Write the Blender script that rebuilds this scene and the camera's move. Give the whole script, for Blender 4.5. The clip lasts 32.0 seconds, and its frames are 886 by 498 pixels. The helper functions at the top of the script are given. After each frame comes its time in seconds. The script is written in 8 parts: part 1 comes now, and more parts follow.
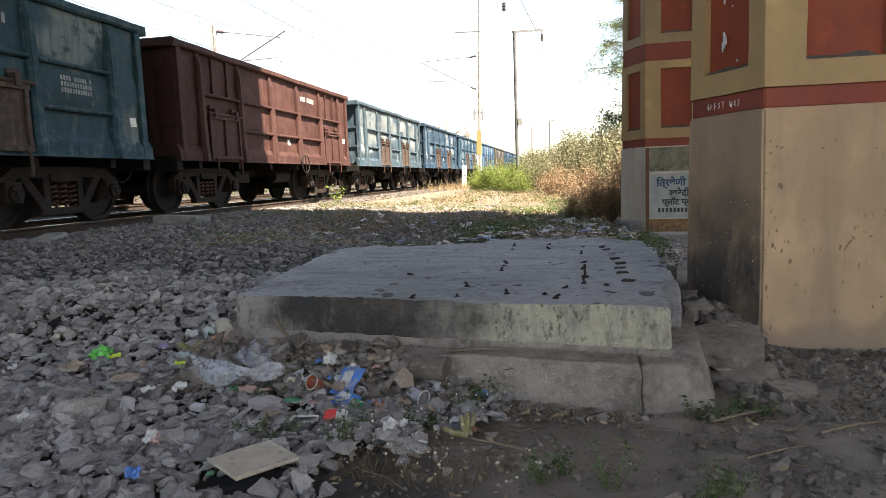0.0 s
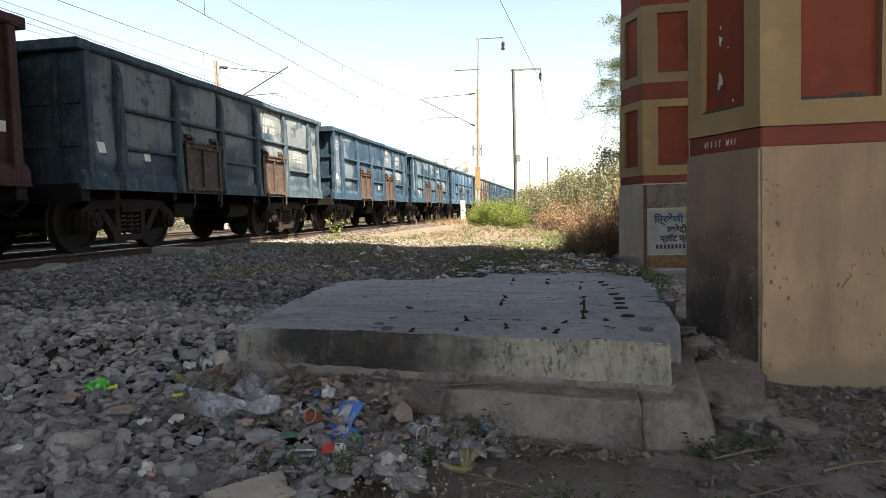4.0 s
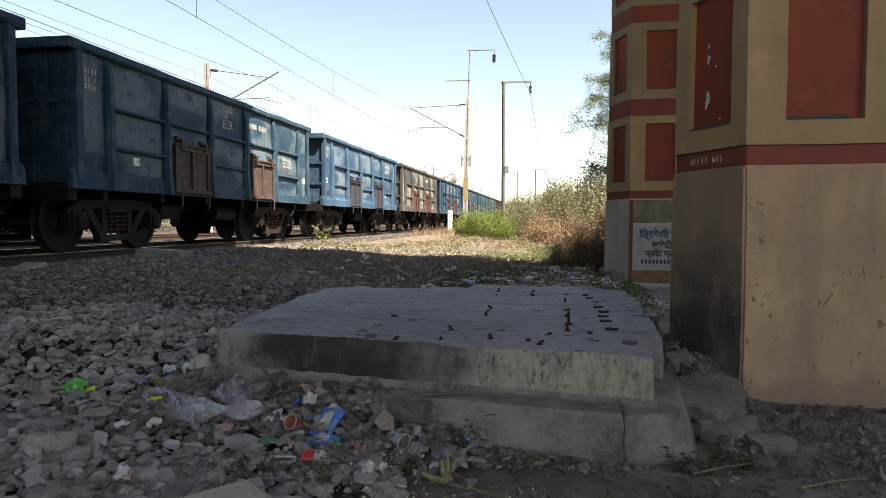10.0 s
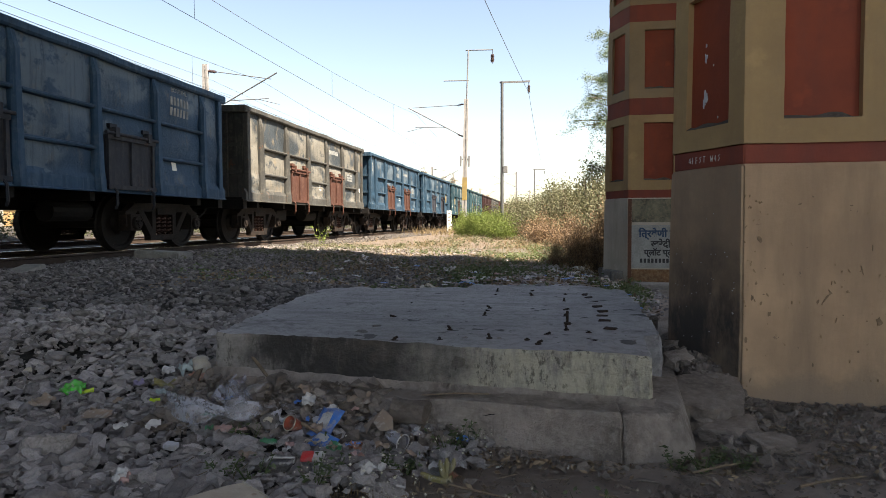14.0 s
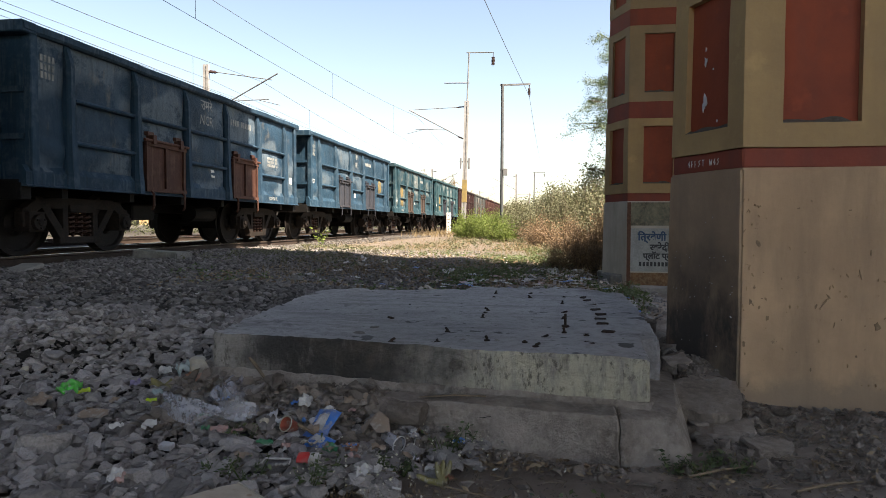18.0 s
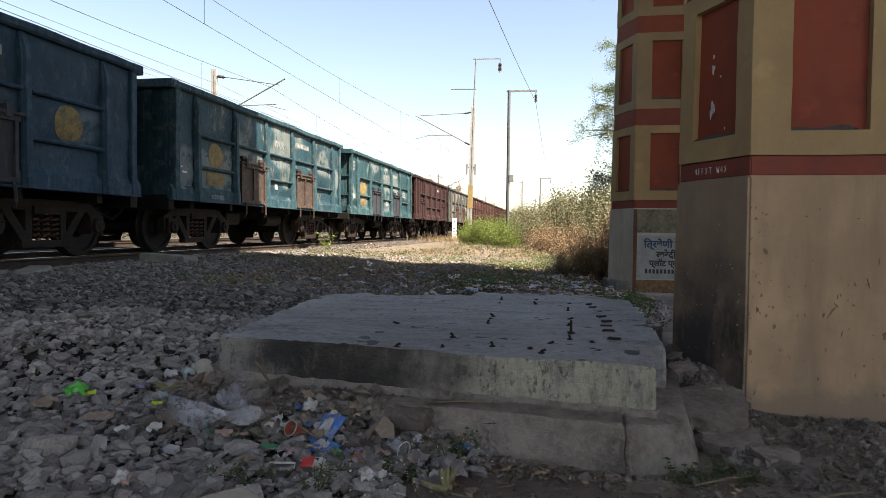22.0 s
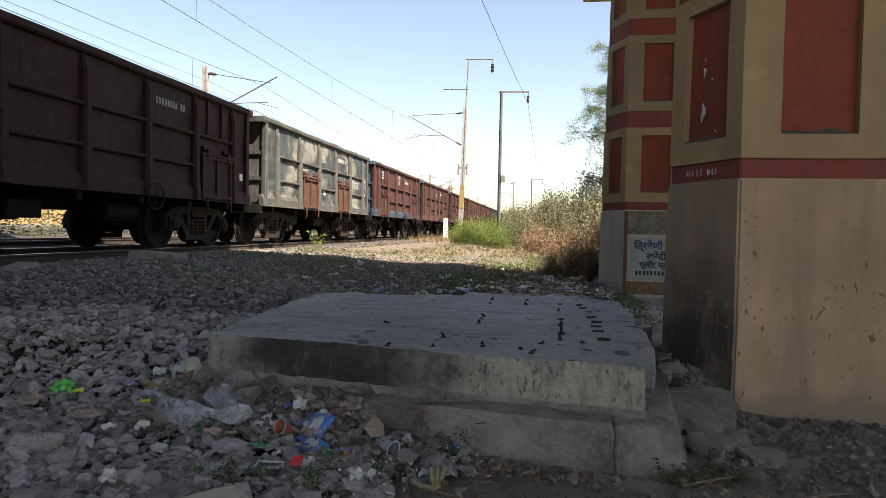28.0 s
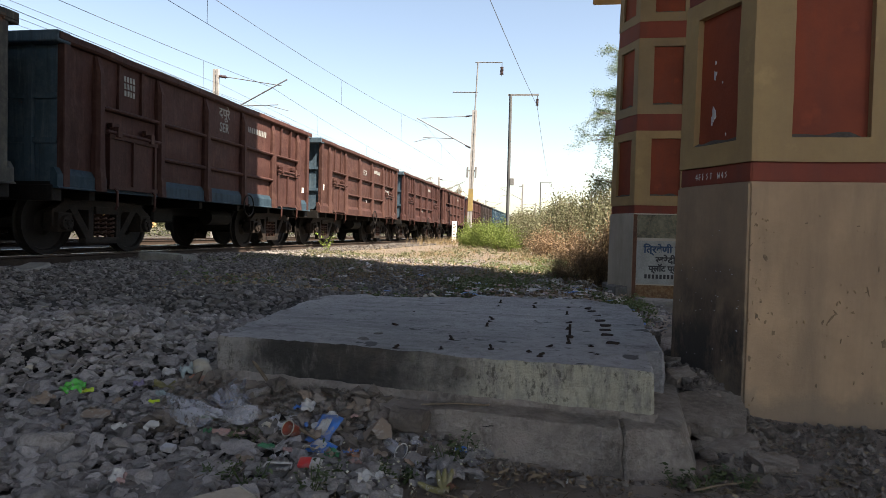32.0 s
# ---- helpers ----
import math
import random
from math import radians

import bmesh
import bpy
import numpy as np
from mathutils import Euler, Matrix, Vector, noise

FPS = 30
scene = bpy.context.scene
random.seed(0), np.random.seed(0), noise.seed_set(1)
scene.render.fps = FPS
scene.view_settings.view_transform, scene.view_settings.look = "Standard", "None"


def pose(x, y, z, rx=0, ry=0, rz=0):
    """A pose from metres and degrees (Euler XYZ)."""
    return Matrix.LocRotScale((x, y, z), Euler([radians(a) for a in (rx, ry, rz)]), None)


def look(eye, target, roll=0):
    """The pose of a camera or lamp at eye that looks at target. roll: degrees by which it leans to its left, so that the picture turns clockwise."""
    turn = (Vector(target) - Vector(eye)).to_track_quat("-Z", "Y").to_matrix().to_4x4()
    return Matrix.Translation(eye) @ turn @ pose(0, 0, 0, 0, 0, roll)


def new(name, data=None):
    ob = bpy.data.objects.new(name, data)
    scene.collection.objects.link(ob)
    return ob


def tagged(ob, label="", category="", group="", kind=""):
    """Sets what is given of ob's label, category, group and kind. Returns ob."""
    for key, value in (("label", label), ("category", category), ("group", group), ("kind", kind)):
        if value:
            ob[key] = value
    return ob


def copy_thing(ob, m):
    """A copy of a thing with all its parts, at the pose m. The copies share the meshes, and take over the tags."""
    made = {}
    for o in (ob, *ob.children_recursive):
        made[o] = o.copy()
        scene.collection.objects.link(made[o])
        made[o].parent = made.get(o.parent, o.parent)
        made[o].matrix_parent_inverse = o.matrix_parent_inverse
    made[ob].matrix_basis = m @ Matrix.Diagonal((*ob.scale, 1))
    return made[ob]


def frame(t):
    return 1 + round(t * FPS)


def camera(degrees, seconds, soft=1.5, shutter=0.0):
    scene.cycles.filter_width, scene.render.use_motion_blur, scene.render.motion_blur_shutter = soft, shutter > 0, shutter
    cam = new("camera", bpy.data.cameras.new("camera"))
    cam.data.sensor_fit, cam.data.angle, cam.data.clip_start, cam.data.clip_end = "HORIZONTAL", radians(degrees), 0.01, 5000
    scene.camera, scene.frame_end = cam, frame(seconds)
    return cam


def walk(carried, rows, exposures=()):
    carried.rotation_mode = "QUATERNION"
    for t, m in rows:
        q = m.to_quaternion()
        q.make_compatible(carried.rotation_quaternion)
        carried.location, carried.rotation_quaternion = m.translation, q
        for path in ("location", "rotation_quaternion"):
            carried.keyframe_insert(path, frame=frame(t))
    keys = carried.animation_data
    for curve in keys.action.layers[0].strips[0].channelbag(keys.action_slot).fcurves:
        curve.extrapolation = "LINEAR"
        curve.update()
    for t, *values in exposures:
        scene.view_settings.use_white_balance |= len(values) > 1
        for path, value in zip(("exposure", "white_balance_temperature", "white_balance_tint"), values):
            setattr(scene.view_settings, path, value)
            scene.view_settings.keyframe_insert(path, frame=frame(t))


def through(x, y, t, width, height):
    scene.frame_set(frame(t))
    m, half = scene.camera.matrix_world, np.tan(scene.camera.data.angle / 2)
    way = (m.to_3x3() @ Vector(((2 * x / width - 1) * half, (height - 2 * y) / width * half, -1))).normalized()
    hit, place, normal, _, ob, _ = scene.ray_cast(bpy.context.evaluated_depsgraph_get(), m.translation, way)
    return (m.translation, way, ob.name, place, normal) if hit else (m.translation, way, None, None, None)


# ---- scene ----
# ---------------------------------------------------------------- camera
cam = camera(67.94, 32.0, soft=0.75)
PATH = [
    (0, 0.003, 0.014, 1.060, 10.75, -6.26, 2.08), (0.5, 0.002, 0.006, 1.059, 10.64, -5.20, 2.57), (1, 0.003, -0.000, 1.058, 11.17, -5.01, 3.04),
    (1.5, -0.001, 0.001, 1.058, 11.69, -4.76, 2.55), (2, 0.002, 0.005, 1.057, 10.55, -4.80, 2.63), (2.5, -0.002, -0.009, 1.059, 10.74, -3.94, 2.14),
    (3, -0.004, -0.006, 1.058, 10.62, -3.67, 2.19), (3.5, -0.005, -0.006, 1.059, 10.66, -3.47, 1.86), (5.5, -0.003, -0.002, 1.053, 10.26, -2.80, 0.79),
    (6, -0.002, -0.004, 1.054, 10.22, -2.72, 0.41), (6.5, -0.002, 0.001, 1.052, 9.82, -2.81, 0.48), (7, -0.000, 0.003, 1.053, 9.63, -2.79, 0.54),
    (7.5, -0.003, -0.003, 1.054, 9.56, -2.54, 0.21), (8, 0.001, 0.002, 1.053, 9.55, -2.56, 0.29), (8.5, -0.003, -0.002, 1.054, 9.50, -2.54, 0.28),
    (9, 0.000, 0.000, 1.050, 9.63, -2.42, 0.23), (9.5, -0.004, -0.005, 1.055, 9.74, -2.32, 0.04), (10, -0.007, -0.003, 1.053, 9.49, -2.43, -0.06),
    (10.5, -0.008, -0.005, 1.052, 9.71, -2.52, -0.35), (11, -0.007, -0.004, 1.053, 9.58, -2.54, -0.34), (11.5, -0.006, -0.001, 1.055, 9.37, -2.47, 0.00),
    (12, -0.001, -0.003, 1.055, 9.46, -2.48, 0.23), (12.5, -0.002, -0.003, 1.054, 9.32, -2.34, 0.33), (13, -0.001, -0.005, 1.057, 9.56, -2.27, 0.30),
    (13.5, -0.001, -0.001, 1.054, 9.32, -2.35, 0.20), (14, -0.002, -0.001, 1.053, 9.42, -2.42, 0.21), (14.5, -0.002, -0.003, 1.057, 9.35, -2.41, 0.44),
    (16.5, 0.010, 0.005, 1.051, 9.43, -2.20, 0.21), (17, 0.007, 0.007, 1.053, 9.21, -2.27, 0.19), (17.5, 0.007, 0.006, 1.052, 9.19, -2.16, 0.23),
    (18, 0.004, 0.004, 1.051, 9.39, -2.24, -0.21), (18.5, 0.006, 0.007, 1.047, 8.96, -2.37, -0.17), (19, 0.006, 0.006, 1.050, 8.87, -2.07, 0.10),
    (19.5, 0.005, 0.009, 1.049, 8.82, -2.04, -0.10), (20, 0.005, 0.008, 1.047, 8.93, -2.29, -0.41), (20.5, -0.003, 0.003, 1.048, 9.28, -2.35, -0.64),
    (21, 0.000, 0.004, 1.048, 9.69, -2.01, -0.46), (21.5, 0.003, 0.007, 1.046, 9.81, -1.88, -0.57), (22, 0.001, 0.003, 1.050, 9.88, -1.75, -0.63),
    (22.5, 0.001, 0.011, 1.049, 9.12, -2.31, -0.27), (23, 0.007, 0.009, 1.047, 9.04, -2.18, 0.05), (23.5, 0.004, 0.011, 1.047, 8.87, -2.39, -0.15),
    (24, 0.005, 0.011, 1.047, 8.55, -2.45, -0.53), (24.5, 0.003, 0.013, 1.044, 8.25, -2.14, -0.64), (25, 0.001, 0.010, 1.044, 8.03, -2.16, -1.03),
    (25.5, 0.001, 0.007, 1.049, 8.32, -1.85, -1.00), (27.5, -0.001, 0.005, 1.043, 9.04, -1.78, -1.11), (28, -0.001, 0.004, 1.047, 9.11, -1.73, -1.16),
    (28.5, -0.001, 0.006, 1.045, 9.34, -1.53, -1.29), (29, -0.001, 0.000, 1.048, 9.56, -1.30, -1.48), (29.5, -0.002, 0.005, 1.047, 9.55, -1.27, -1.64),
    (30, -0.001, 0.004, 1.047, 9.67, -1.28, -1.57), (30.5, -0.003, 0.004, 1.047, 9.74, -1.37, -1.48), (31, -0.005, 0.005, 1.044, 9.96, -1.56, -1.72),
    (31.5, -0.001, 0.005, 1.046, 9.98, -1.48, -1.47), (32, -0.001, 0.003, 1.046, 9.86, -1.51, -1.39),
]

walk(cam, [(t, pose(x, y, z, 90 + pitch, roll, yaw)) for t, x, y, z, yaw, pitch, roll in PATH],
     exposures=[(0.0, 2.86, 8150, 13), (2.0, 2.72, 8150, 13), (3.5, 2.52, 8100, 13), (5.5, 2.36, 8050, 13), (7.0, 2.28, 8000, 13), (17.0, 2.2, 7850, 13), (25.0, 2.16, 7800, 13), (32.0, 2.06, 7700, 13)])

# ---------------------------------------------------------------- light
SUN_FROM = Vector((0.72, -0.389, 1.0)).normalized()
world = bpy.data.worlds.new("sky")
scene.world = world
world.use_nodes = True
wn = world.node_tree
sky = wn.nodes.new("ShaderNodeTexSky")
sky.sky_type = "NISHITA"
sky.sun_disc = False
sky.sun_elevation = math.asin(SUN_FROM.z)
sky.sun_rotation = math.atan2(SUN_FROM.x, SUN_FROM.y)
sky.air_density, sky.dust_density, sky.ozone_density = 1.0, 1.1, 1.2
wn.nodes["Background"].inputs[1].default_value = 0.065
wn.links.new(sky.outputs[0], wn.nodes["Background"].inputs[0])
lamp = bpy.data.lights.new("sun", "SUN")
lamp.energy, lamp.angle, lamp.color = 5.0, radians(0.6), (1.0, 0.95, 0.87)
sun = new("sun", lamp)
sun.matrix_world = look(SUN_FROM * 60, (0, 0, 0))

# ---------------------------------------------------------------- numbers of the plan
TRACK_X = -8.665          # centre line of the near track, along +y
TRACK_X2 = -13.97         # second track
RAIL_Z = 0.541            # top of rail


def sstep(a, b, v):
    t = np.clip((v - a) / (b - a), 0, 1)
    return t * t * (3 - 2 * t)


def ground_z(x, y):
    """Height of the bare ground: rises ahead, up to the ballast and beside the foundation."""
    x, y = np.asarray(x, float), np.asarray(y, float)
    base = 0.27 * sstep(3.3, 7.5, y) * (1 - 0.35 * sstep(0.1, 0.9, x)) + 0.10 * sstep(9.0, 16.0, y)
    heap = 0.24 * sstep(3.2, 4.4, y) * sstep(-1.6, -2.3, x) * (1 - sstep(5.5, 8.0, y)) * (1 - sstep(-3.2, -4.5, x))
    left = sstep(-2.6, -6.4, x)
    bank = (0.40 - base) * left
    far = sstep(-17.5, -21.0, x)
    debris = 0.12 * np.exp(-((x + 1.15) / 0.75) ** 2 - ((y - 3.2) / 0.28) ** 2)
    pile = 0.17 * np.exp(-((x - 0.82) / 0.22) ** 2) * sstep(3.25, 4.0, y) * (1 - sstep(5.2, 6.3, y))
    hump = 0.025 * np.sin(x * 1.7 + 0.6 * y) * np.sin(y * 1.3 - 0.4 * x)
    return base + bank * (1 - far) + heap + debris + pile + far * 0.5 + hump * sstep(1.2, 3.0, np.abs(y - 1.5) + 0.9 * np.abs(x))


# ---------------------------------------------------------------- mesh helpers
def part(name, bm, mat, parent=None, label="", smooth=False):
    """Links a bmesh or a mesh as one object, under parent when given."""
    if isinstance(bm, bmesh.types.BMesh):
        me = bpy.data.meshes.new(name)
        bmesh.ops.recalc_face_normals(bm, faces=bm.faces)
        bm.to_mesh(me)
        bm.free()
    else:
        me = bm
    if mat is not None and not me.materials:
        me.materials.append(mat)
    if smooth:
        me.polygons.foreach_set("use_smooth", [True] * len(me.polygons))
    ob = new(name, me)
    if parent is not None:
        ob.parent = parent
    if label:
        ob["label"] = label
    return ob


def empty(name, m=None):
    ob = new(name)
    ob.empty_display_size = 0.2
    if m is not None:
        ob.matrix_basis = m
    return ob


def box(bm, x0, x1, y0, y1, z0, z1, m=None):
    vs = [Vector((x, y, z)) for x in (x0, x1) for y in (y0, y1) for z in (z0, z1)]
    vs = [bm.verts.new(m @ v if m else v) for v in vs]
    for f in ((0, 1, 3, 2), (4, 6, 7, 5), (0, 4, 5, 1), (2, 3, 7, 6), (0, 2, 6, 4), (1, 5, 7, 3)):
        bm.faces.new([vs[i] for i in f])
    return vs


def tube(bm, p0, p1, r0, r1=None, n=8, caps=True):
    p0, p1 = Vector(p0), Vector(p1)
    r1 = r0 if r1 is None else r1
    d = (p1 - p0).normalized()
    a = d.orthogonal().normalized()
    b = d.cross(a)
    rings = []
    for p, r in ((p0, r0), (p1, r1)):
        rings.append([bm.verts.new(p + (a * math.cos(2 * math.pi * i / n) + b * math.sin(2 * math.pi * i / n)) * r) for i in range(n)])
    for i in range(n):
        bm.faces.new((rings[0][i], rings[0][(i + 1) % n], rings[1][(i + 1) % n], rings[1][i]))
    if caps:
        bm.faces.new(rings[0][::-1])
        bm.faces.new(rings[1])


def path_tube(bm, pts, r, n=6):
    """One continuous tube through points."""
    pts = [Vector(p) for p in pts]
    rings = []
    a = (pts[1] - pts[0]).orthogonal().normalized()
    for i, p in enumerate(pts):
        d = (pts[min(i + 1, len(pts) - 1)] - pts[max(i - 1, 0)]).normalized()
        a = (a - d * a.dot(d)).normalized()
        b = d.cross(a)
        rings.append([bm.verts.new(p + (a * math.cos(2 * math.pi * k / n) + b * math.sin(2 * math.pi * k / n)) * r) for k in range(n)])
    for q, w in zip(rings[:-1], rings[1:]):
        for k in range(n):
            bm.faces.new((q[k], q[(k + 1) % n], w[(k + 1) % n], w[k]))
    bm.faces.new(rings[0][::-1])
    bm.faces.new(rings[-1])


def prism(bm, poly, z0, z1, m=None):
    """A closed prism over a plan polygon."""
    lo = [bm.verts.new((m @ Vector((x, y, z0))) if m else (x, y, z0)) for x, y in poly]
    hi = [bm.verts.new((m @ Vector((x, y, z1))) if m else (x, y, z1)) for x, y in poly]
    bm.faces.new(lo[::-1])
    bm.faces.new(hi)
    n = len(poly)
    for i in range(n):
        bm.faces.new((lo[i], lo[(i + 1) % n], hi[(i + 1) % n], hi[i]))


def extrude_profile(bm, prof, x0, x1, axis="y"):
    """Sweeps a closed (u, v) profile straight along an axis: y takes (x, z), x takes (y, z)."""
    def at(u, v, s):
        return (u, s, v) if axis == "y" else (s, u, v)
    a = [bm.verts.new(at(u, v, x0)) for u, v in prof]
    b = [bm.verts.new(at(u, v, x1)) for u, v in prof]
    n = len(prof)
    for i in range(n):
        bm.faces.new((a[i], a[(i + 1) % n], b[(i + 1) % n], b[i]))
    bm.faces.new(a[::-1])
    bm.faces.new(b)


def bevelled(bm, w=0.01, seg=1):
    bmesh.ops.bevel(bm, geom=list(bm.edges), offset=w, segments=seg, affect="EDGES", clamp_overlap=True)
    return bm


def roughen(bm, amount, scale, seed=0.0):
    """Pushes the vertices about by noise, for worn stone and concrete."""
    o = Vector((seed, seed * 1.7, seed * 0.3))
    for v in bm.verts:
        v.co += noise.noise_vector((v.co + o) * scale) * amount
    return bm


def raw_mesh(name, verts, faces):
    me = bpy.data.meshes.new(name)
    me.from_pydata(np.asarray(verts).tolist() if isinstance(verts, np.ndarray) else verts, [], faces)
    me.update()
    return me


# ---------------------------------------------------------------- materials
def nodes_of(name):
    mat = bpy.data.materials.new(name)
    mat.use_nodes = True
    nt = mat.node_tree
    return mat, nt, nt.nodes["Principled BSDF"]


def N(nt, kind, **inputs):
    node = nt.nodes.new(kind)
    for k, v in inputs.items():
        node.inputs[k.replace("_", " ")].default_value = v
    return node


def coords(nt, scale=(1, 1, 1), seed=0.0, world_space=False):
    if world_space:
        src = nt.nodes.new("ShaderNodeNewGeometry").outputs["Position"]
    else:
        src = nt.nodes.new("ShaderNodeTexCoord").outputs["Object"]
    mp = nt.nodes.new("ShaderNodeMapping")
    mp.inputs["Scale"].default_value = scale
    mp.inputs["Location"].default_value = (seed, seed * 1.3, seed * 0.7)
    nt.links.new(src, mp.inputs[0])
    return mp.outputs[0]


def noise_fac(nt, vec, scale, detail=6.0, rough=0.6, lo=0.35, hi=0.65):
    n = N(nt, "ShaderNodeTexNoise", Scale=scale, Detail=detail, Roughness=rough)
    nt.links.new(vec, n.inputs["Vector"])
    r = N(nt, "ShaderNodeMapRange")
    r.inputs["From Min"].default_value, r.inputs["From Max"].default_value = lo, hi
    nt.links.new(n.outputs["Fac"], r.inputs["Value"])
    return r.outputs["Result"]


def mix(nt, fac, a, b, blend="MIX"):
    m = nt.nodes.new("ShaderNodeMix")
    m.data_type, m.blend_type = "RGBA", blend
    for sock, v in ((m.inputs["Factor"], fac), (m.inputs["A"], a), (m.inputs["B"], b)):
        if isinstance(v, bpy.types.NodeSocket):
            nt.links.new(v, sock)
        elif isinstance(v, (int, float)):
            sock.default_value = v
        else:
            sock.default_value = (*v[:3], 1)
    return m.outputs["Result"]


def times(nt, a, b):
    m = nt.nodes.new("ShaderNodeMath")
    m.operation = "MULTIPLY"
    for sock, v in zip(m.inputs, (a, b)):
        if isinstance(v, bpy.types.NodeSocket):
            nt.links.new(v, sock)
        else:
            sock.default_value = v
    return m.outputs[0]


def bump(nt, bsdf, height, strength=0.4, dist=0.01):
    b = N(nt, "ShaderNodeBump", Strength=strength, Distance=dist)
    nt.links.new(height, b.inputs["Height"])
    nt.links.new(b.outputs[0], bsdf.inputs["Normal"])


def surface(name, base, dark, light=None, scale=4.0, fine=40.0, rough=0.85, metal=0.0, seed=0.0, bumps=0.4, dist=0.006,
            world_space=False, random=0.0, stretch=(1, 1, 1)):
    """A general weathered surface: two scales of colour change and a fine relief."""
    mat, nt, bsdf = nodes_of(name)
    v = coords(nt, stretch, seed, world_space)
    light = light or tuple(min(1, c * 1.35) for c in base)
    col = mix(nt, noise_fac(nt, v, scale, 7, 0.62), dark, base)
    col = mix(nt, times(nt, noise_fac(nt, v, fine, 5, 0.65, 0.45, 0.75), 0.6), col, light)
    if random:
        info = nt.nodes.new("ShaderNodeObjectInfo")
        hsv = N(nt, "ShaderNodeHueSaturation")
        r = N(nt, "ShaderNodeMapRange")
        r.inputs["To Min"].default_value, r.inputs["To Max"].default_value = 1 - random, 1 + random
        nt.links.new(info.outputs["Random"], r.inputs["Value"])
        nt.links.new(r.outputs["Result"], hsv.inputs["Value"])
        nt.links.new(col, hsv.inputs["Color"])
        col = hsv.outputs["Color"]
    nt.links.new(col, bsdf.inputs["Base Color"])
    bsdf.inputs["Roughness"].default_value, bsdf.inputs["Metallic"].default_value = rough, metal
    bsdf.inputs["Specular IOR Level"].default_value = 0.2
    bump(nt, bsdf, noise_fac(nt, v, fine, 8, 0.7, 0.2, 0.8), bumps, dist)
    return mat


def island_stone(name, a, b, c, rough=0.9):
    """Stones of one joined heap, each with a tone of its own."""
    mat, nt, bsdf = nodes_of(name)
    geo = nt.nodes.new("ShaderNodeNewGeometry")
    ramp = nt.nodes.new("ShaderNodeValToRGB")
    ramp.color_ramp.elements[0].color, ramp.color_ramp.elements[1].color = (*a, 1), (*c, 1)
    e = ramp.color_ramp.elements.new(0.55)
    e.color = (*b, 1)
    nt.links.new(geo.outputs["Random Per Island"], ramp.inputs[0])
    v = coords(nt)
    col = mix(nt, times(nt, noise_fac(nt, v, 22, 8, 0.7, 0.42, 0.72), 0.25), ramp.outputs[0], tuple(q * 1.1 for q in c))
    col = mix(nt, times(nt, noise_fac(nt, v, 60, 7, 0.75, 0.5, 0.66), 0.3), col, tuple(q * 0.4 for q in a))
    col = mix(nt, times(nt, noise_fac(nt, v, 230, 4, 0.7, 0.52, 0.66), 0.4), col, tuple(q * 0.35 for q in a))
    nt.links.new(col, bsdf.inputs["Base Color"])
    bsdf.inputs["Roughness"].default_value = rough
    bsdf.inputs["Specular IOR Level"].default_value = 0.25
    bump(nt, bsdf, noise_fac(nt, v, 48, 9, 0.8, 0.2, 0.8), 0.75, 0.01)
    return mat


def leaf_mat(name, a, b, rough=0.6, through=0.25):
    mat, nt, bsdf = nodes_of(name)
    geo = nt.nodes.new("ShaderNodeNewGeometry")
    col = mix(nt, geo.outputs["Random Per Island"], a, b)
    nt.links.new(col, bsdf.inputs["Base Color"])
    bsdf.inputs["Roughness"].default_value = rough
    tr = nt.nodes.new("ShaderNodeBsdfTranslucent")
    nt.links.new(col, tr.inputs["Color"])
    mx = nt.nodes.new("ShaderNodeMixShader")
    mx.inputs[0].default_value = through
    nt.links.new(bsdf.outputs[0], mx.inputs[1])
    nt.links.new(tr.outputs[0], mx.inputs[2])
    nt.links.new(mx.outputs[0], nt.nodes["Material Output"].inputs["Surface"])
    return mat


def plain(name, color, rough=0.6, metal=0.0):
    mat, nt, bsdf = nodes_of(name)
    v = coords(nt)
    col = mix(nt, times(nt, noise_fac(nt, v, 25, 5, 0.6), 0.35), color, tuple(c * 0.6 for c in color))
    nt.links.new(col, bsdf.inputs["Base Color"])
    bsdf.inputs["Roughness"].default_value, bsdf.inputs["Metallic"].default_value = rough, metal
    return mat


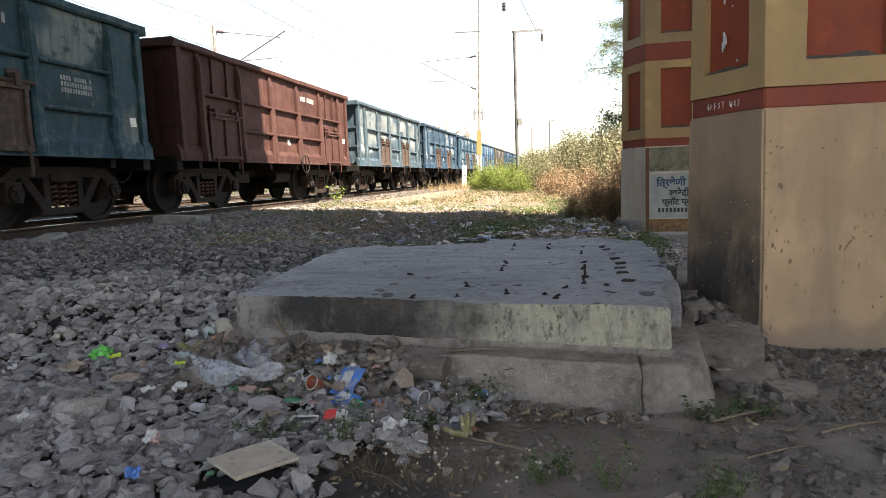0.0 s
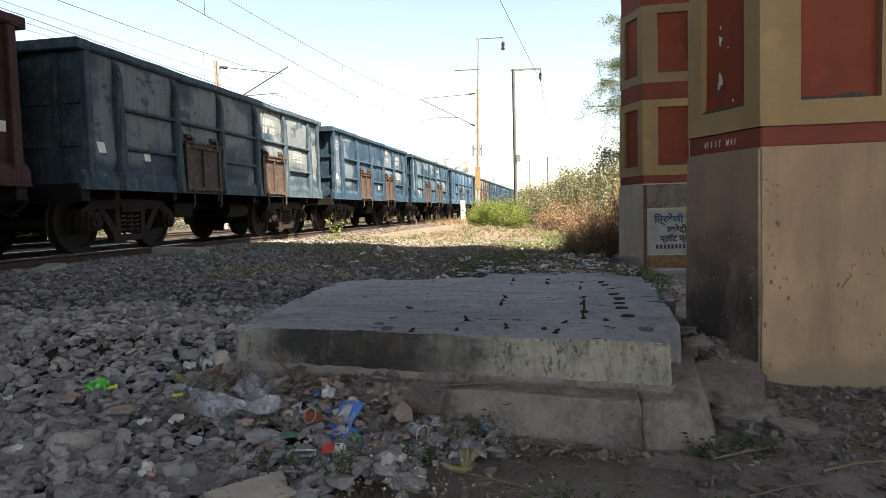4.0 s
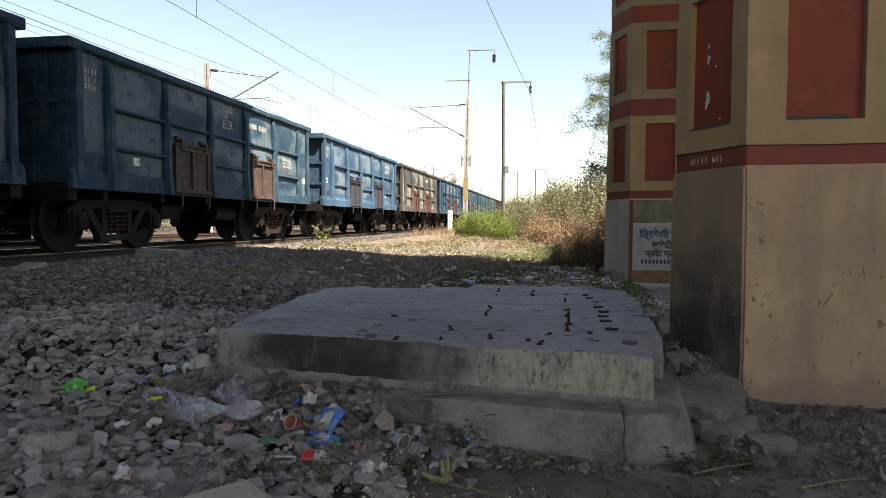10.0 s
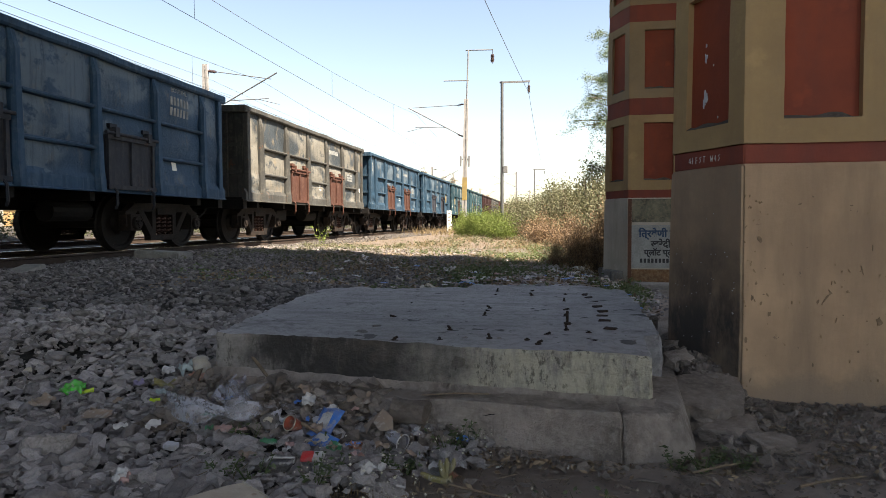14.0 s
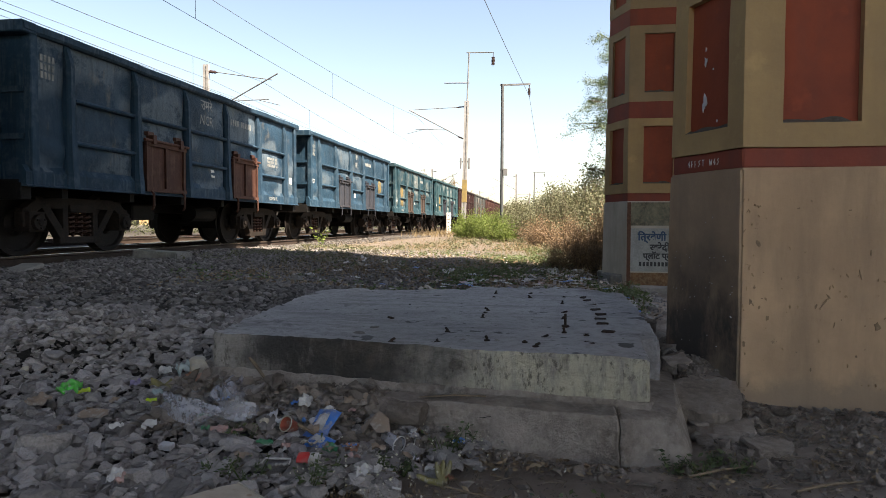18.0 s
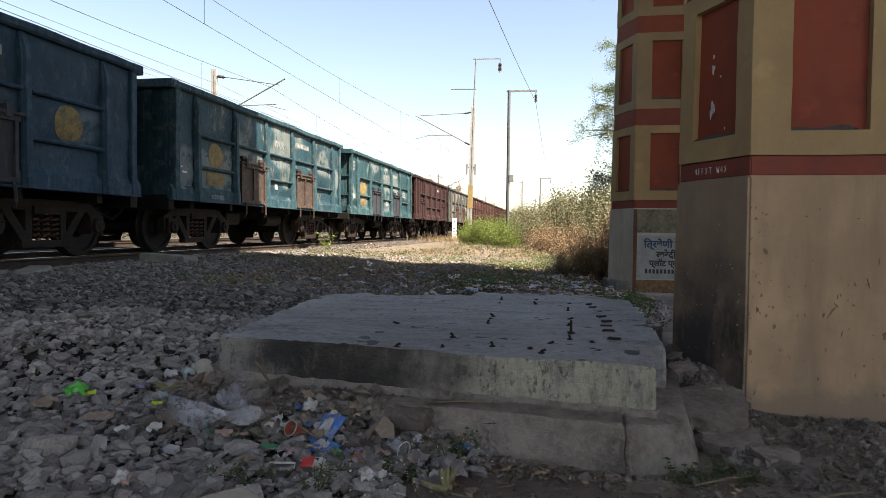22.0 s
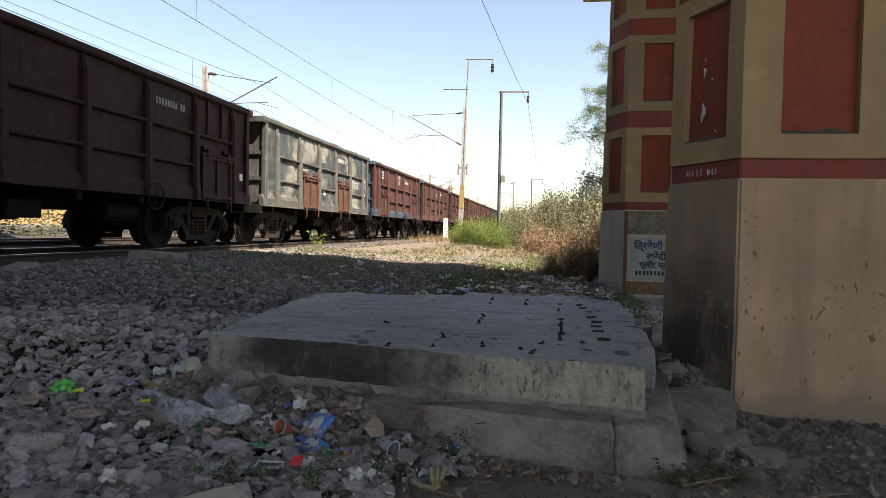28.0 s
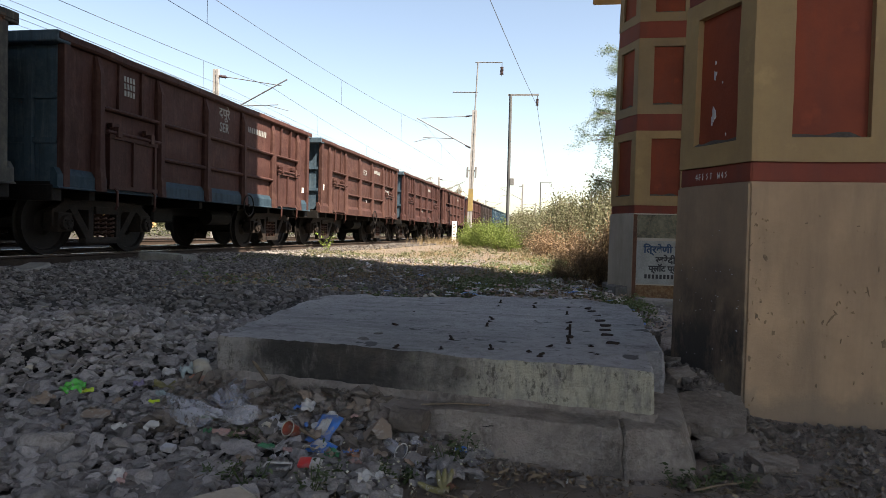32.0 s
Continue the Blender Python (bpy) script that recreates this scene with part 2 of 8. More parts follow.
def wagon_paint(name, base, faded, rust_amount, seed):
    """Old wagon paint: dull coat with chalky wear, runs of dirt, scratches and rust."""
    mat, nt, bsdf = nodes_of(name)
    v = coords(nt, (1, 1, 1), seed)
    streak = coords(nt, (9, 9, 0.55), seed + 3)
    col = mix(nt, noise_fac(nt, v, 0.6, 4, 0.5, 0.4, 0.62), base, tuple(c * 0.72 for c in base))
    wear = noise_fac(nt, v, 4.5, 12, 0.75, 0.48, 0.72)
    col = mix(nt, times(nt, wear, 0.28), col, faded)
    runs = noise_fac(nt, streak, 1.5, 8, 0.65, 0.5, 0.7)
    col = mix(nt, times(nt, runs, 0.6), col, tuple(c * 0.35 for c in base))
    pale = noise_fac(nt, coords(nt, (11, 11, 0.9), seed + 5), 1.1, 8, 0.7, 0.56, 0.7)
    col = mix(nt, times(nt, pale, 0.3), col, faded)
    rust = noise_fac(nt, v, 2.6, 12, 0.8, 0.68 - rust_amount, 0.74 - rust_amount)
    col = mix(nt, times(nt, rust, 0.85), col, (0.11, 0.05, 0.03))
    scratch = noise_fac(nt, coords(nt, (1.2, 1.0, 6), seed + 9), 9, 8, 0.82, 0.665, 0.70)
    col = mix(nt, times(nt, scratch, 0.3), col, (0.36, 0.36, 0.35))
    nt.links.new(col, bsdf.inputs["Base Color"])
    bsdf.inputs["Roughness"].default_value = 0.7
    bsdf.inputs["Specular IOR Level"].default_value = 0.15
    bump(nt, bsdf, noise_fac(nt, v, 9, 10, 0.72, 0.2, 0.8), 0.5, 0.012)
    return mat


def sheet_paint(name, base, faded, chalk, seed, dirt, share):
    """Side sheets: panels rubbed bare and chalky by loads, sunlit paleness put into the colour too, some bays far more
    than others.
    """
    mat, nt, bsdf = nodes_of(name)
    v = coords(nt, (1, 1, 1), seed)
    col = mix(nt, noise_fac(nt, v, 0.9, 4, 0.5, 0.4, 0.62), base, tuple(c * 0.7 for c in base))
    # pale bays: chalky wear plus the washed-out look of sunlit panels, painted in
    bays = noise_fac(nt, coords(nt, (1, 0.8, 1.5), seed), 0.62, 2, 0.4, 0.56 - chalk, 0.62 - chalk)
    rag = noise_fac(nt, coords(nt, (1, 1, 1.5), seed + 4), 1.9, 12, 0.72, 0.40, 0.47)
    col = mix(nt, times(nt, times(nt, bays, rag), share), col, faded)
    wear = noise_fac(nt, v, 5.5, 12, 0.8, 0.55, 0.66)
    col = mix(nt, times(nt, wear, 0.2), col, faded)
    runs = noise_fac(nt, coords(nt, (9, 9, 0.55), seed + 3), 1.5, 8, 0.65, 0.5, 0.7)
    col = mix(nt, times(nt, runs, 0.55), col, tuple(c * 0.5 for c in base))
    dust = noise_fac(nt, coords(nt, (2.5, 2.5, 1.2), seed + 8), 1.6, 9, 0.7, 0.56, 0.68)
    col = mix(nt, times(nt, dust, dirt), col, (0.175, 0.145, 0.105))
    rust = noise_fac(nt, v, 3.4, 12, 0.8, 0.60, 0.68)
    col = mix(nt, times(nt, rust, 0.75), col, (0.075, 0.042, 0.028))
    nt.links.new(col, bsdf.inputs["Base Color"])
    bsdf.inputs["Roughness"].default_value = 0.62
    bsdf.inputs["Specular IOR Level"].default_value = 0.2
    bump(nt, bsdf, noise_fac(nt, v, 5, 10, 0.72, 0.2, 0.8), 0.7, 0.03)
    return mat


BODY = wagon_paint("paint_blue", (0.05, 0.10, 0.17), (0.20, 0.26, 0.30), 0.05, 1)
DOOR = wagon_paint("paint_door", (0.026, 0.030, 0.040), (0.12, 0.10, 0.095), 0.08, 2)
DOOR_RUST = wagon_paint("paint_door_rusty", (0.050, 0.036, 0.031), (0.25, 0.20, 0.178), 0.06, 6)
DOOR_RED = wagon_paint("paint_door_red", (0.066, 0.030, 0.023), (0.20, 0.125, 0.095), 0.04, 7)
SILL_BLUE = wagon_paint("paint_sill_blue", (0.020, 0.042, 0.062), (0.08, 0.10, 0.11), 0.06, 9)
END_BLUE = wagon_paint("paint_end_blue", (0.040, 0.070, 0.100), (0.18, 0.215, 0.225), 0.05, 8)
UNDER = surface("grimy_steel", (0.010, 0.009, 0.009), (0.005, 0.005, 0.005), (0.022, 0.018, 0.016), 3, 30, 0.75, 0.2)
BOGIE = surface("rusty_cast_steel", (0.0186, 0.0143, 0.0124), (0.0081, 0.0068, 0.0062), (0.0434, 0.0291, 0.0223), 4, 35, 0.8, 0.15)
SPRING = surface("spring_steel", (0.0465, 0.0217, 0.0161), (0.0217, 0.0124, 0.0105), (0.0744, 0.0434, 0.0310), 6, 40, 0.7, 0.2)
WHEEL = surface("wheel_steel", (0.011, 0.009, 0.008), (0.006, 0.005, 0.005), (0.022, 0.017, 0.015), 4, 30, 0.7, 0.2)
RAIL_SIDE = surface("rusty_rail", (0.05, 0.036, 0.029), (0.028, 0.021, 0.018), None, 5, 40, 0.8, 0.3)
RAIL_TOP = surface("polished_rail", (0.62, 0.60, 0.58), (0.42, 0.40, 0.38), None, 3, 60, 0.22, 1.0)
CONCRETE = surface("old_concrete", (0.26, 0.25, 0.235), (0.13, 0.125, 0.12), (0.36, 0.35, 0.33), 2.2, 30, 0.92, 0, 3, 0.5, 0.008)
SLEEPER = surface("sleeper_concrete", (0.27, 0.25, 0.22), (0.15, 0.135, 0.12), None, 3, 40, 0.92)
STEEL_GREY = surface("galvanised_steel", (0.20, 0.205, 0.21), (0.11, 0.11, 0.11), (0.30, 0.30, 0.30), 4, 40, 0.55, 0.35)
MAST_PAINT = surface("mast_steel", (0.33, 0.325, 0.32), (0.22, 0.215, 0.21), (0.40, 0.395, 0.385), 3, 30, 0.6, 0.2)
YELLOW = surface("yellow_paint", (0.25, 0.185, 0.065), (0.17, 0.13, 0.07), None, 4, 30, 0.6)
WIRE = plain("copper_wire", (0.09, 0.085, 0.08), 0.5, 0.6)
INSUL = plain("brown_porcelain", (0.045, 0.03, 0.03), 0.25)
WHITE = surface("white_paint", (0.62, 0.60, 0.57), (0.55, 0.54, 0.50), None, 5, 40, 0.6)
STENCIL = surface("stencil_white", (0.26, 0.27, 0.265), (0.09, 0.105, 0.115), (0.34, 0.34, 0.33), 7, 60, 0.7, bumps=0.05)
PAPER = surface("paper_label", (0.60, 0.60, 0.57), (0.40, 0.40, 0.38), None, 9, 60, 0.7, bumps=0.1)

# ================================================================ large structure
# ---- the ground: one sheet out to the horizon
def graded(lo, hi, step, far_lo, far_hi):
    mid = list(np.arange(lo, hi + step / 2, step))
    a, b, s = [], [], step
    x = lo
    while x > far_lo:
        s *= 1.28
        x -= s
        a.append(x)
    s, x = step, hi
    while x < far_hi:
        s *= 1.28
        x += s
        b.append(x)
    return np.array(a[::-1] + mid + b)




def ground_material():
    mat, nt, bsdf = nodes_of("earth_and_gravel")
    v = coords(nt, (1, 1, 1), 0, True)
    sep = nt.nodes.new("ShaderNodeSeparateXYZ")
    wob = N(nt, "ShaderNodeTexNoise", Scale=0.55, Detail=5.0, Roughness=0.6)
    nt.links.new(v, wob.inputs["Vector"])
    add = nt.nodes.new("ShaderNodeVectorMath")
    add.operation = "MULTIPLY_ADD"
    add.inputs[1].default_value = (2.4, 3.2, 0)
    nt.links.new(wob.outputs["Color"], add.inputs[0])
    nt.links.new(v, add.inputs[2])
    nt.links.new(add.outputs[0], sep.inputs[0])

    def band(sock, a, b):
        r = N(nt, "ShaderNodeMapRange")
        r.interpolation_type = "SMOOTHSTEP"
        r.inputs["From Min"].default_value, r.inputs["From Max"].default_value = a, b
        nt.links.new(sock, r.inputs["Value"])
        return r.outputs["Result"]

    # near-black: the shade in the gaps between stones is put into this colour
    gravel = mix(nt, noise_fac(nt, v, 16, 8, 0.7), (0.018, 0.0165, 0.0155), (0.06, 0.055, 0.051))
    dirt = mix(nt, noise_fac(nt, v, 2.0, 8, 0.65), (0.25, 0.197, 0.16), (0.47, 0.385, 0.32))
    dirt = mix(nt, times(nt, noise_fac(nt, v, 45, 6, 0.7, 0.5, 0.7), 0.5), dirt, (0.36, 0.30, 0.25))
    soil = mix(nt, noise_fac(nt, v, 5.0, 8, 0.7), (0.07, 0.066, 0.052), (0.18, 0.165, 0.135))
    dry = mix(nt, noise_fac(nt, v, 3.0, 8, 0.7), (0.10, 0.078, 0.06), (0.19, 0.152, 0.119))
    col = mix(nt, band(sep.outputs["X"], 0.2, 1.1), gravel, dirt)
    # unseen ground behind the camera, darkened to bounce less light
    col = mix(nt, band(sep.outputs["Y"], 0.0, -3.0), col, soil)
    col = mix(nt, band(sep.outputs["Y"], 9.0, 11.5), col, soil)
    col = mix(nt, band(sep.outputs["Y"], 16.0, 19.0), col, dry)
    # hidden ground beyond the piers, also darkened against bounced light
    col = mix(nt, times(nt, band(sep.outputs["X"], 3.6, 5.5), band(sep.outputs["Y"], 8.0, 10.0)), col, soil)
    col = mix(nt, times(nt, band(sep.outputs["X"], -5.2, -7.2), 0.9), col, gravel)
    col = mix(nt, band(sep.outputs["X"], -18.5, -21.0), col, soil)
    nt.links.new(col, bsdf.inputs["Base Color"])
    bsdf.inputs["Roughness"].default_value = 0.95
    bump(nt, bsdf, noise_fac(nt, v, 22, 10, 0.78, 0.2, 0.8), 1.0, 0.05)
    return mat


def build_ground():
    xs = graded(-9.0, 3.0, 0.11, -1500, 1500)
    ys = graded(0.8, 15.0, 0.11, -1500, 2500)
    X, Y = np.meshgrid(xs, ys, indexing="ij")
    Z = ground_z(X, Y)
    r = np.random.default_rng(3)
    near = (np.abs(X + 3) < 8) & (Y > 0) & (Y < 18)
    Z += near * r.normal(0, 0.009, X.shape)
    nx, ny = X.shape
    verts = np.stack([X, Y, Z], -1).reshape(-1, 3)
    idx = np.arange(nx * ny).reshape(nx, ny)
    quads = np.stack([idx[:-1, :-1], idx[1:, :-1], idx[1:, 1:], idx[:-1, 1:]], -1).reshape(-1, 4)
    me = raw_mesh("ground", verts, quads.tolist())
    me.polygons.foreach_set("use_smooth", [True] * len(me.polygons))
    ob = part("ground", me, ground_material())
    tagged(ob, "grey gravelly earth with dry soil and ballast beside the railway", "ground", kind="structure")


build_ground()


# ---- the tracks
def rail_profile(cx):
    top, web = 0.035, 0.009
    h = [(-0.07, -0.172), (0.07, -0.172), (0.07, -0.16), (web, -0.14), (web, -0.045), (top, -0.032), (top, -0.003),
         (-top, -0.003), (-top, -0.032), (-web, -0.045), (-web, -0.14), (-0.07, -0.16)]
    return [(cx + u, RAIL_Z + v) for u, v in h]


def build_track(cx, label, y0, y1, sleeper_from, sleeper_to):
    top = empty("railway_track", pose(0, 0, 0))
    tagged(top, label, "railway track", kind="structure")
    for s in (-1, 1):
        bm = bmesh.new()
        extrude_profile(bm, rail_profile(cx + s * 0.873), y0, y1)
        part("rail", bm, RAIL_SIDE, top, "rusty steel rail")
        bm = bmesh.new()
        box(bm, cx + s * 0.873 - 0.03, cx + s * 0.873 + 0.03, y0, y1, RAIL_Z - 0.004, RAIL_Z)
        part("rail_head", bm, RAIL_TOP, top, "bright worn running surface")
    bm = bmesh.new()
    prism(bm, [(-1.375, -0.13), (1.375, -0.13), (1.375, 0.13), (-1.375, 0.13)], -0.2, 0)
    bevelled(bm, 0.015)
    me = bpy.data.meshes.new("sleeper")
    bmesh.ops.recalc_face_normals(bm, faces=bm.faces)
    bm.to_mesh(me)
    bm.free()
    y = sleeper_from
    while y < sleeper_to:
        ob = part("sleeper", me, SLEEPER, top)
        ob.matrix_basis = pose(cx, y, RAIL_Z - 0.175, 0, 0, random.uniform(-0.6, 0.6))
        y += 0.62


build_track(TRACK_X, "railway track on concrete sleepers and grey ballast", -40, 900, 3.5, 75)
build_track(TRACK_X2, "second railway track beyond the goods train", -40, 900, 6, 40)


# Concrete toned dark so the unseen deck and wall bounce little light.
DECKMAT = surface("grimy_concrete", (0.20, 0.19, 0.18), (0.13, 0.125, 0.12), None, 1.2, 20, 0.9)


def meshed(bm, name="mesh", mat=None):
    bmesh.ops.recalc_face_normals(bm, faces=bm.faces)
    me = bpy.data.meshes.new(name)
    bm.to_mesh(me)
    bm.free()
    if mat:
        me.materials.append(mat)
    return me


# ---- the bridge deck overhead, whose shade covers the foreground
def far_edge(x):
    return 11.045 - 0.474 * x


# Out of view: this edge is placed to set the light on the foreground.
def near_edge(x):
    return -6.5 + 0.06 * x


def strip(name, x0, x1, a0, a1, z0, z1):
    """A piece of the splayed deck between two shares of the way from its near to its far edge."""
    def at(x, a):
        return (x, near_edge(x) + (far_edge(x) - near_edge(x)) * a)
    bm = bmesh.new()
    prism(bm, [at(x0, a0), at(x1, a0), at(x1, a1), at(x0, a1)], z0, z1)
    return part(name, bm, DECKMAT)


tagged(strip("bridge_deck", -34, 17.5, 0, 1, 11.0, 11.6), "concrete road bridge deck over the railway", "bridge deck", kind="structure")
for a in (0.07, 0.24, 0.41, 0.58, 0.75, 0.92):
    tagged(strip("bridge_girder", -34, 17.5, a - 0.02, a + 0.02, 10.2, 11.0), "concrete girder under the bridge deck", "bridge girder", "girders under the deck", "structure")
# Unseen wall, added to keep light from the right off the shaded train.
bm = bmesh.new()
prism(bm, [(12.0, near_edge(12.0)), (13.2, near_edge(13.2)), (13.2, far_edge(13.2)), (12.0, far_edge(12.0))], -0.5, 11.0)
tagged(part("bridge_abutment", bm, DECKMAT), "unseen plain concrete wall added under the bridge end to cut light", "bridge abutment", kind="structure")

# ---- painted bridge piers


def pier_paint(name, base, dark, stain, seed):
    mat, nt, bsdf = nodes_of(name)
    v = coords(nt, (1, 1, 1), seed)
    col = mix(nt, noise_fac(nt, v, 1.4, 8, 0.65), dark, base)
    col = mix(nt, times(nt, noise_fac(nt, coords(nt, (3, 3, 0.5), seed + 2), 1.7, 7, 0.65, 0.48, 0.75), 0.55), col, stain)
    col = mix(nt, noise_fac(nt, v, 9, 9, 0.7, 0.70, 0.735), col, (0.20, 0.16, 0.12))
    col = mix(nt, times(nt, noise_fac(nt, v, 5, 6, 0.6, 0.62, 0.75), 0.5), col, tuple(min(1, c * 1.25) for c in base))
    nt.links.new(col, bsdf.inputs["Base Color"])
    bsdf.inputs["Roughness"].default_value = 0.82
    bump(nt, bsdf, noise_fac(nt, v, 30, 8, 0.7, 0.2, 0.8), 0.35, 0.006)
    return mat


CREAM = pier_paint("cream_paint", (0.42, 0.278, 0.128), (0.29, 0.186, 0.092), (0.26, 0.172, 0.10), 1)
PALE_PLASTER = pier_paint("pale_plaster", (0.53, 0.475, 0.40), (0.41, 0.36, 0.295), (0.28, 0.232, 0.18), 3)
OCHRE = pier_paint("ochre_paint", (0.30, 0.208, 0.117), (0.225, 0.158, 0.092), (0.25, 0.18, 0.12), 4)
RED = pier_paint("brick_red_paint", (0.27, 0.052, 0.02), (0.18, 0.037, 0.019), (0.16, 0.05, 0.035), 6)
BAND = pier_paint("dull_red_band_paint", (0.24, 0.05, 0.027), (0.165, 0.038, 0.027), (0.13, 0.05, 0.04), 8)


def plinth_paint():
    """Cream distemper, the slanting face toned browner with soot smeared over it, and damp at the foot."""
    mat, nt, bsdf = nodes_of("stained_cream_paint")
    v = coords(nt, (1, 1, 1), 1)
    base, dark = (0.56, 0.37, 0.22), (0.38, 0.248, 0.152)
    col = mix(nt, noise_fac(nt, v, 1.1, 8, 0.65), dark, base)
    col = mix(nt, times(nt, noise_fac(nt, coords(nt, (3, 3, 0.5), 3), 1.5, 7, 0.65, 0.46, 0.7), 0.65), col, (0.24, 0.165, 0.11))
    col = mix(nt, noise_fac(nt, v, 9, 9, 0.75, 0.67, 0.70), col, (0.17, 0.12, 0.085))
    sep = nt.nodes.new("ShaderNodeSeparateXYZ")
    obj = nt.nodes.new("ShaderNodeTexCoord").outputs["Object"]
    wob = N(nt, "ShaderNodeTexNoise", Scale=2.6, Detail=7.0, Roughness=0.65)
    nt.links.new(obj, wob.inputs["Vector"])
    add = nt.nodes.new("ShaderNodeVectorMath")
    add.operation = "MULTIPLY_ADD"
    add.inputs[1].default_value = (0.05, 0, 0.75)
    nt.links.new(wob.outputs["Color"], add.inputs[0])
    nt.links.new(obj, add.inputs[2])
    nt.links.new(add.outputs[0], sep.inputs[0])

    def band(sock, a, b):
        r = N(nt, "ShaderNodeMapRange")
        r.interpolation_type = "SMOOTHSTEP"
        r.inputs["From Min"].default_value, r.inputs["From Max"].default_value = a, b
        nt.links.new(sock, r.inputs["Value"])
        return r.outputs["Result"]

    soot = times(nt, band(sep.outputs["Z"], 1.55, 0.75), band(sep.outputs["X"], 0.045, 0.0))
    soot = times(nt, soot, noise_fac(nt, coords(nt, (2, 2, 0.8), 7), 2.4, 9, 0.7, 0.22, 0.50))
    # the whole slanting side is toned darker than the front
    slant_tone = times(nt, band(sep.outputs["X"], 0.04, 0.0), 0.55)
    col = mix(nt, times(nt, slant_tone, noise_fac(nt, v, 2.0, 8, 0.7, 0.1, 0.55)), col, (0.17, 0.13, 0.105))
    col = mix(nt, times(nt, soot, 0.95), col, (0.035, 0.031, 0.03))
    damp = times(nt, band(sep.outputs["Z"], 0.66, 0.50), 0.65)
    col = mix(nt, damp, col, (0.22, 0.165, 0.12))
    nt.links.new(col, bsdf.inputs["Base Color"])
    bsdf.inputs["Roughness"].default_value = 0.85
    bump(nt, bsdf, noise_fac(nt, v, 26, 8, 0.7, 0.2, 0.8), 0.45, 0.008)
    return mat


PLINTH = plinth_paint()


DUST = surface("grey_dust", (0.12, 0.102, 0.085), (0.07, 0.06, 0.052), None, 8, 60, 0.97)


def hexa(grow=0.0):
    pts = [(0, 0), (0.8, 0), (1.1, 0.54), (0.8, 1.08), (0, 1.08), (-0.3, 0.54)]
    if not grow:
        return pts
    out, n = [], len(pts)
    for i in range(n):
        a, b, c = Vector(pts[i - 1]), Vector(pts[i]), Vector(pts[(i + 1) % n])
        n1 = Vector(((b - a).y, -(b - a).x)).normalized()
        n2 = Vector(((c - b).y, -(c - b).x)).normalized()
        m = (n1 + n2).normalized()
        out.append(tuple(b + m * grow / m.dot(n1)))
    return out


def pier_segment(parent, z0, z1, p0, p1, poly):
    """One storey of the shaft: a frame on each face round a recessed red panel."""
    bm = bmesh.new()
    n = len(poly)
    for i in range(n):
        a, b = Vector((*poly[i], 0)), Vector((*poly[(i + 1) % n], 0))
        w = (b - a).length
        d = (b - a) / w
        nrm = Vector((d.y, -d.x, 0))
        mg = 0.206 if w > 0.7 else 0.125
        us, zs = (0, mg, w - mg, w), (z0, p0, p1, z1)
        g = [[bm.verts.new(a + d * u + Vector((0, 0, z))) for z in zs] for u in us]
        for ui in range(3):
            for zi in range(3):
                if ui == 1 and zi == 1:
                    continue
                bm.faces.new((g[ui][zi], g[ui + 1][zi], g[ui + 1][zi + 1], g[ui][zi + 1]))
        ring = (g[1][1], g[2][1], g[2][2], g[1][2])
        inner = [bm.verts.new(v.co - nrm * 0.055) for v in ring]
        for k in range(4):
            bm.faces.new((ring[k], ring[(k + 1) % 4], inner[(k + 1) % 4], inner[k]))
        pm = bmesh.new()
        cs = [v.co - nrm * 0.047 for v in ring]
        off = [-nrm * 0.02, Vector((0, 0, 0))]
        vv = [[pm.verts.new(c + o) for c in cs] for o in off]
        pm.faces.new(vv[1])
        pm.faces.new(vv[0][::-1])
        for k in range(4):
            pm.faces.new((vv[0][k], vv[0][(k + 1) % 4], vv[1][(k + 1) % 4], vv[1][k]))
        part("panel", pm, RED, parent, "recessed brick-red painted panel")
        dm = bmesh.new()
        q0, q1, steps = ring[0].co, ring[1].co, 14
        rows = []
        for k in range(steps + 1):
            p = q0.lerp(q1, k / steps)
            h = 0.022 + 0.016 * noise.noise(p * 9 + Vector((z0, 0, 0))) * 2
            rows.append([dm.verts.new(p - nrm * o + Vector((0, 0, e))) for o, e in ((0.004, -0.004), (0.004, 0.003), (0.045, max(0.006, h)), (0.050, -0.004))])
        for k in range(steps):
            for c in range(4):
                dm.faces.new((rows[k][c], rows[k + 1][c], rows[k + 1][(c + 1) % 4], rows[k][(c + 1) % 4]))
        part("dust_ledge", dm, DUST, parent, "grey dust lying on the panel ledge")
    bmesh.ops.remove_doubles(bm, verts=bm.verts, dist=0.0005)
    bmesh.ops.subdivide_edges(bm, edges=[e for e in bm.edges if e.calc_length() > 0.3], cuts=5, use_grid_fill=True)
    roughen(bm, 0.004, 5, z0)
    part("shaft", bm, CREAM if z0 < 2 else OCHRE, parent)


def slab_prism(poly, z0, z1, rough, cuts=3, scale=4, bev=0.012):
    bm = bmesh.new()
    prism(bm, poly, z0, z1)
    bevelled(bm, bev, 2)
    bmesh.ops.subdivide_edges(bm, edges=[e for e in bm.edges if e.calc_length() > 0.2], cuts=cuts, use_grid_fill=True)
    roughen(bm, rough, scale, z0 + poly[0][0])
    return bm


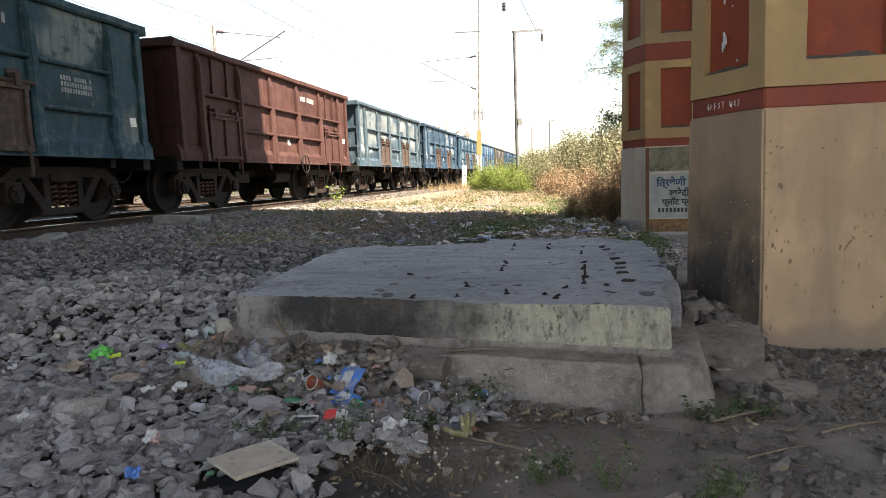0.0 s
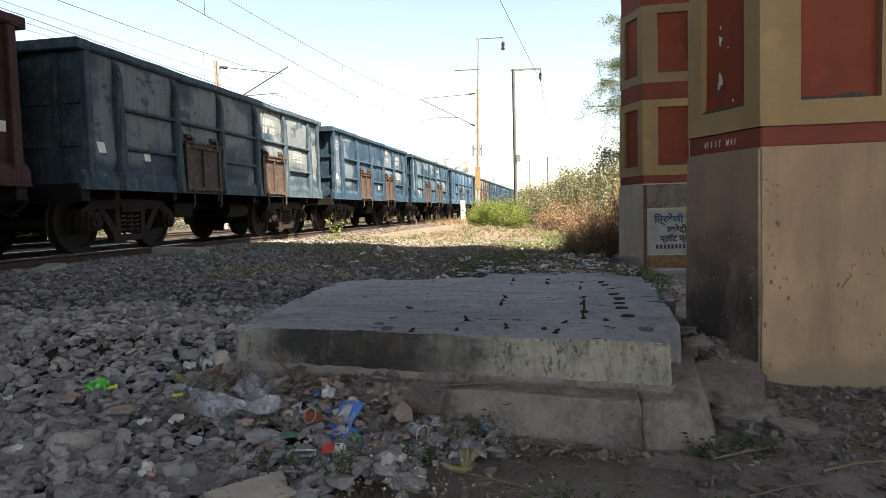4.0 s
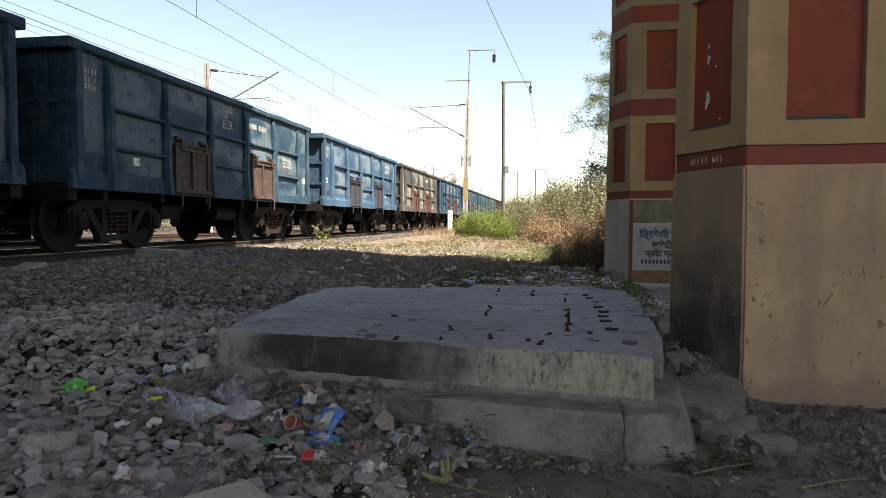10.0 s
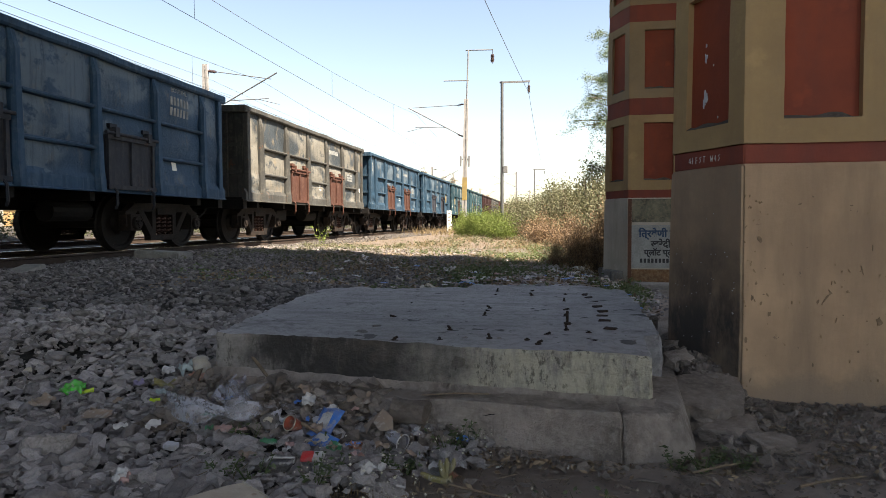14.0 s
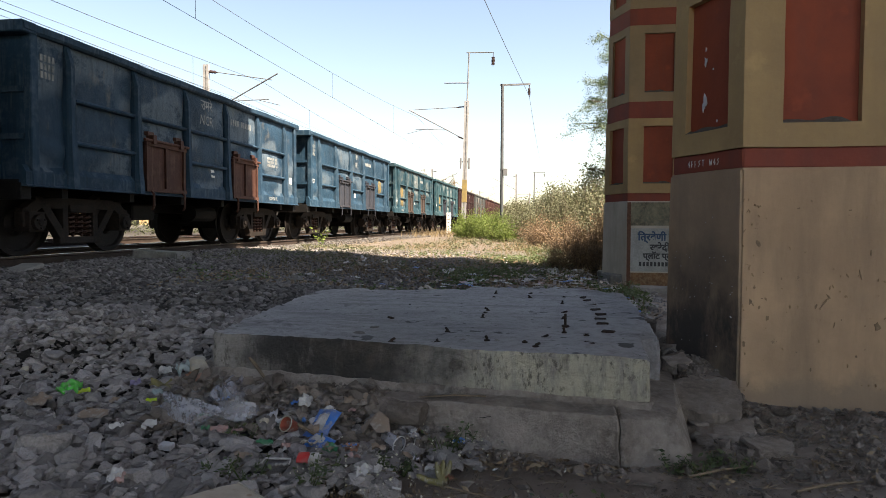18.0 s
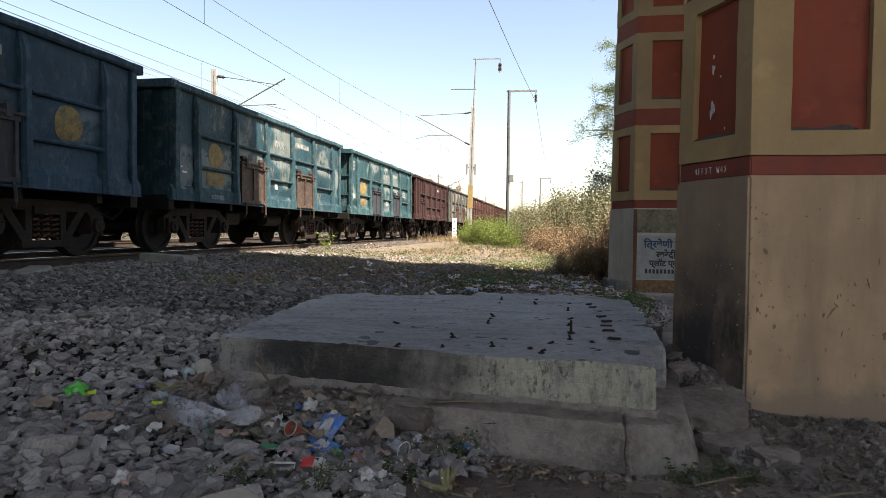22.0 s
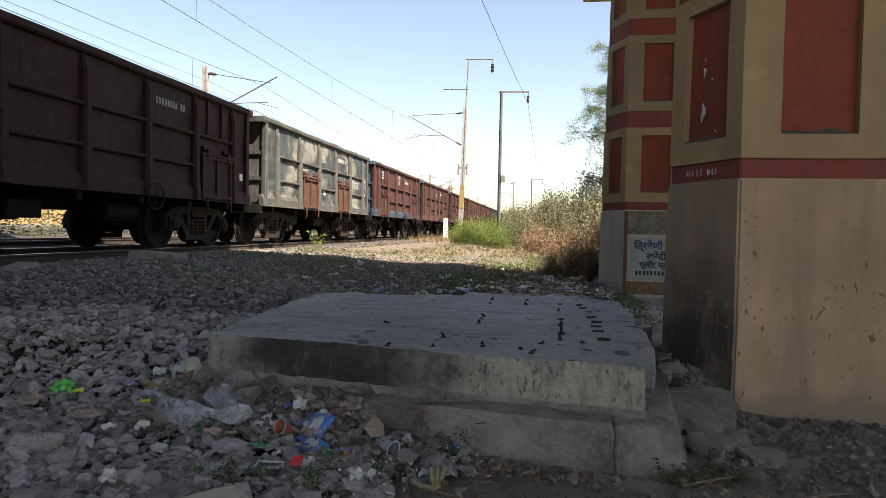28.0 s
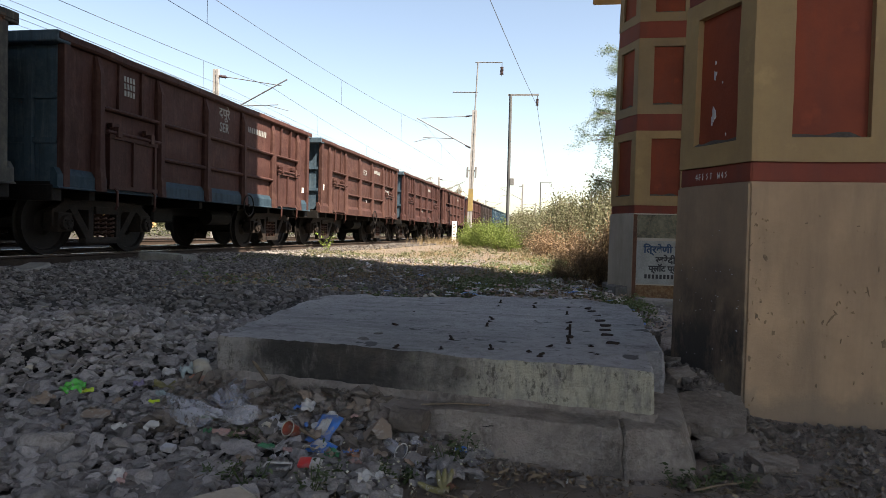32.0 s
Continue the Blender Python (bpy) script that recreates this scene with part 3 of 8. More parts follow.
def build_pier(x, y, label, base_mat, inset):
    top = empty("bridge_pier", pose(x, y, 0))
    tagged(top, label, "bridge pier", "bridge piers")
    part("base", slab_prism(hexa(0.014), -0.4, 1.366, 0.006), base_mat, top, "stained cream plinth with chipped plaster")
    part("band", slab_prism(hexa(-0.004), 1.366, 1.478, 0.003, bev=0.006), BAND, top, "dull red painted band")
    pier_segment(top, 1.478, 2.505, 1.61, 2.40, hexa(0.008))
    part("band", slab_prism(hexa(0.0), 2.505, 2.735, 0.003, bev=0.006), BAND, top)
    pier_segment(top, 2.735, 3.77, 2.86, 3.66, hexa(0.004))
    part("band", slab_prism(hexa(0.0), 3.77, 4.0, 0.003, bev=0.006), BAND, top)
    pier_segment(top, 4.0, 4.75, 4.12, 4.63, hexa(0.004))
    part("cap", slab_prism([(-0.58, -0.45), (1.0, -0.45), (1.0, 1.50), (-0.58, 1.50)], 4.75, 5.3, 0.003), CREAM, top, "projecting cream painted cap")
    part("upper_shaft", slab_prism(hexa(-0.03), 5.3, 10.2, 0.003), OCHRE, top)
    for o in top.children:      # the outer corner leans in as it rises
        for v in o.data.vertices:
            if v.co.x < -0.02 and v.co.z < 4.77 and o.name[:3] != "cap":
                v.co.x += (inset + 0.017 * max(0.0, v.co.z - 0.8)) * min(1.0, -v.co.x / 0.3)
    return top


PIER_1 = build_pier(1.052, 3.909, "cream and red painted hexagonal bridge pier with chipped plaster", PLINTH, 0.008)
PIER_2 = build_pier(1.04, 9.45, "cream and red painted hexagonal bridge pier with a painted notice", PALE_PLASTER, 0.02)

# ---- the concrete foundation: a cast slab on a wider footing
FOOT = surface("footing_concrete", (0.47, 0.405, 0.355), (0.20, 0.172, 0.15), (0.56, 0.495, 0.435), 4.6, 32, 0.95, 0, 2, 1.0, 0.03)


def slab_material():
    mat, nt, bsdf = nodes_of("slab_concrete")
    v = coords(nt, (1, 1, 1), 5)
    col = mix(nt, noise_fac(nt, v, 1.1, 8, 0.65), (0.29, 0.282, 0.285), (0.47, 0.458, 0.462))
    col = mix(nt, times(nt, noise_fac(nt, v, 14, 9, 0.75, 0.46, 0.66), 0.55), col, (0.13, 0.122, 0.12))
    col = mix(nt, times(nt, noise_fac(nt, v, 60, 6, 0.75, 0.5, 0.66), 0.55), col, (0.42, 0.40, 0.395))
    col = mix(nt, times(nt, noise_fac(nt, coords(nt, (0.5, 2.2, 1), 12), 2.2, 9, 0.7, 0.52, 0.64), 0.5), col, (0.13, 0.122, 0.12))
    col = mix(nt, times(nt, noise_fac(nt, v, 5.5, 9, 0.75, 0.6, 0.68), 0.75), col, (0.11, 0.105, 0.10))
    col = mix(nt, times(nt, noise_fac(nt, v, 6.5, 3, 0.5, 0.665, 0.69), 0.85), col, (0.06, 0.056, 0.056))
    col = mix(nt, times(nt, noise_fac(nt, coords(nt, (1, 1, 1), 31), 17, 3, 0.5, 0.68, 0.70), 0.8), col, (0.05, 0.047, 0.046))
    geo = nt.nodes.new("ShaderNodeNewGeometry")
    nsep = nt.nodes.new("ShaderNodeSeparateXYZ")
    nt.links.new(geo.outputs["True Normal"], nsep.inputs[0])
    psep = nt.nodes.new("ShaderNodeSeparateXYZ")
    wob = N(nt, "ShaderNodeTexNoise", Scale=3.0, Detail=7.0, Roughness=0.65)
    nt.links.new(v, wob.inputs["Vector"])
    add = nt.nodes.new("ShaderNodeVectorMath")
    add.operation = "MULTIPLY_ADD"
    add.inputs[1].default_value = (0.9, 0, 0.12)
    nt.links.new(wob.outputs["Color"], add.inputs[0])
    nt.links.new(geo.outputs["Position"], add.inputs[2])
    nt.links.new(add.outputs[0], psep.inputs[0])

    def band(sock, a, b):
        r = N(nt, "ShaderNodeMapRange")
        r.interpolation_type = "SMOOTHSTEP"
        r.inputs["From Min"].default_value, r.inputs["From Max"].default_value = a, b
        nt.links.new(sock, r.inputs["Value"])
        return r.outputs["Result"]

    # front face only: browned all over, black left of centre, paler to the right
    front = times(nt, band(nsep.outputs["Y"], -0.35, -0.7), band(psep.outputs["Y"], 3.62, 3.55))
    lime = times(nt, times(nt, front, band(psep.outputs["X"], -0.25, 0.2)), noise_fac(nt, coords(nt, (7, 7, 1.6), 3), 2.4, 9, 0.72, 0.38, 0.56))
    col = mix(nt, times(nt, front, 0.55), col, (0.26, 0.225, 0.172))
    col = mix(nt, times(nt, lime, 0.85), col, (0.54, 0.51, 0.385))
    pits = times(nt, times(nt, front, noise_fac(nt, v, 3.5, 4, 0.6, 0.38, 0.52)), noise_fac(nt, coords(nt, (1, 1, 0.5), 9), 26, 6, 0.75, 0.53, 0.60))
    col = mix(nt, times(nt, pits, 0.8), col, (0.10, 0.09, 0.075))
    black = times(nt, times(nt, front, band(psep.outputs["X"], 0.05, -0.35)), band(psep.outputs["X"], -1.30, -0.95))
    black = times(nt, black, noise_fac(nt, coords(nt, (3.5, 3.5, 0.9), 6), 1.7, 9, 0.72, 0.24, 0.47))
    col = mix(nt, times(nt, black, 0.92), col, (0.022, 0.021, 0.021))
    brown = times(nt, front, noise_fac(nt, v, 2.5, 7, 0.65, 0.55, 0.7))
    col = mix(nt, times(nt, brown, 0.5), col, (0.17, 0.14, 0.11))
    nt.links.new(col, bsdf.inputs["Base Color"])
    bsdf.inputs["Roughness"].default_value = 0.93
    bump(nt, bsdf, noise_fac(nt, v, 30, 9, 0.7, 0.2, 0.8), 0.9, 0.025)
    return mat


SLAB = slab_material()


def build_slab():
    top = empty("concrete_foundation")
    tagged(top, "weathered stepped concrete foundation with rusty anchor bolts", "concrete foundation", kind="structure")
    slab = [(-1.885, 3.44), (-0.9, 3.30), (0.458, 3.096), (0.468, 3.72), (0.59, 3.68), (0.625, 5.0), (0.64, 6.07), (0.3, 6.35), (-0.72, 6.42),
            (-0.76, 6.05), (-2.11, 5.86), (-2.02, 4.7)]
    bm = bmesh.new()
    prism(bm, slab, 0.12, 0.431)
    bevelled(bm, 0.016, 1)
    bmesh.ops.subdivide_edges(bm, edges=[e for e in bm.edges if e.calc_length() > 0.16], cuts=5, use_grid_fill=True)
    bmesh.ops.triangulate(bm, faces=[f for f in bm.faces if len(f.verts) > 4])
    bmesh.ops.subdivide_edges(bm, edges=[e for e in bm.edges if e.calc_length() > 0.05], cuts=3, use_grid_fill=True)
    bmesh.ops.triangulate(bm, faces=[f for f in bm.faces if len(f.verts) > 4])
    roughen(bm, 0.012, 3.1, 1)
    roughen(bm, 0.010, 13, 2)
    roughen(bm, 0.007, 34, 5)
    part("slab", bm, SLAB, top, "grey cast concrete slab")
    pieces = (([(-1.75, 3.12), (-0.26, 2.98), (0.3055, 2.852), (0.3055, 6.5), (-2.3, 6.4), (-2.25, 3.6)],
               [(-1.75, 3.20), (-0.26, 3.0), (0.3055, 2.905), (0.3055, 6.4), (-2.2, 6.3), (-2.15, 3.7)], (0.18, 0.205, 0.215, 0.21, 0.18, 0.18)),
              ([(0.3095, 2.852), (0.68, 2.97), (0.95, 4.3), (0.9, 6.5), (0.3095, 6.5)],
               [(0.3095, 2.905), (0.56, 3.03), (0.74, 4.3), (0.75, 6.4), (0.3095, 6.4)], (0.215, 0.205, 0.2, 0.2, 0.2)))
    for lo, hi, tops in pieces:
        bm = bmesh.new()
        a = [bm.verts.new((x, y, -0.2)) for x, y in lo]
        b = [bm.verts.new((x, y, z)) for (x, y), z in zip(hi, tops)]
        bm.faces.new(a[::-1])
        bm.faces.new(b)
        for i in range(len(lo)):
            bm.faces.new((a[i], a[(i + 1) % len(lo)], b[(i + 1) % len(lo)], b[i]))
        bevelled(bm, 0.012, 1)
        bmesh.ops.subdivide_edges(bm, edges=[e for e in bm.edges if e.calc_length() > 0.14], cuts=6, use_grid_fill=True)
        bmesh.ops.triangulate(bm, faces=[f for f in bm.faces if len(f.verts) > 4])
        o = Vector((3, 7, 1))
        for vert in bm.verts:
            far = min(1.0, abs(vert.co.x - 0.305) * 6)
            vert.co.x += (1 - far) * 0.022 * noise.noise(Vector((0, vert.co.y * 9, vert.co.z * 14)))
            vert.co += noise.noise_vector((vert.co + o) * 2.3) * 0.024 * far + noise.noise_vector((vert.co + o) * 10) * 0.008 + noise.noise_vector((vert.co + o) * 24) * 0.009
        part("footing", bm, FOOT, top, "cracked brownish concrete footing")
    bm = bmesh.new()
    line = [Vector((-1.885, 3.44, 0)), Vector((-0.9, 3.30, 0)), Vector((0.462, 3.096, 0))]
    pts = [line[0].lerp(line[1], i / 30) for i in range(30)] + [line[1].lerp(line[2], i / 42) for i in range(43)]
    rows = []
    for p in pts:
        out = 0.05 + 0.03 * noise.noise(p * 7) + 0.02 * noise.noise(p * 25)
        h = 0.238 + 0.012 * noise.noise(p * 9 + Vector((4, 0, 0))) + 0.008 * noise.noise(p * 30)
        rows.append([bm.verts.new(q) for q in ((p.x + 0.02, p.y + 0.06, h), (p.x, p.y - 0.012, h), (p.x - 0.15 * out, p.y - out, 0.19), (p.x + 0.02, p.y + 0.06, 0.16))])
    for a, b in zip(rows[:-1], rows[1:]):
        for c in range(4):
            bm.faces.new((a[c], b[c], b[(c + 1) % 4], a[(c + 1) % 4]))
    part("mortar_fillet", bm, FOOT, top, "rough dirty mortar under the slab edge")
    return top


FOUNDATION = build_slab()

# ================================================================ the goods train
STAKES = [-4.0, -2.4, -0.8, 0.8, 2.4, 4.0]


def sheet_shape(seed, depth):
    """How far out the side sheet stands at (y, z): panels between ribs and stakes are bulged and dented by loads."""
    r = np.random.default_rng(seed)
    yb, zb = np.array([-4.76] + STAKES + [4.76]), np.array([1.10, 1.30, 1.69, 2.33, 3.16])
    amp = r.uniform(0.2, 1.0, (len(yb), len(zb))) * depth
    amp[:, 3] *= 0.55

    def out(y, z):
        i = max(0, min(np.searchsorted(yb, y, "right") - 1, len(yb) - 2))
        u = min(1.0, max(0.0, (y - yb[i]) / (yb[i + 1] - yb[i])))
        j = max(0, min(np.searchsorted(zb, z, "right") - 1, len(zb) - 2))
        w = min(1.0, max(0.0, (z - zb[j]) / (zb[j + 1] - zb[j])))
        b = amp[i, j] * (math.sin(math.pi * u) * math.sin(math.pi * w)) ** 0.6
        dent = noise.noise((y * 1.3, z * 1.9, seed)) - abs(noise.noise((y * 3.1 + seed, z * 2.6, 4)))
        return 1.50 + b + 0.012 * noise.noise((y * 2.3 + seed, z * 2.7, 0)) + math.sin(math.pi * w) ** 0.5 * 0.018 * dent
    return out


def sheet_args(kind, sign):
    return (5, 0.085) if kind == "new" and sign > 0 else (11, 0.03) if sign > 0 else (8, 0.04)


def side_sheet(sign, kind):
    ys, zs = np.linspace(-4.76, 4.76, 122), np.linspace(1.10, 3.16, 34)
    out = sheet_shape(*sheet_args(kind, sign))
    verts, nz = [(sign * out(y, z), y, z) for y in ys for z in zs], len(zs)
    n0 = len(verts)
    verts += [(sign * 1.47, ys[0], zs[0]), (sign * 1.47, ys[0], zs[-1]), (sign * 1.47, ys[-1], zs[-1]), (sign * 1.47, ys[-1], zs[0])]
    faces = [(a * nz + b, (a + 1) * nz + b, (a + 1) * nz + b + 1, a * nz + b + 1) for a in range(len(ys) - 1) for b in range(nz - 1)]
    faces.append((n0, n0 + 1, n0 + 2, n0 + 3))
    me = raw_mesh("side_sheet", verts, faces)
    me.polygons.foreach_set("use_smooth", [True] * len(me.polygons))
    return me


def stake_mesh(sign):
    bm = bmesh.new()
    w0, w1 = 0.105, 0.062
    prof = [(1.00, 0.165), (1.24, 0.15), (1.35, 0.135), (2.85, 0.115), (3.11, 0.04)]
    rows = []
    for z, d in prof:
        w = w0 + (w1 - w0) * (z - 1) / 2.1
        rows.append([bm.verts.new((sign * (1.47 + q), s, z)) for q, s in ((0, -w), (0.03 + d * 0.55, -w), (0.03 + d, -w * 0.6), (0.03 + d, w * 0.6),
                                                                     (0.03 + d * 0.55, w), (0, w))])
    for a, b in zip(rows[:-1], rows[1:]):
        for i in range(6):
            bm.faces.new((a[i], a[(i + 1) % 6], b[(i + 1) % 6], b[i]))
    bm.faces.new(rows[0][::-1])
    bm.faces.new(rows[-1])
    return meshed(bm, "stake", BODY)


def rib_mesh(sign, w):
    bm = bmesh.new()
    extrude_profile(bm, [(sign * 1.48, 0.06), (sign * 1.595, 0.026), (sign * 1.61, 0.0), (sign * 1.595, -0.026), (sign * 1.48, -0.04)], -w / 2, w / 2)
    return meshed(bm, "rib", BODY)


def sill_mesh(sign):
    bm = bmesh.new()
    extrude_profile(bm, [(sign * 1.46, 1.30), (sign * 1.515, 1.30), (sign * 1.575, 1.20), (sign * 1.575, 1.03), (sign * 1.60, 1.015), (sign * 1.60, 1.0),
                         (sign * 1.46, 1.0)], -4.88, 4.88)
    return meshed(bm, "sill", BODY)


def door_meshes(sign):
    bm = bmesh.new()
    s = sign
    box(bm, s * 1.53, s * 1.585, -0.62, 0.62, 1.06, 1.93)
    leaf = meshed(bm, "door", DOOR)
    bm = bmesh.new()
    tube(bm, (s * 1.64, -0.70, 1.96), (s * 1.64, 0.70, 1.96), 0.028, n=8)
    for y in (-0.45, 0.42):
        box(bm, s * 1.52, s * 1.68, y - 0.05, y + 0.05, 1.90, 2.06)
        box(bm, s * 1.52, s * 1.60, y - 0.09, y + 0.09, 2.05, 2.12)
    hinge = meshed(bm, "hinge_bar", DOOR)
    bm = bmesh.new()
    path_tube(bm, [(s * 1.60, 0, 1.10), (s * 1.67, 0, 1.02), (s * 1.66, 0.02, 0.80), (s * 1.60, 0.06, 0.74)], 0.022, 6)
    handle = meshed(bm, "latch", DOOR)
    bm = bmesh.new()
    box(bm, s * 1.58, s * 1.625, -0.03, 0.03, 1.09, 1.90)
    bar = meshed(bm, "stiffener", DOOR)
    bm = bmesh.new()
    box(bm, s * 1.58, s * 1.635, -0.64, 0.64, -0.035, 0.035)
    edge = meshed(bm, "edge_bar", DOOR)
    return leaf, hinge, handle, bar, edge


def side_frame_mesh(s):
    """Cast bogie side frame with its two triangular windows."""
    bm = bmesh.new()
    x0, x1 = s * 0.99, s * 1.13

    def strut(p, q, w):
        p, q = Vector((0, *p)), Vector((0, *q))
        d = (q - p).normalized()
        n = Vector((0, -d.z, d.y)) * w / 2
        vs = [bm.verts.new(Vector((x, 0, 0)) + c) for x in (x0, x1) for c in (p + n, q + n, q - n, p - n)]
        for f in ((0, 1, 2, 3), (7, 6, 5, 4), (0, 4, 5, 1), (1, 5, 6, 2), (2, 6, 7, 3), (3, 7, 4, 0)):
            bm.faces.new([vs[i] for i in f])
    strut((-0.95, 0.80), (0.95, 0.80), 0.17)
    for k in (-1, 1):
        strut((k * 0.86, 0.80), (k * 1.16, 0.60), 0.17)
        strut((k * 0.80, 0.80), (k * 0.36, 0.24), 0.14)
        strut((k * 0.34, 0.86), (k * 0.34, 0.20), 0.12)
        strut((k * 1.14, 0.72), (k * 1.14, 0.44), 0.10)
        box(bm, s * 0.94, s * 1.20, k * 1.0 - 0.15, k * 1.0 + 0.15, 0.36, 0.66)
        tube(bm, (s * 1.12, k * 1.0, 0.5), (s * 1.26, k * 1.0, 0.5), 0.135, 0.12, 14)
        tube(bm, (s * 1.26, k * 1.0, 0.5), (s * 1.285, k * 1.0, 0.5), 0.06, 0.05, 8)
        for q in range(3):
            a = 2.1 * q + 0.5
            tube(bm, (s * 1.25, k + 0.08 * math.cos(a), 0.5 + 0.08 * math.sin(a)), (s * 1.28, k + 0.08 * math.cos(a), 0.5 + 0.08 * math.sin(a)), 0.02, n=6)
    strut((-0.46, 0.22), (0.46, 0.22), 0.11)
    box(bm, s * 0.92, s * 1.17, -0.28, 0.28, 0.66, 0.78)
    bevelled(bm, 0.008)
    return meshed(bm, "side_frame", BOGIE)


def spring_mesh(s):
    bm = bmesh.new()
    for c in (-0.19, 0.0, 0.19):
        pts = []
        for i in range(45):
            a = i * 2 * math.pi / 9
            pts.append((s * (1.05 + 0.075 * math.cos(a)), c + 0.075 * math.sin(a), 0.29 + 0.36 * i / 44))
        path_tube(bm, pts, 0.021, 5)
    return meshed(bm, "spring", SPRING)


def wheelset_mesh():
    bm = bmesh.new()
    n = 28
    for s in (-1, 1):
        prof = [(0.76, 0.0, 0.09), (0.76, 0.0, 0.40), (0.735, 0.0, 0.44), (0.735, 0, 0.525), (0.765, 0, 0.53), (0.785, 0, 0.502), (0.87, 0, 0.497), (0.87, 0, 0.43),
                (0.83, 0, 0.41), (0.82, 0, 0.20), (0.88, 0, 0.14), (0.88, 0, 0.09)]
        rings = [[bm.verts.new((s * x, r * math.cos(2 * math.pi * i / n), r * math.sin(2 * math.pi * i / n))) for i in range(n)] for x, _, r in prof]
        for a, b in zip(rings, rings[1:] + rings[:1]):
            for i in range(n):
                bm.faces.new((a[i], a[(i + 1) % n], b[(i + 1) % n], b[i]))
    tube(bm, (-1.1, 0, 0), (1.1, 0, 0), 0.088, n=12)
    return meshed(bm, "wheelset", WHEEL)


def bar_block(s, y, z, w, h, rows, cols, x=1.556, seed=1):
    """Illegible stencilled writing as rows of short plain bars."""
    bm = bmesh.new()
    r = random.Random(seed)
    rh, cw = h / rows, w / cols
    for i in range(rows):
        for j in range(cols):
            if r.random() < 0.05:
                continue
            y0 = y - w / 2 + j * cw
            z0 = z + h / 2 - (i + 1) * rh
            box(bm, s * (x - 0.05), s * x, y0 + cw * 0.14, y0 + cw * 0.74, z0 + rh * 0.10, z0 + rh * 0.86)
    return meshed(bm, "stencil", STENCIL)


def lettering(text, size, mat, name="lettering", depth=0.004, bold=0.0):
    """Text in the built-in font as a mesh, centred, in the x-y plane."""
    cu = bpy.data.curves.new(name, "FONT")
    cu.body, cu.size, cu.align_x, cu.align_y, cu.extrude, cu.resolution_u, cu.offset = text, size, "CENTER", "CENTER", depth, 3, bold
    tmp = new("tmp_text", cu)
    me = bpy.data.meshes.new_from_object(tmp.evaluated_get(bpy.context.evaluated_depsgraph_get()))
    bpy.data.objects.remove(tmp)
    me.name = name
    me.materials.clear()
    me.materials.append(mat)
    return me


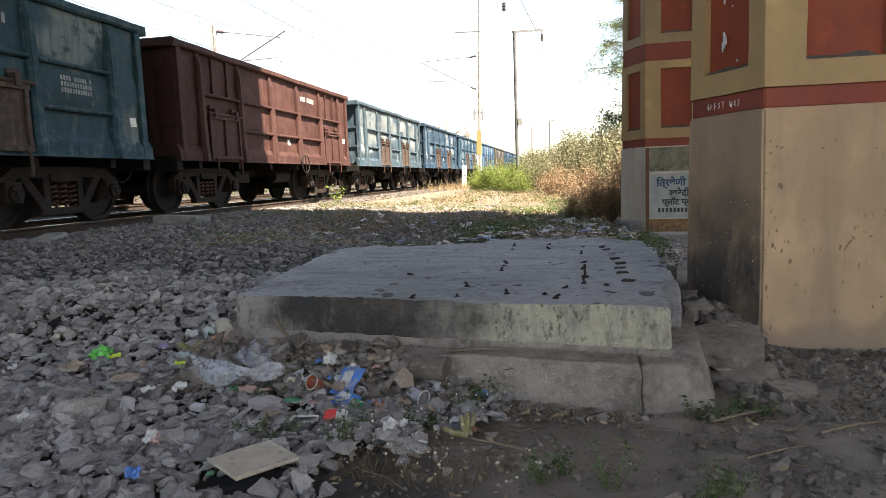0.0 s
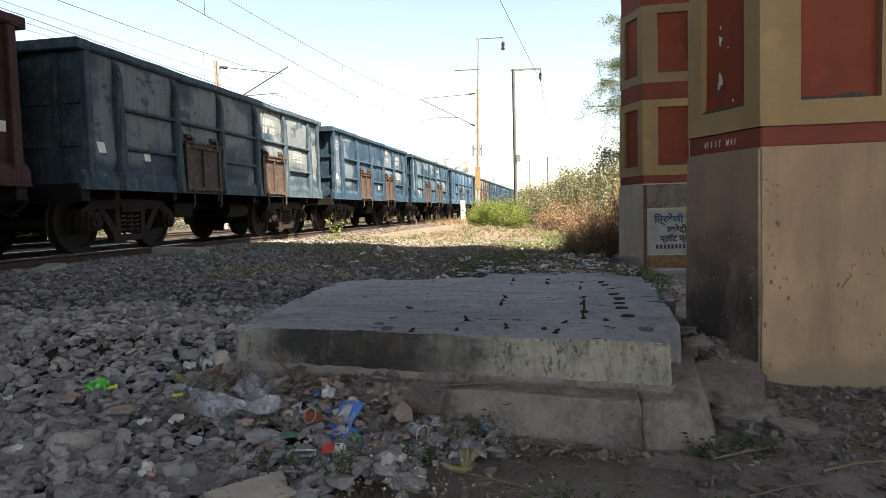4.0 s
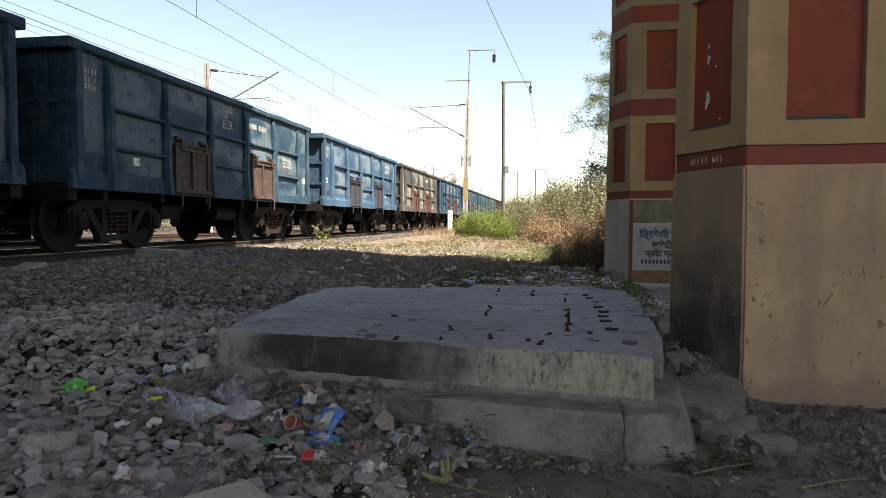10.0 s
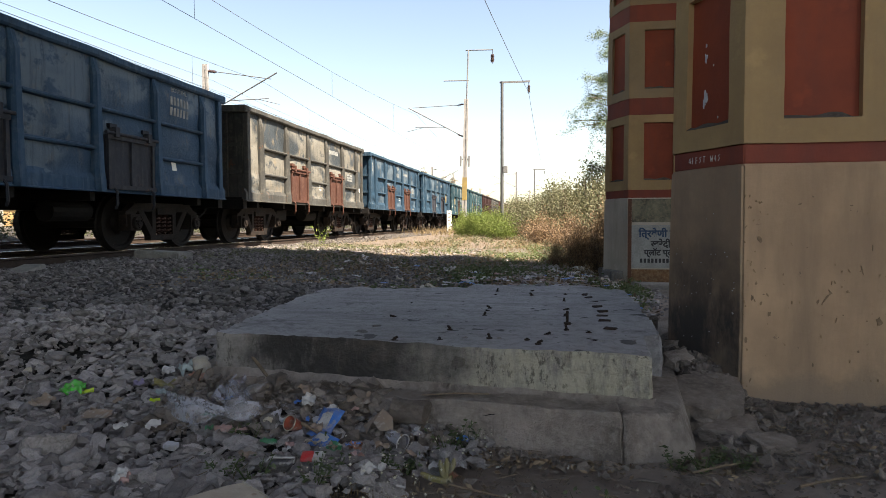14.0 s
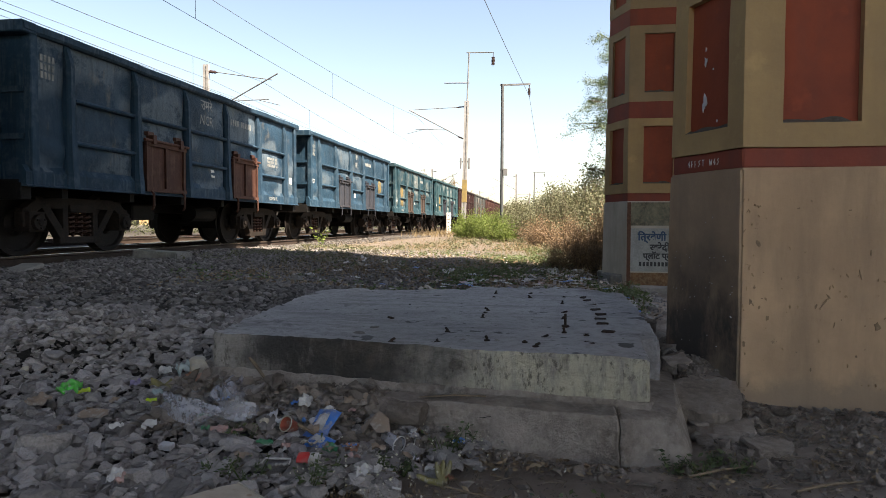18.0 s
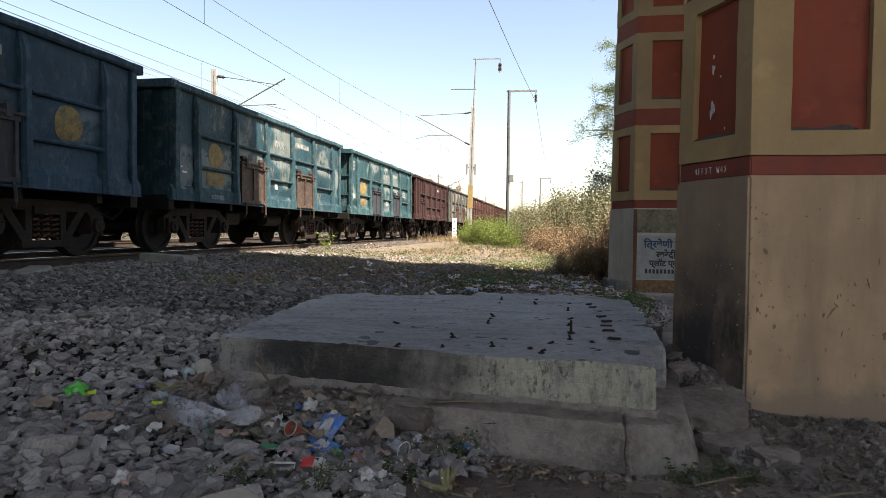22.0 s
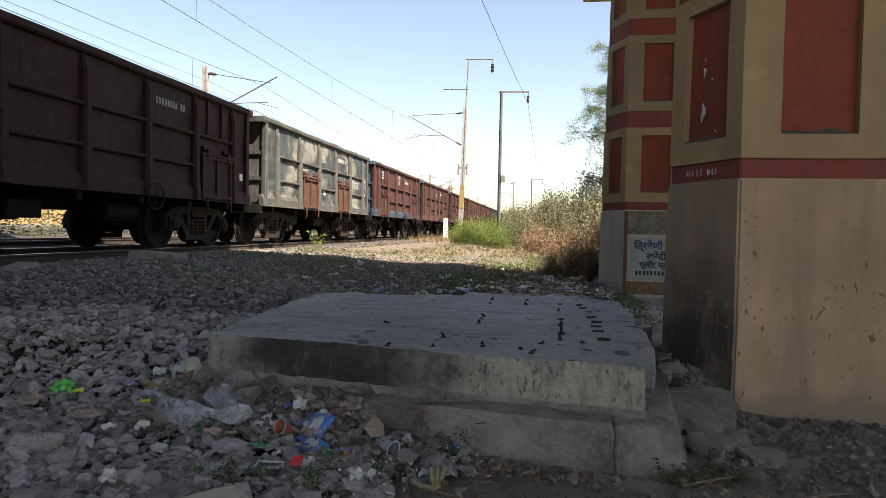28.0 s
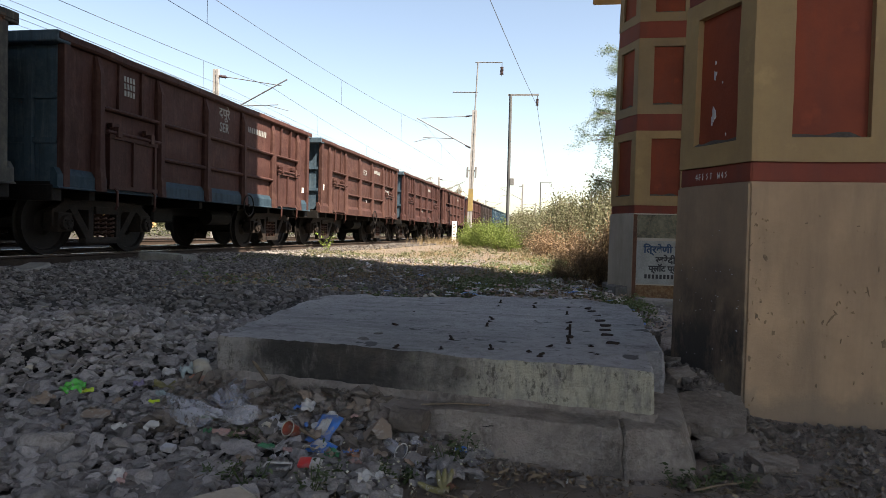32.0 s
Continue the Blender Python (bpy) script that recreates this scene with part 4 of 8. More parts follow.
def build_wagon(kind, lite=False):
    """One open bogie wagon at the origin: rail level z = 0, length along y. kind: 'new' (doors in the 2nd and 4th bay) or 'old' (outer bays)."""
    top = empty("freight_wagon")
    for s in ((1,) if lite else (1, -1)):
        part("side_sheet", side_sheet(s, kind), BODY, top)
        st, rb = stake_mesh(s), rib_mesh(s, 1.44)
        for y in STAKES:
            part("stake", st, BODY, top).location = (0, y, 0)
        doors = (-1.6, 1.6) if kind == "new" else (-3.2, 3.2)
        for y in (-3.2, -1.6, 0, 1.6, 3.2):
            part("rib", rb, BODY, top).location = (0, y, 2.33)
            if y not in doors:
                part("rib", rb, BODY, top).location = (0, y, 1.69)
        part("sill", sill_mesh(s), BODY, top)
        leaf, hinge, handle, bar, edge = door_meshes(s)
        for y in doors:
            d = part("door", leaf, DOOR, top, "battered steel discharge door")
            d.location = (0, y, 0)
            part("hinge_bar", hinge, DOOR, d)
            if not lite:
                for q in (-0.59, 0.0, 0.59):
                    part("stiffener", bar, DOOR, d).location = (0, q, 0)
            for z in (1.09, 1.90):
                part("edge_bar", edge, DOOR, d).location = (0, 0, z)
            for q in (-0.5, 0.5):
                part("latch", handle, DOOR, d).location = (0, q, 0)
        if kind == "old":
            bm = bmesh.new()
            extrude_profile(bm, [(s * 1.49, -0.025), (s * 1.56, -0.025), (s * 1.56, 0.025), (s * 1.49, 0.025)], 0, 1)
            bm2 = bmesh.new()
            box(bm2, s * 1.49, s * 1.56, -0.03, 0.03, 2.36, 3.1)
            bm.free()
            stub = meshed(bm2, "stub", BODY)
            for y in (-3.5, -2.9, 2.9, 3.5):
                part("stub", stub, BODY, top).location = (0, y, 0)
        bm = bmesh.new()
        prof = [(s * 1.44, 3.11), (s * 1.58, 3.11), (s * 1.61, 3.14), (s * 1.61, 3.225), (s * 1.59, 3.24), (s * 1.44, 3.24)]
        rings = []
        for i in range(41):          # bent by grab buckets
            y = -4.89 + 9.78 * i / 40
            fade = min(1.0, (4.89 - abs(y)) / 0.8)
            dx, dz = 0.02 * fade * noise.noise((y * 0.9, 3, s)), 0.022 * fade * noise.noise((y * 0.8, 7, s + (5 if kind == "old" else 0)))
            rings.append([bm.verts.new((u + dx, y, v + dz)) for u, v in prof])
        for p, q in zip(rings[:-1], rings[1:]):
            for i in range(6):
                bm.faces.new((p[i], p[(i + 1) % 6], q[(i + 1) % 6], q[i]))
        bm.faces.new(rings[0][::-1])
        bm.faces.new(rings[-1])
        part("top_rail", bm, BODY, top)
        for y in (-4.7, 4.7):
            bm = bmesh.new()
            box(bm, s * 1.46, s * 1.584, y - 0.07, y + 0.07, 0.992, 3.12)
            bevelled(bm, 0.012)
            part("corner_post", bm, BODY, top)
    if lite:
        part("side_sheet", side_sheet(-1, kind), BODY, top)
    for e in (-1, 1):
        bm = bmesh.new()
        box(bm, -1.5, 1.5, e * 4.68, e * 4.72, 1.05, 3.15)
        part("end_sheet", bm, BODY, top)
        if not lite:
            bm = bmesh.new()
            box(bm, -0.06, 0.06, e * 4.715, e * 4.785, 1.05, 3.12)
            me = meshed(bm, "end_stake", BODY)
            for x in (-1.0, -0.35, 0.35, 1.0):
                part("end_stake", me, BODY, top).location = (x, 0, 0)
            bm = bmesh.new()
            box(bm, -1.45, 1.45, e * 4.715, e * 4.77, -0.04, 0.04)
            me = meshed(bm, "end_rib", BODY)
            for z in (1.7, 2.35):
                part("end_rib", me, BODY, top).location = (0, 0, z)
        bm = bmesh.new()
        box(bm, -1.6, 1.6, e * 4.66, e * 4.93, 3.09, 3.25)
        bevelled(bm, 0.015)
        part("end_rail", bm, BODY, top)
        bm = bmesh.new()
        box(bm, -1.5, 1.5, e * 4.70, e * 4.89, 0.82, 1.05)
        bevelled(bm, 0.01)
        part("headstock", bm, UNDER, top)
        bm = bmesh.new()
        box(bm, -0.12, 0.12, e * 4.85, e * 5.2, 0.93, 1.17)
        box(bm, -0.2, 0.2, e * 5.16, e * 5.36, 0.90, 1.22)
        bevelled(bm, 0.02)
        part("coupler", bm, BOGIE, top, "rusty centre buffer coupler")
        bm = bmesh.new()
        path_tube(bm, [(0.6, e * 4.88, 0.95), (0.62, e * 5.05, 0.75), (0.55, e * 5.2, 0.62), (0.4, e * 5.33, 0.72)], 0.025, 6)
        part("brake_hose", bm, UNDER, top)
    bm = bmesh.new()
    box(bm, -1.48, 1.48, -4.8, 4.8, 1.04, 1.10)
    part("floor", bm, UNDER, top)
    bm = bmesh.new()
    box(bm, -0.22, 0.22, -4.85, 4.85, 0.72, 1.04)
    part("centre_sill", bm, UNDER, top)
    if not lite:
        bm = bmesh.new()
        box(bm, -1.45, 1.45, -0.06, 0.06, 0.86, 1.04)
        me = meshed(bm, "cross_bearer", UNDER)
        for y in STAKES:
            part("cross_bearer", me, UNDER, top).location = (0, y, 0)
        bm = bmesh.new()
        tube(bm, (-0.75, -0.5, 0.72), (-0.75, 0.35, 0.72), 0.2, n=16)
        part("air_reservoir", bm, UNDER, top)
        bm = bmesh.new()
        tube(bm, (0.75, 0.6, 0.70), (0.75, 1.5, 0.70), 0.17, n=14)
        part("brake_cylinder", bm, UNDER, top)
        bm = bmesh.new()
        box(bm, 0.3, 0.9, -1.6, -0.9, 0.55, 0.85)
        part("brake_valve_box", bevelled(bm, 0.03), UNDER, top)
    frames = {s: side_frame_mesh(s) for s in (-1, 1)}
    springs = {s: spring_mesh(s) for s in (-1, 1)}
    for y in (-3.262, 3.262):
        bm = bmesh.new()
        box(bm, -0.95, 0.95, -0.2, 0.2, 0.58, 0.86)
        for k in (-0.42, 0.42):
            box(bm, -0.85, 0.85, k - 0.05, k + 0.05, 0.36, 0.46)
        bevelled(bm, 0.015)
        b = part("bogie", bm, BOGIE, top)
        b.location = (0, y, 0)
        for s in ((1,) if lite else (-1, 1)):
            part("side_frame", frames[s], BOGIE, b)
            part("spring", springs[s], SPRING, b, "rusty coil springs")
    ws = wheelset_mesh()
    for y in (-4.262, -2.262, 2.262, 4.262):
        part("wheelset", ws, WHEEL, top, "steel wheelset").location = (0, y, 0.5)
    if kind == "old":
        bm = bmesh.new()
        n = 20
        pts = [(1.66, 0.9 + 0.24 * math.cos(2 * math.pi * i / n), 1.0 + 0.24 * math.sin(2 * math.pi * i / n)) for i in range(n + 1)]
        path_tube(bm, pts, 0.016, 6)
        for i in (0, 5, 10, 15):
            tube(bm, (1.66, 0.9, 1.0), pts[i], 0.007, n=5)
        tube(bm, (1.5, 0.9, 1.0), (1.68, 0.9, 1.0), 0.03, n=8)
        part("brake_wheel", bm, UNDER, top, "rusty hand brake wheel")
    return top


# colour by wagon: paint, chalky fading, rust, kind
BLUE = ((0.015, 0.043, 0.076), (0.155, 0.195, 0.225), 0.02, "new")
TEAL = ((0.015, 0.052, 0.068), (0.24, 0.262, 0.248), 0.03, "new")
SKYB = ((0.028, 0.072, 0.128), (0.18, 0.225, 0.258), 0.02, "new")
GREY = ((0.036, 0.045, 0.052), (0.23, 0.215, 0.18), 0.10, "new")
MAROON = ((0.045, 0.0205, 0.0185), (0.145, 0.08, 0.06), 0.03, "old")
PALE = ((0.027, 0.050, 0.072), (0.22, 0.245, 0.248), 0.03, "new")
WINE = ((0.033, 0.0165, 0.016), (0.11, 0.062, 0.05), 0.03, "old")
DARK = ((0.028, 0.021, 0.020), (0.06, 0.043, 0.039), 0.05, "old")
COLOURS = [TEAL, MAROON, PALE, BLUE, BLUE, SKYB, GREY, BLUE, BLUE, TEAL, TEAL, WINE, GREY, MAROON, MAROON, MAROON,
           MAROON, MAROON, DARK, BLUE, TEAL, GREY, MAROON, BLUE, BLUE, GREY, MAROON, TEAL, BLUE, BLUE, MAROON, GREY]
SUN_CHALK = {0: -0.04, 2: 0.12, 7: 0.11, 8: 0.0, 3: 0.06, 4: 0.13, 5: 0.03, 6: 0.14, 12: 0.09, 9: 0.06, 10: 0.05}
DARK_DOORS = (5, 8, 10, 18)
PAINT_DOORS = (1, 11, 13, 14, 15, 16, 17)          # doors in the body colour
RED_DOORS = (6, 7, 12)
WORDS = {id(TEAL): "blue-green", id(BLUE): "dark blue", id(SKYB): "bright blue", id(GREY): "faded grey", id(PALE): "pale blue-grey", id(MAROON): "maroon red", id(WINE): "dark maroon", id(DARK): "dark brown"}
# both ends of each wagon body along the track at the start, metres
HEAD = [0.66, 11.28, 21.90, 32.78, 43.36, 54.34, 65.15, 75.82, 86.59, 97.19, 107.92, 118.71, 128.96, 139.61, 150.05, 160.84]
TAIL = [10.44, 20.99, 31.93, 42.59, 53.32, 64.14, 74.86, 85.63, 96.21, 107.00, 117.69, 128.08, 138.77, 149.16, 159.91, 170.66]
MID = [(a + b) / 2 for a, b in zip(HEAD, TAIL)]
while len(MID) < len(COLOURS):
    MID.append(MID[-1] + 10.75)


def gone(t):
    """Metres that the train has rolled towards -y by t seconds."""
    u = t / 16.0
    return 53.5835 * u - 6.3048 * u ** 2 + 20.7921 * u ** 3 - 10.6073 * u ** 4 + 1.6427 * u ** 5


def train_pose(k, t):
    return pose(TRACK_X, MID[k] - gone(t), RAIL_Z)


MASTER = {(kind, lite): build_wagon(kind, lite) for kind in ("new", "old") for lite in (False, True)}
WAGONS = []
used = set()
for k, (base, faded, rust, kind) in enumerate(COLOURS):
    r = random.Random(40 + k)
    q = r.uniform(0.85, 1.05)
    tint = [c * q * r.uniform(0.96, 1.04) for c in base]
    paint = wagon_paint("wagon_paint", tint if k not in (6, 12) else [0.05, 0.052, 0.051], faded, rust, 5.3 * k + 2)
    sheet = sheet_paint("sheet_paint", tint, faded, SUN_CHALK.get(k, 0.08), 7.7 * k + 1, 0.85 if k in (6, 9, 12) else 0.35, 0.55 if k in (6, 12) else 0.4) if kind == "new" else paint
    m = train_pose(k, 0)
    which = (kind, k >= 20)
    if which not in used:
        used.add(which)
        wg = MASTER[which]
        wg.matrix_basis = m
    else:
        wg = copy_thing(MASTER[which], m)
    for o in wg.children_recursive:
        if o.data and o.data.materials and o.data.materials[0] == BODY:
            o.material_slots[0].link = "OBJECT"
            blue_end = k in (13, 14, 15, 17) and o.name.startswith(("end_", "sill") if k == 13 else "end_")
            o.material_slots[0].material = sheet if o.name.startswith("side_sheet") else paint if not blue_end else SILL_BLUE if o.name.startswith("sill") else END_BLUE
        elif o.data and o.data.materials and o.data.materials[0] == DOOR:
            o.material_slots[0].link = "OBJECT"
            o.material_slots[0].material = paint if k in PAINT_DOORS else DOOR if k in DARK_DOORS else DOOR_RED if k in RED_DOORS else DOOR_RUST
    tagged(wg, "weathered %s open goods wagon rolling along the track" % WORDS[id(COLOURS[k])], "freight wagon", "wagons of the goods train")
    WAGONS.append(wg)


# ================================================================ overhead line
def mast(x, y, top_z, side, label, yellow=True):
    """Overhead line mast with its cantilever reaching over the track on the given side (-1 towards -x)."""
    gz = float(ground_z(x, y))
    m = empty("overhead_line_mast", pose(x, y, gz))
    tagged(m, label, "overhead line mast", "overhead line masts")
    h = top_z - gz
    bm = bmesh.new()
    for sx in (-1, 1):
        box(bm, sx * 0.09 - 0.055, sx * 0.09 + 0.055, -0.07, 0.07, -0.3, h)
    box(bm, -0.04, 0.04, -0.03, 0.03, -0.3, h)
    for i in range(int(h / 0.55)):
        z = 0.2 + i * 0.55
        q = 1 if i % 2 else -1
        tube(bm, (q * 0.1, 0.045, z), (-q * 0.1, 0.045, z + 0.5), 0.02, n=4)
        tube(bm, (-q * 0.1, -0.045, z), (q * 0.1, -0.045, z + 0.5), 0.02, n=4)
    part("post", bm, MAST_PAINT, m, "latticed steel post")
    if yellow:
        bm = bmesh.new()
        box(bm, -0.15, 0.15, -0.08, 0.08, 2.4 - gz, 3.85 - gz)
        part("marker_band", bm, YELLOW, m, "yellow painted length of the post")
    s = side
    zc = RAIL_Z + 5.9 - gz
    bm = bmesh.new()
    tube(bm, (s * 0.5, 0, zc + 0.2), (s * 3.75, 0, zc + 1.85), 0.035, n=8)
    part("bracket_tube", bm, STEEL_GREY, m)
    bm = bmesh.new()
    tube(bm, (s * 0.55, 0, zc + 2.02), (s * 3.45, 0, zc + (1.86 if side < 0 else 1.55)), 0.022, n=6)
    part("stay_tube", bm, STEEL_GREY, m)
    bm = bmesh.new()
    tube(bm, (s * 1.25, 0, zc + 0.58), (s * 3.3, 0, zc + 0.62), 0.022, n=6)
    tube(bm, (s * 2.75, 0, zc + 0.6), (s * 3.85, 0, zc + 0.32), 0.016, n=6)
    part("registration_arm", bm, STEEL_GREY, m)
    for a, b in (((s * 0.12, 0, zc), (s * 0.52, 0, zc + 0.17)), ((s * 0.12, 0, zc + 2.08), (s * 0.6, 0, zc + 2.0))):
        bm = bmesh.new()
        a, b = Vector(a), Vector(b)
        tube(bm, a, b, 0.035, n=8)
        for i in range(5):
            c = a.lerp(b, 0.2 + 0.15 * i)
            tube(bm, c, c + (b - a) * 0.06, 0.085, 0.05, 10)
        part("insulator", bm, INSUL, m)
    return m


def catenary(cx, name, label, spans, z_con, z_sup, z_mid):
    """Contact wire, messenger wire and droppers, hung in spans along y."""
    top = empty(name)
    tagged(top, label, "overhead wire", "overhead wires")
    bm = bmesh.new()
    thick = 0.007 if cx > -10 else 0.009
    tube(bm, (cx, spans[0], z_con), (cx, spans[-1], z_con), thick, n=5)
    part("contact_wire", bm, WIRE, top)
    bm = bmesh.new()
    drops, line = [], []
    for a, b in zip(spans[:-1], spans[1:]):
        pts = []
        for i in range(17):
            u = i / 16
            z = z_mid + (z_sup - z_mid) * (2 * u - 1) ** 2
            pts.append((cx, a + (b - a) * u, z))
        line += pts[:-1]
        drops += [(a + (b - a) * u, z_mid + (z_sup - z_mid) * (2 * u - 1) ** 2) for u in (0.1, 0.26, 0.42, 0.58, 0.74, 0.9)]
    path_tube(bm, line + [(cx, spans[-1], z_sup)], thick, 5)
    part("messenger_wire", bm, WIRE, top)
    for y, z in drops:
        bm = bmesh.new()
        tube(bm, (cx, y, z_con), (cx, y, z), 0.006, n=4)
        part("dropper", bm, WIRE, top)


MAST_Y = 42.0
SPANS = [-22.0, MAST_Y, 105.0, 168.0, 231.0]
catenary(TRACK_X, "near_track_wires", "overhead contact and messenger wires of the near track", SPANS, 6.04, 7.95, 6.72)
SPANS2 = [-33.0, 30.5, 93.0, 156.0, 219.0]
catenary(TRACK_X2, "far_track_wires", "overhead contact and messenger wires of the second track", SPANS2, 6.5, 7.9, 7.0)
MAIN = mast(-5.62, MAST_Y, 8.85, -1, "latticed overhead line mast with yellow foot and tall feeder extension")
MAIN.matrix_basis = pose(-5.62, MAST_Y, float(ground_z(-5.62, MAST_Y)), 0, 1.3, 0)
gz = float(ground_z(-5.62, MAST_Y))
bm = bmesh.new()
tube(bm, (0.0, 0.08, 8.2 - gz), (0.05, 0.08, 11.95 - gz), 0.045, n=8)
part("extension_pipe", bm, STEEL_GREY, MAIN, "thin pipe extension")
bm = bmesh.new()
tube(bm, (-1.5, 0.08, 10.02 - gz), (0.12, 0.08, 10.02 - gz), 0.035, n=6)
part("side_arm", bm, STEEL_GREY, MAIN)
bm = bmesh.new()
tube(bm, (-0.12, 0.08, 11.93 - gz), (1.62, 0.08, 11.93 - gz), 0.035, n=6)
part("top_arm", bm, STEEL_GREY, MAIN)


def insulator_string(bm, p, length, r=0.09, n=6):
    p = Vector(p)
    tube(bm, p, p - Vector((0, 0, length)), 0.02, n=6)
    for i in range(n):
        z = -length * (0.3 + 0.6 * i / n)
        tube(bm, p + Vector((0, 0, z)), p + Vector((0, 0, z - length * 0.07)), r * 0.6, r, 10)


bm = bmesh.new()
insulator_string(bm, (1.6, 0.08, 11.9 - gz), 0.85, 0.13)
part("insulator", bm, INSUL, MAIN, "dark porcelain insulator")
bm = bmesh.new()
box(bm, -0.3, 0.3, -0.03, 0.03, 4.95 - gz, 5.05 - gz)
part("bracket", bm, STEEL_GREY, MAIN)
for sx in (-0.28, 0.26):
    bm = bmesh.new()
    box(bm, sx - 0.06, sx + 0.06, -0.1, -0.032, 4.55 - gz, 5.25 - gz)
    part("balance_weight", bevelled(bm, 0.015), STEEL_GREY, MAIN, "small cast balance weight")
for y in SPANS[2:]:
    mast(-5.62, y, 8.85, -1, "distant latticed overhead line mast beside the track", False)
mast(-16.95, 30.5, 8.85, 1, "overhead line mast standing behind the goods train", False)
for y in SPANS2[2:]:
    mast(-16.95, y, 8.85, 1, "distant overhead line mast behind the train", False)
for x, z, tag in ((-16.6, 8.05, "earth wire strung along the far masts"), (-15.6, 7.25, "feeder wire strung along the far masts"),
                  (-17.2, 7.6, "thin return wire strung along the far masts")):
    bm = bmesh.new()
    path_tube(bm, [(x, a + (b - a) * i / 10, z - 0.45 * (1 - (i / 5 - 1) ** 2)) for a, b in zip(SPANS2[:-1], SPANS2[1:]) for i in range(10)], 0.008, 4)
    tagged(part("feeder_wire", bm, WIRE), tag, "overhead wire", "overhead wires")


# ---- power poles on the near side
POLE_GREY = surface("dull_pole_paint", (0.085, 0.09, 0.095), (0.055, 0.058, 0.06), (0.13, 0.13, 0.13), 4, 40, 0.6, 0.2)


def power_pole(x, y, top_z, label, box_on):
    g = float(ground_z(x, y))
    m = empty("power_pole", pose(x, y, g))
    tagged(m, label, "power pole", "power poles")
    h = top_z - g
    bm = bmesh.new()
    tube(bm, (0, 0, -0.4), (0, 0, h), 0.085, 0.07, 12)
    part("post", bm, POLE_GREY, m, "grey tubular steel post")
    bm = bmesh.new()
    box(bm, -0.12, 1.3, -0.03, 0.03, h - 0.08, h)
    part("cross_arm", bm, STEEL_GREY, m)
    bm = bmesh.new()
    insulator_string(bm, (1.24, 0, h - 0.06), 0.55, 0.075)
    part("insulator", bm, INSUL, m, "dark porcelain insulator")
    if box_on:
        bm = bmesh.new()
        box(bm, 0.06, 0.26, -0.1, 0.1, 3.3 - g, 3.62 - g)
        part("switch_box", bevelled(bm, 0.01), STEEL_GREY, m, "small grey switch box")
    return m


power_pole(-2.33, 31.0, 7.55, "slim grey steel power pole with a side arm and insulator", True)
power_pole(-2.13, 80.0, 7.25, "distant grey steel power pole with a side arm", False)
bm = bmesh.new()
line = []
for a, b in (((-3.3, -18, 7.4), (-1.09, 31, 6.98)), ((-1.09, 31, 6.98), (-0.95, 80, 6.7))):
    a, b = Vector(a), Vector(b)
    line += [a.lerp(b, i / 16) - Vector((0, 0, 0.5 * (1 - (i / 8 - 1) ** 2))) for i in range(16)]
path_tube(bm, line, 0.009, 5)
tagged(part("power_cable", bm, WIRE), "black overhead cable between the power poles", "cable")

# ---- white trackside marker
bm = bmesh.new()
box(bm, -0.15, 0.15, -0.05, 0.05, -0.3, 1.32)
g = float(ground_z(-6.57, 42))
mk = empty("trackside_marker", pose(-6.57, 42.0, g))
tagged(mk, "white painted trackside marker post with black characters", "marker post")
part("post", bevelled(bm, 0.02), WHITE, mk)
bm = bmesh.new()
for i, w in enumerate((0.05, 0.08, 0.06, 0.07)):
    box(bm, -w, w, -0.056, -0.05, 1.10 - i * 0.22, 1.14 - i * 0.22)
mk2 = part("characters", bm, UNDER, mk, "black painted characters")
tagged(mk2, kind="stuff")

# ================================================================ stones and rubble
STONE = island_stone("rubble_stone", (0.16, 0.148, 0.143), (0.285, 0.264, 0.256), (0.43, 0.40, 0.388))
GRAVEL = island_stone("gravel_stone", (0.092, 0.085, 0.082), (0.165, 0.152, 0.147), (0.27, 0.25, 0.241))
BALLAST = island_stone("ballast_stone", (0.046, 0.043, 0.041), (0.095, 0.089, 0.086), (0.165, 0.155, 0.15))
ROCK = surface("rubble_rock", (0.32, 0.294, 0.277), (0.19, 0.174, 0.163), (0.42, 0.388, 0.367), 9, 60, 0.94, 0, 2, 0.6, 0.01, random=0.3)
EARTH_ROCK = surface("earthy_lump", (0.36, 0.305, 0.262), (0.19, 0.158, 0.135), (0.47, 0.405, 0.352), 5, 30, 0.95, 0, 4, 1.0, 0.03, random=0.3)
DARKSTONE = island_stone("earthy_stones", (0.10, 0.084, 0.071), (0.19, 0.16, 0.138), (0.28, 0.24, 0.21))


def stone_shapes(n, pts, seed):
    r = random.Random(seed)
    out = []
    for k in range(n):
        bm = bmesh.new()
        sx, sy, sz = r.uniform(0.9, 1.45), r.uniform(0.75, 1.1), r.uniform(0.4, 0.68)
        for i in range(pts):
            v = Vector((r.gauss(0, 1), r.gauss(0, 1), r.gauss(0, 1))).normalized() * r.uniform(0.8, 1.05)
            bm.verts.new((v.x * sx, v.y * sy, v.z * sz))
        res = bmesh.ops.convex_hull(bm, input=bm.verts)
        junk = [g for g in res["geom_interior"] if isinstance(g, bmesh.types.BMVert)]
        bmesh.ops.delete(bm, geom=junk, context="VERTS")
        bm.verts.index_update()
        out.append((np.array([v.co[:] for v in bm.verts]), np.array([[v.index for v in f.verts] for f in bm.faces])))
        bm.free()
    return out


SHAPES_A = stone_shapes(14, 11, 5) + stone_shapes(10, 15, 6)
SHAPES_B = stone_shapes(8, 8, 9)


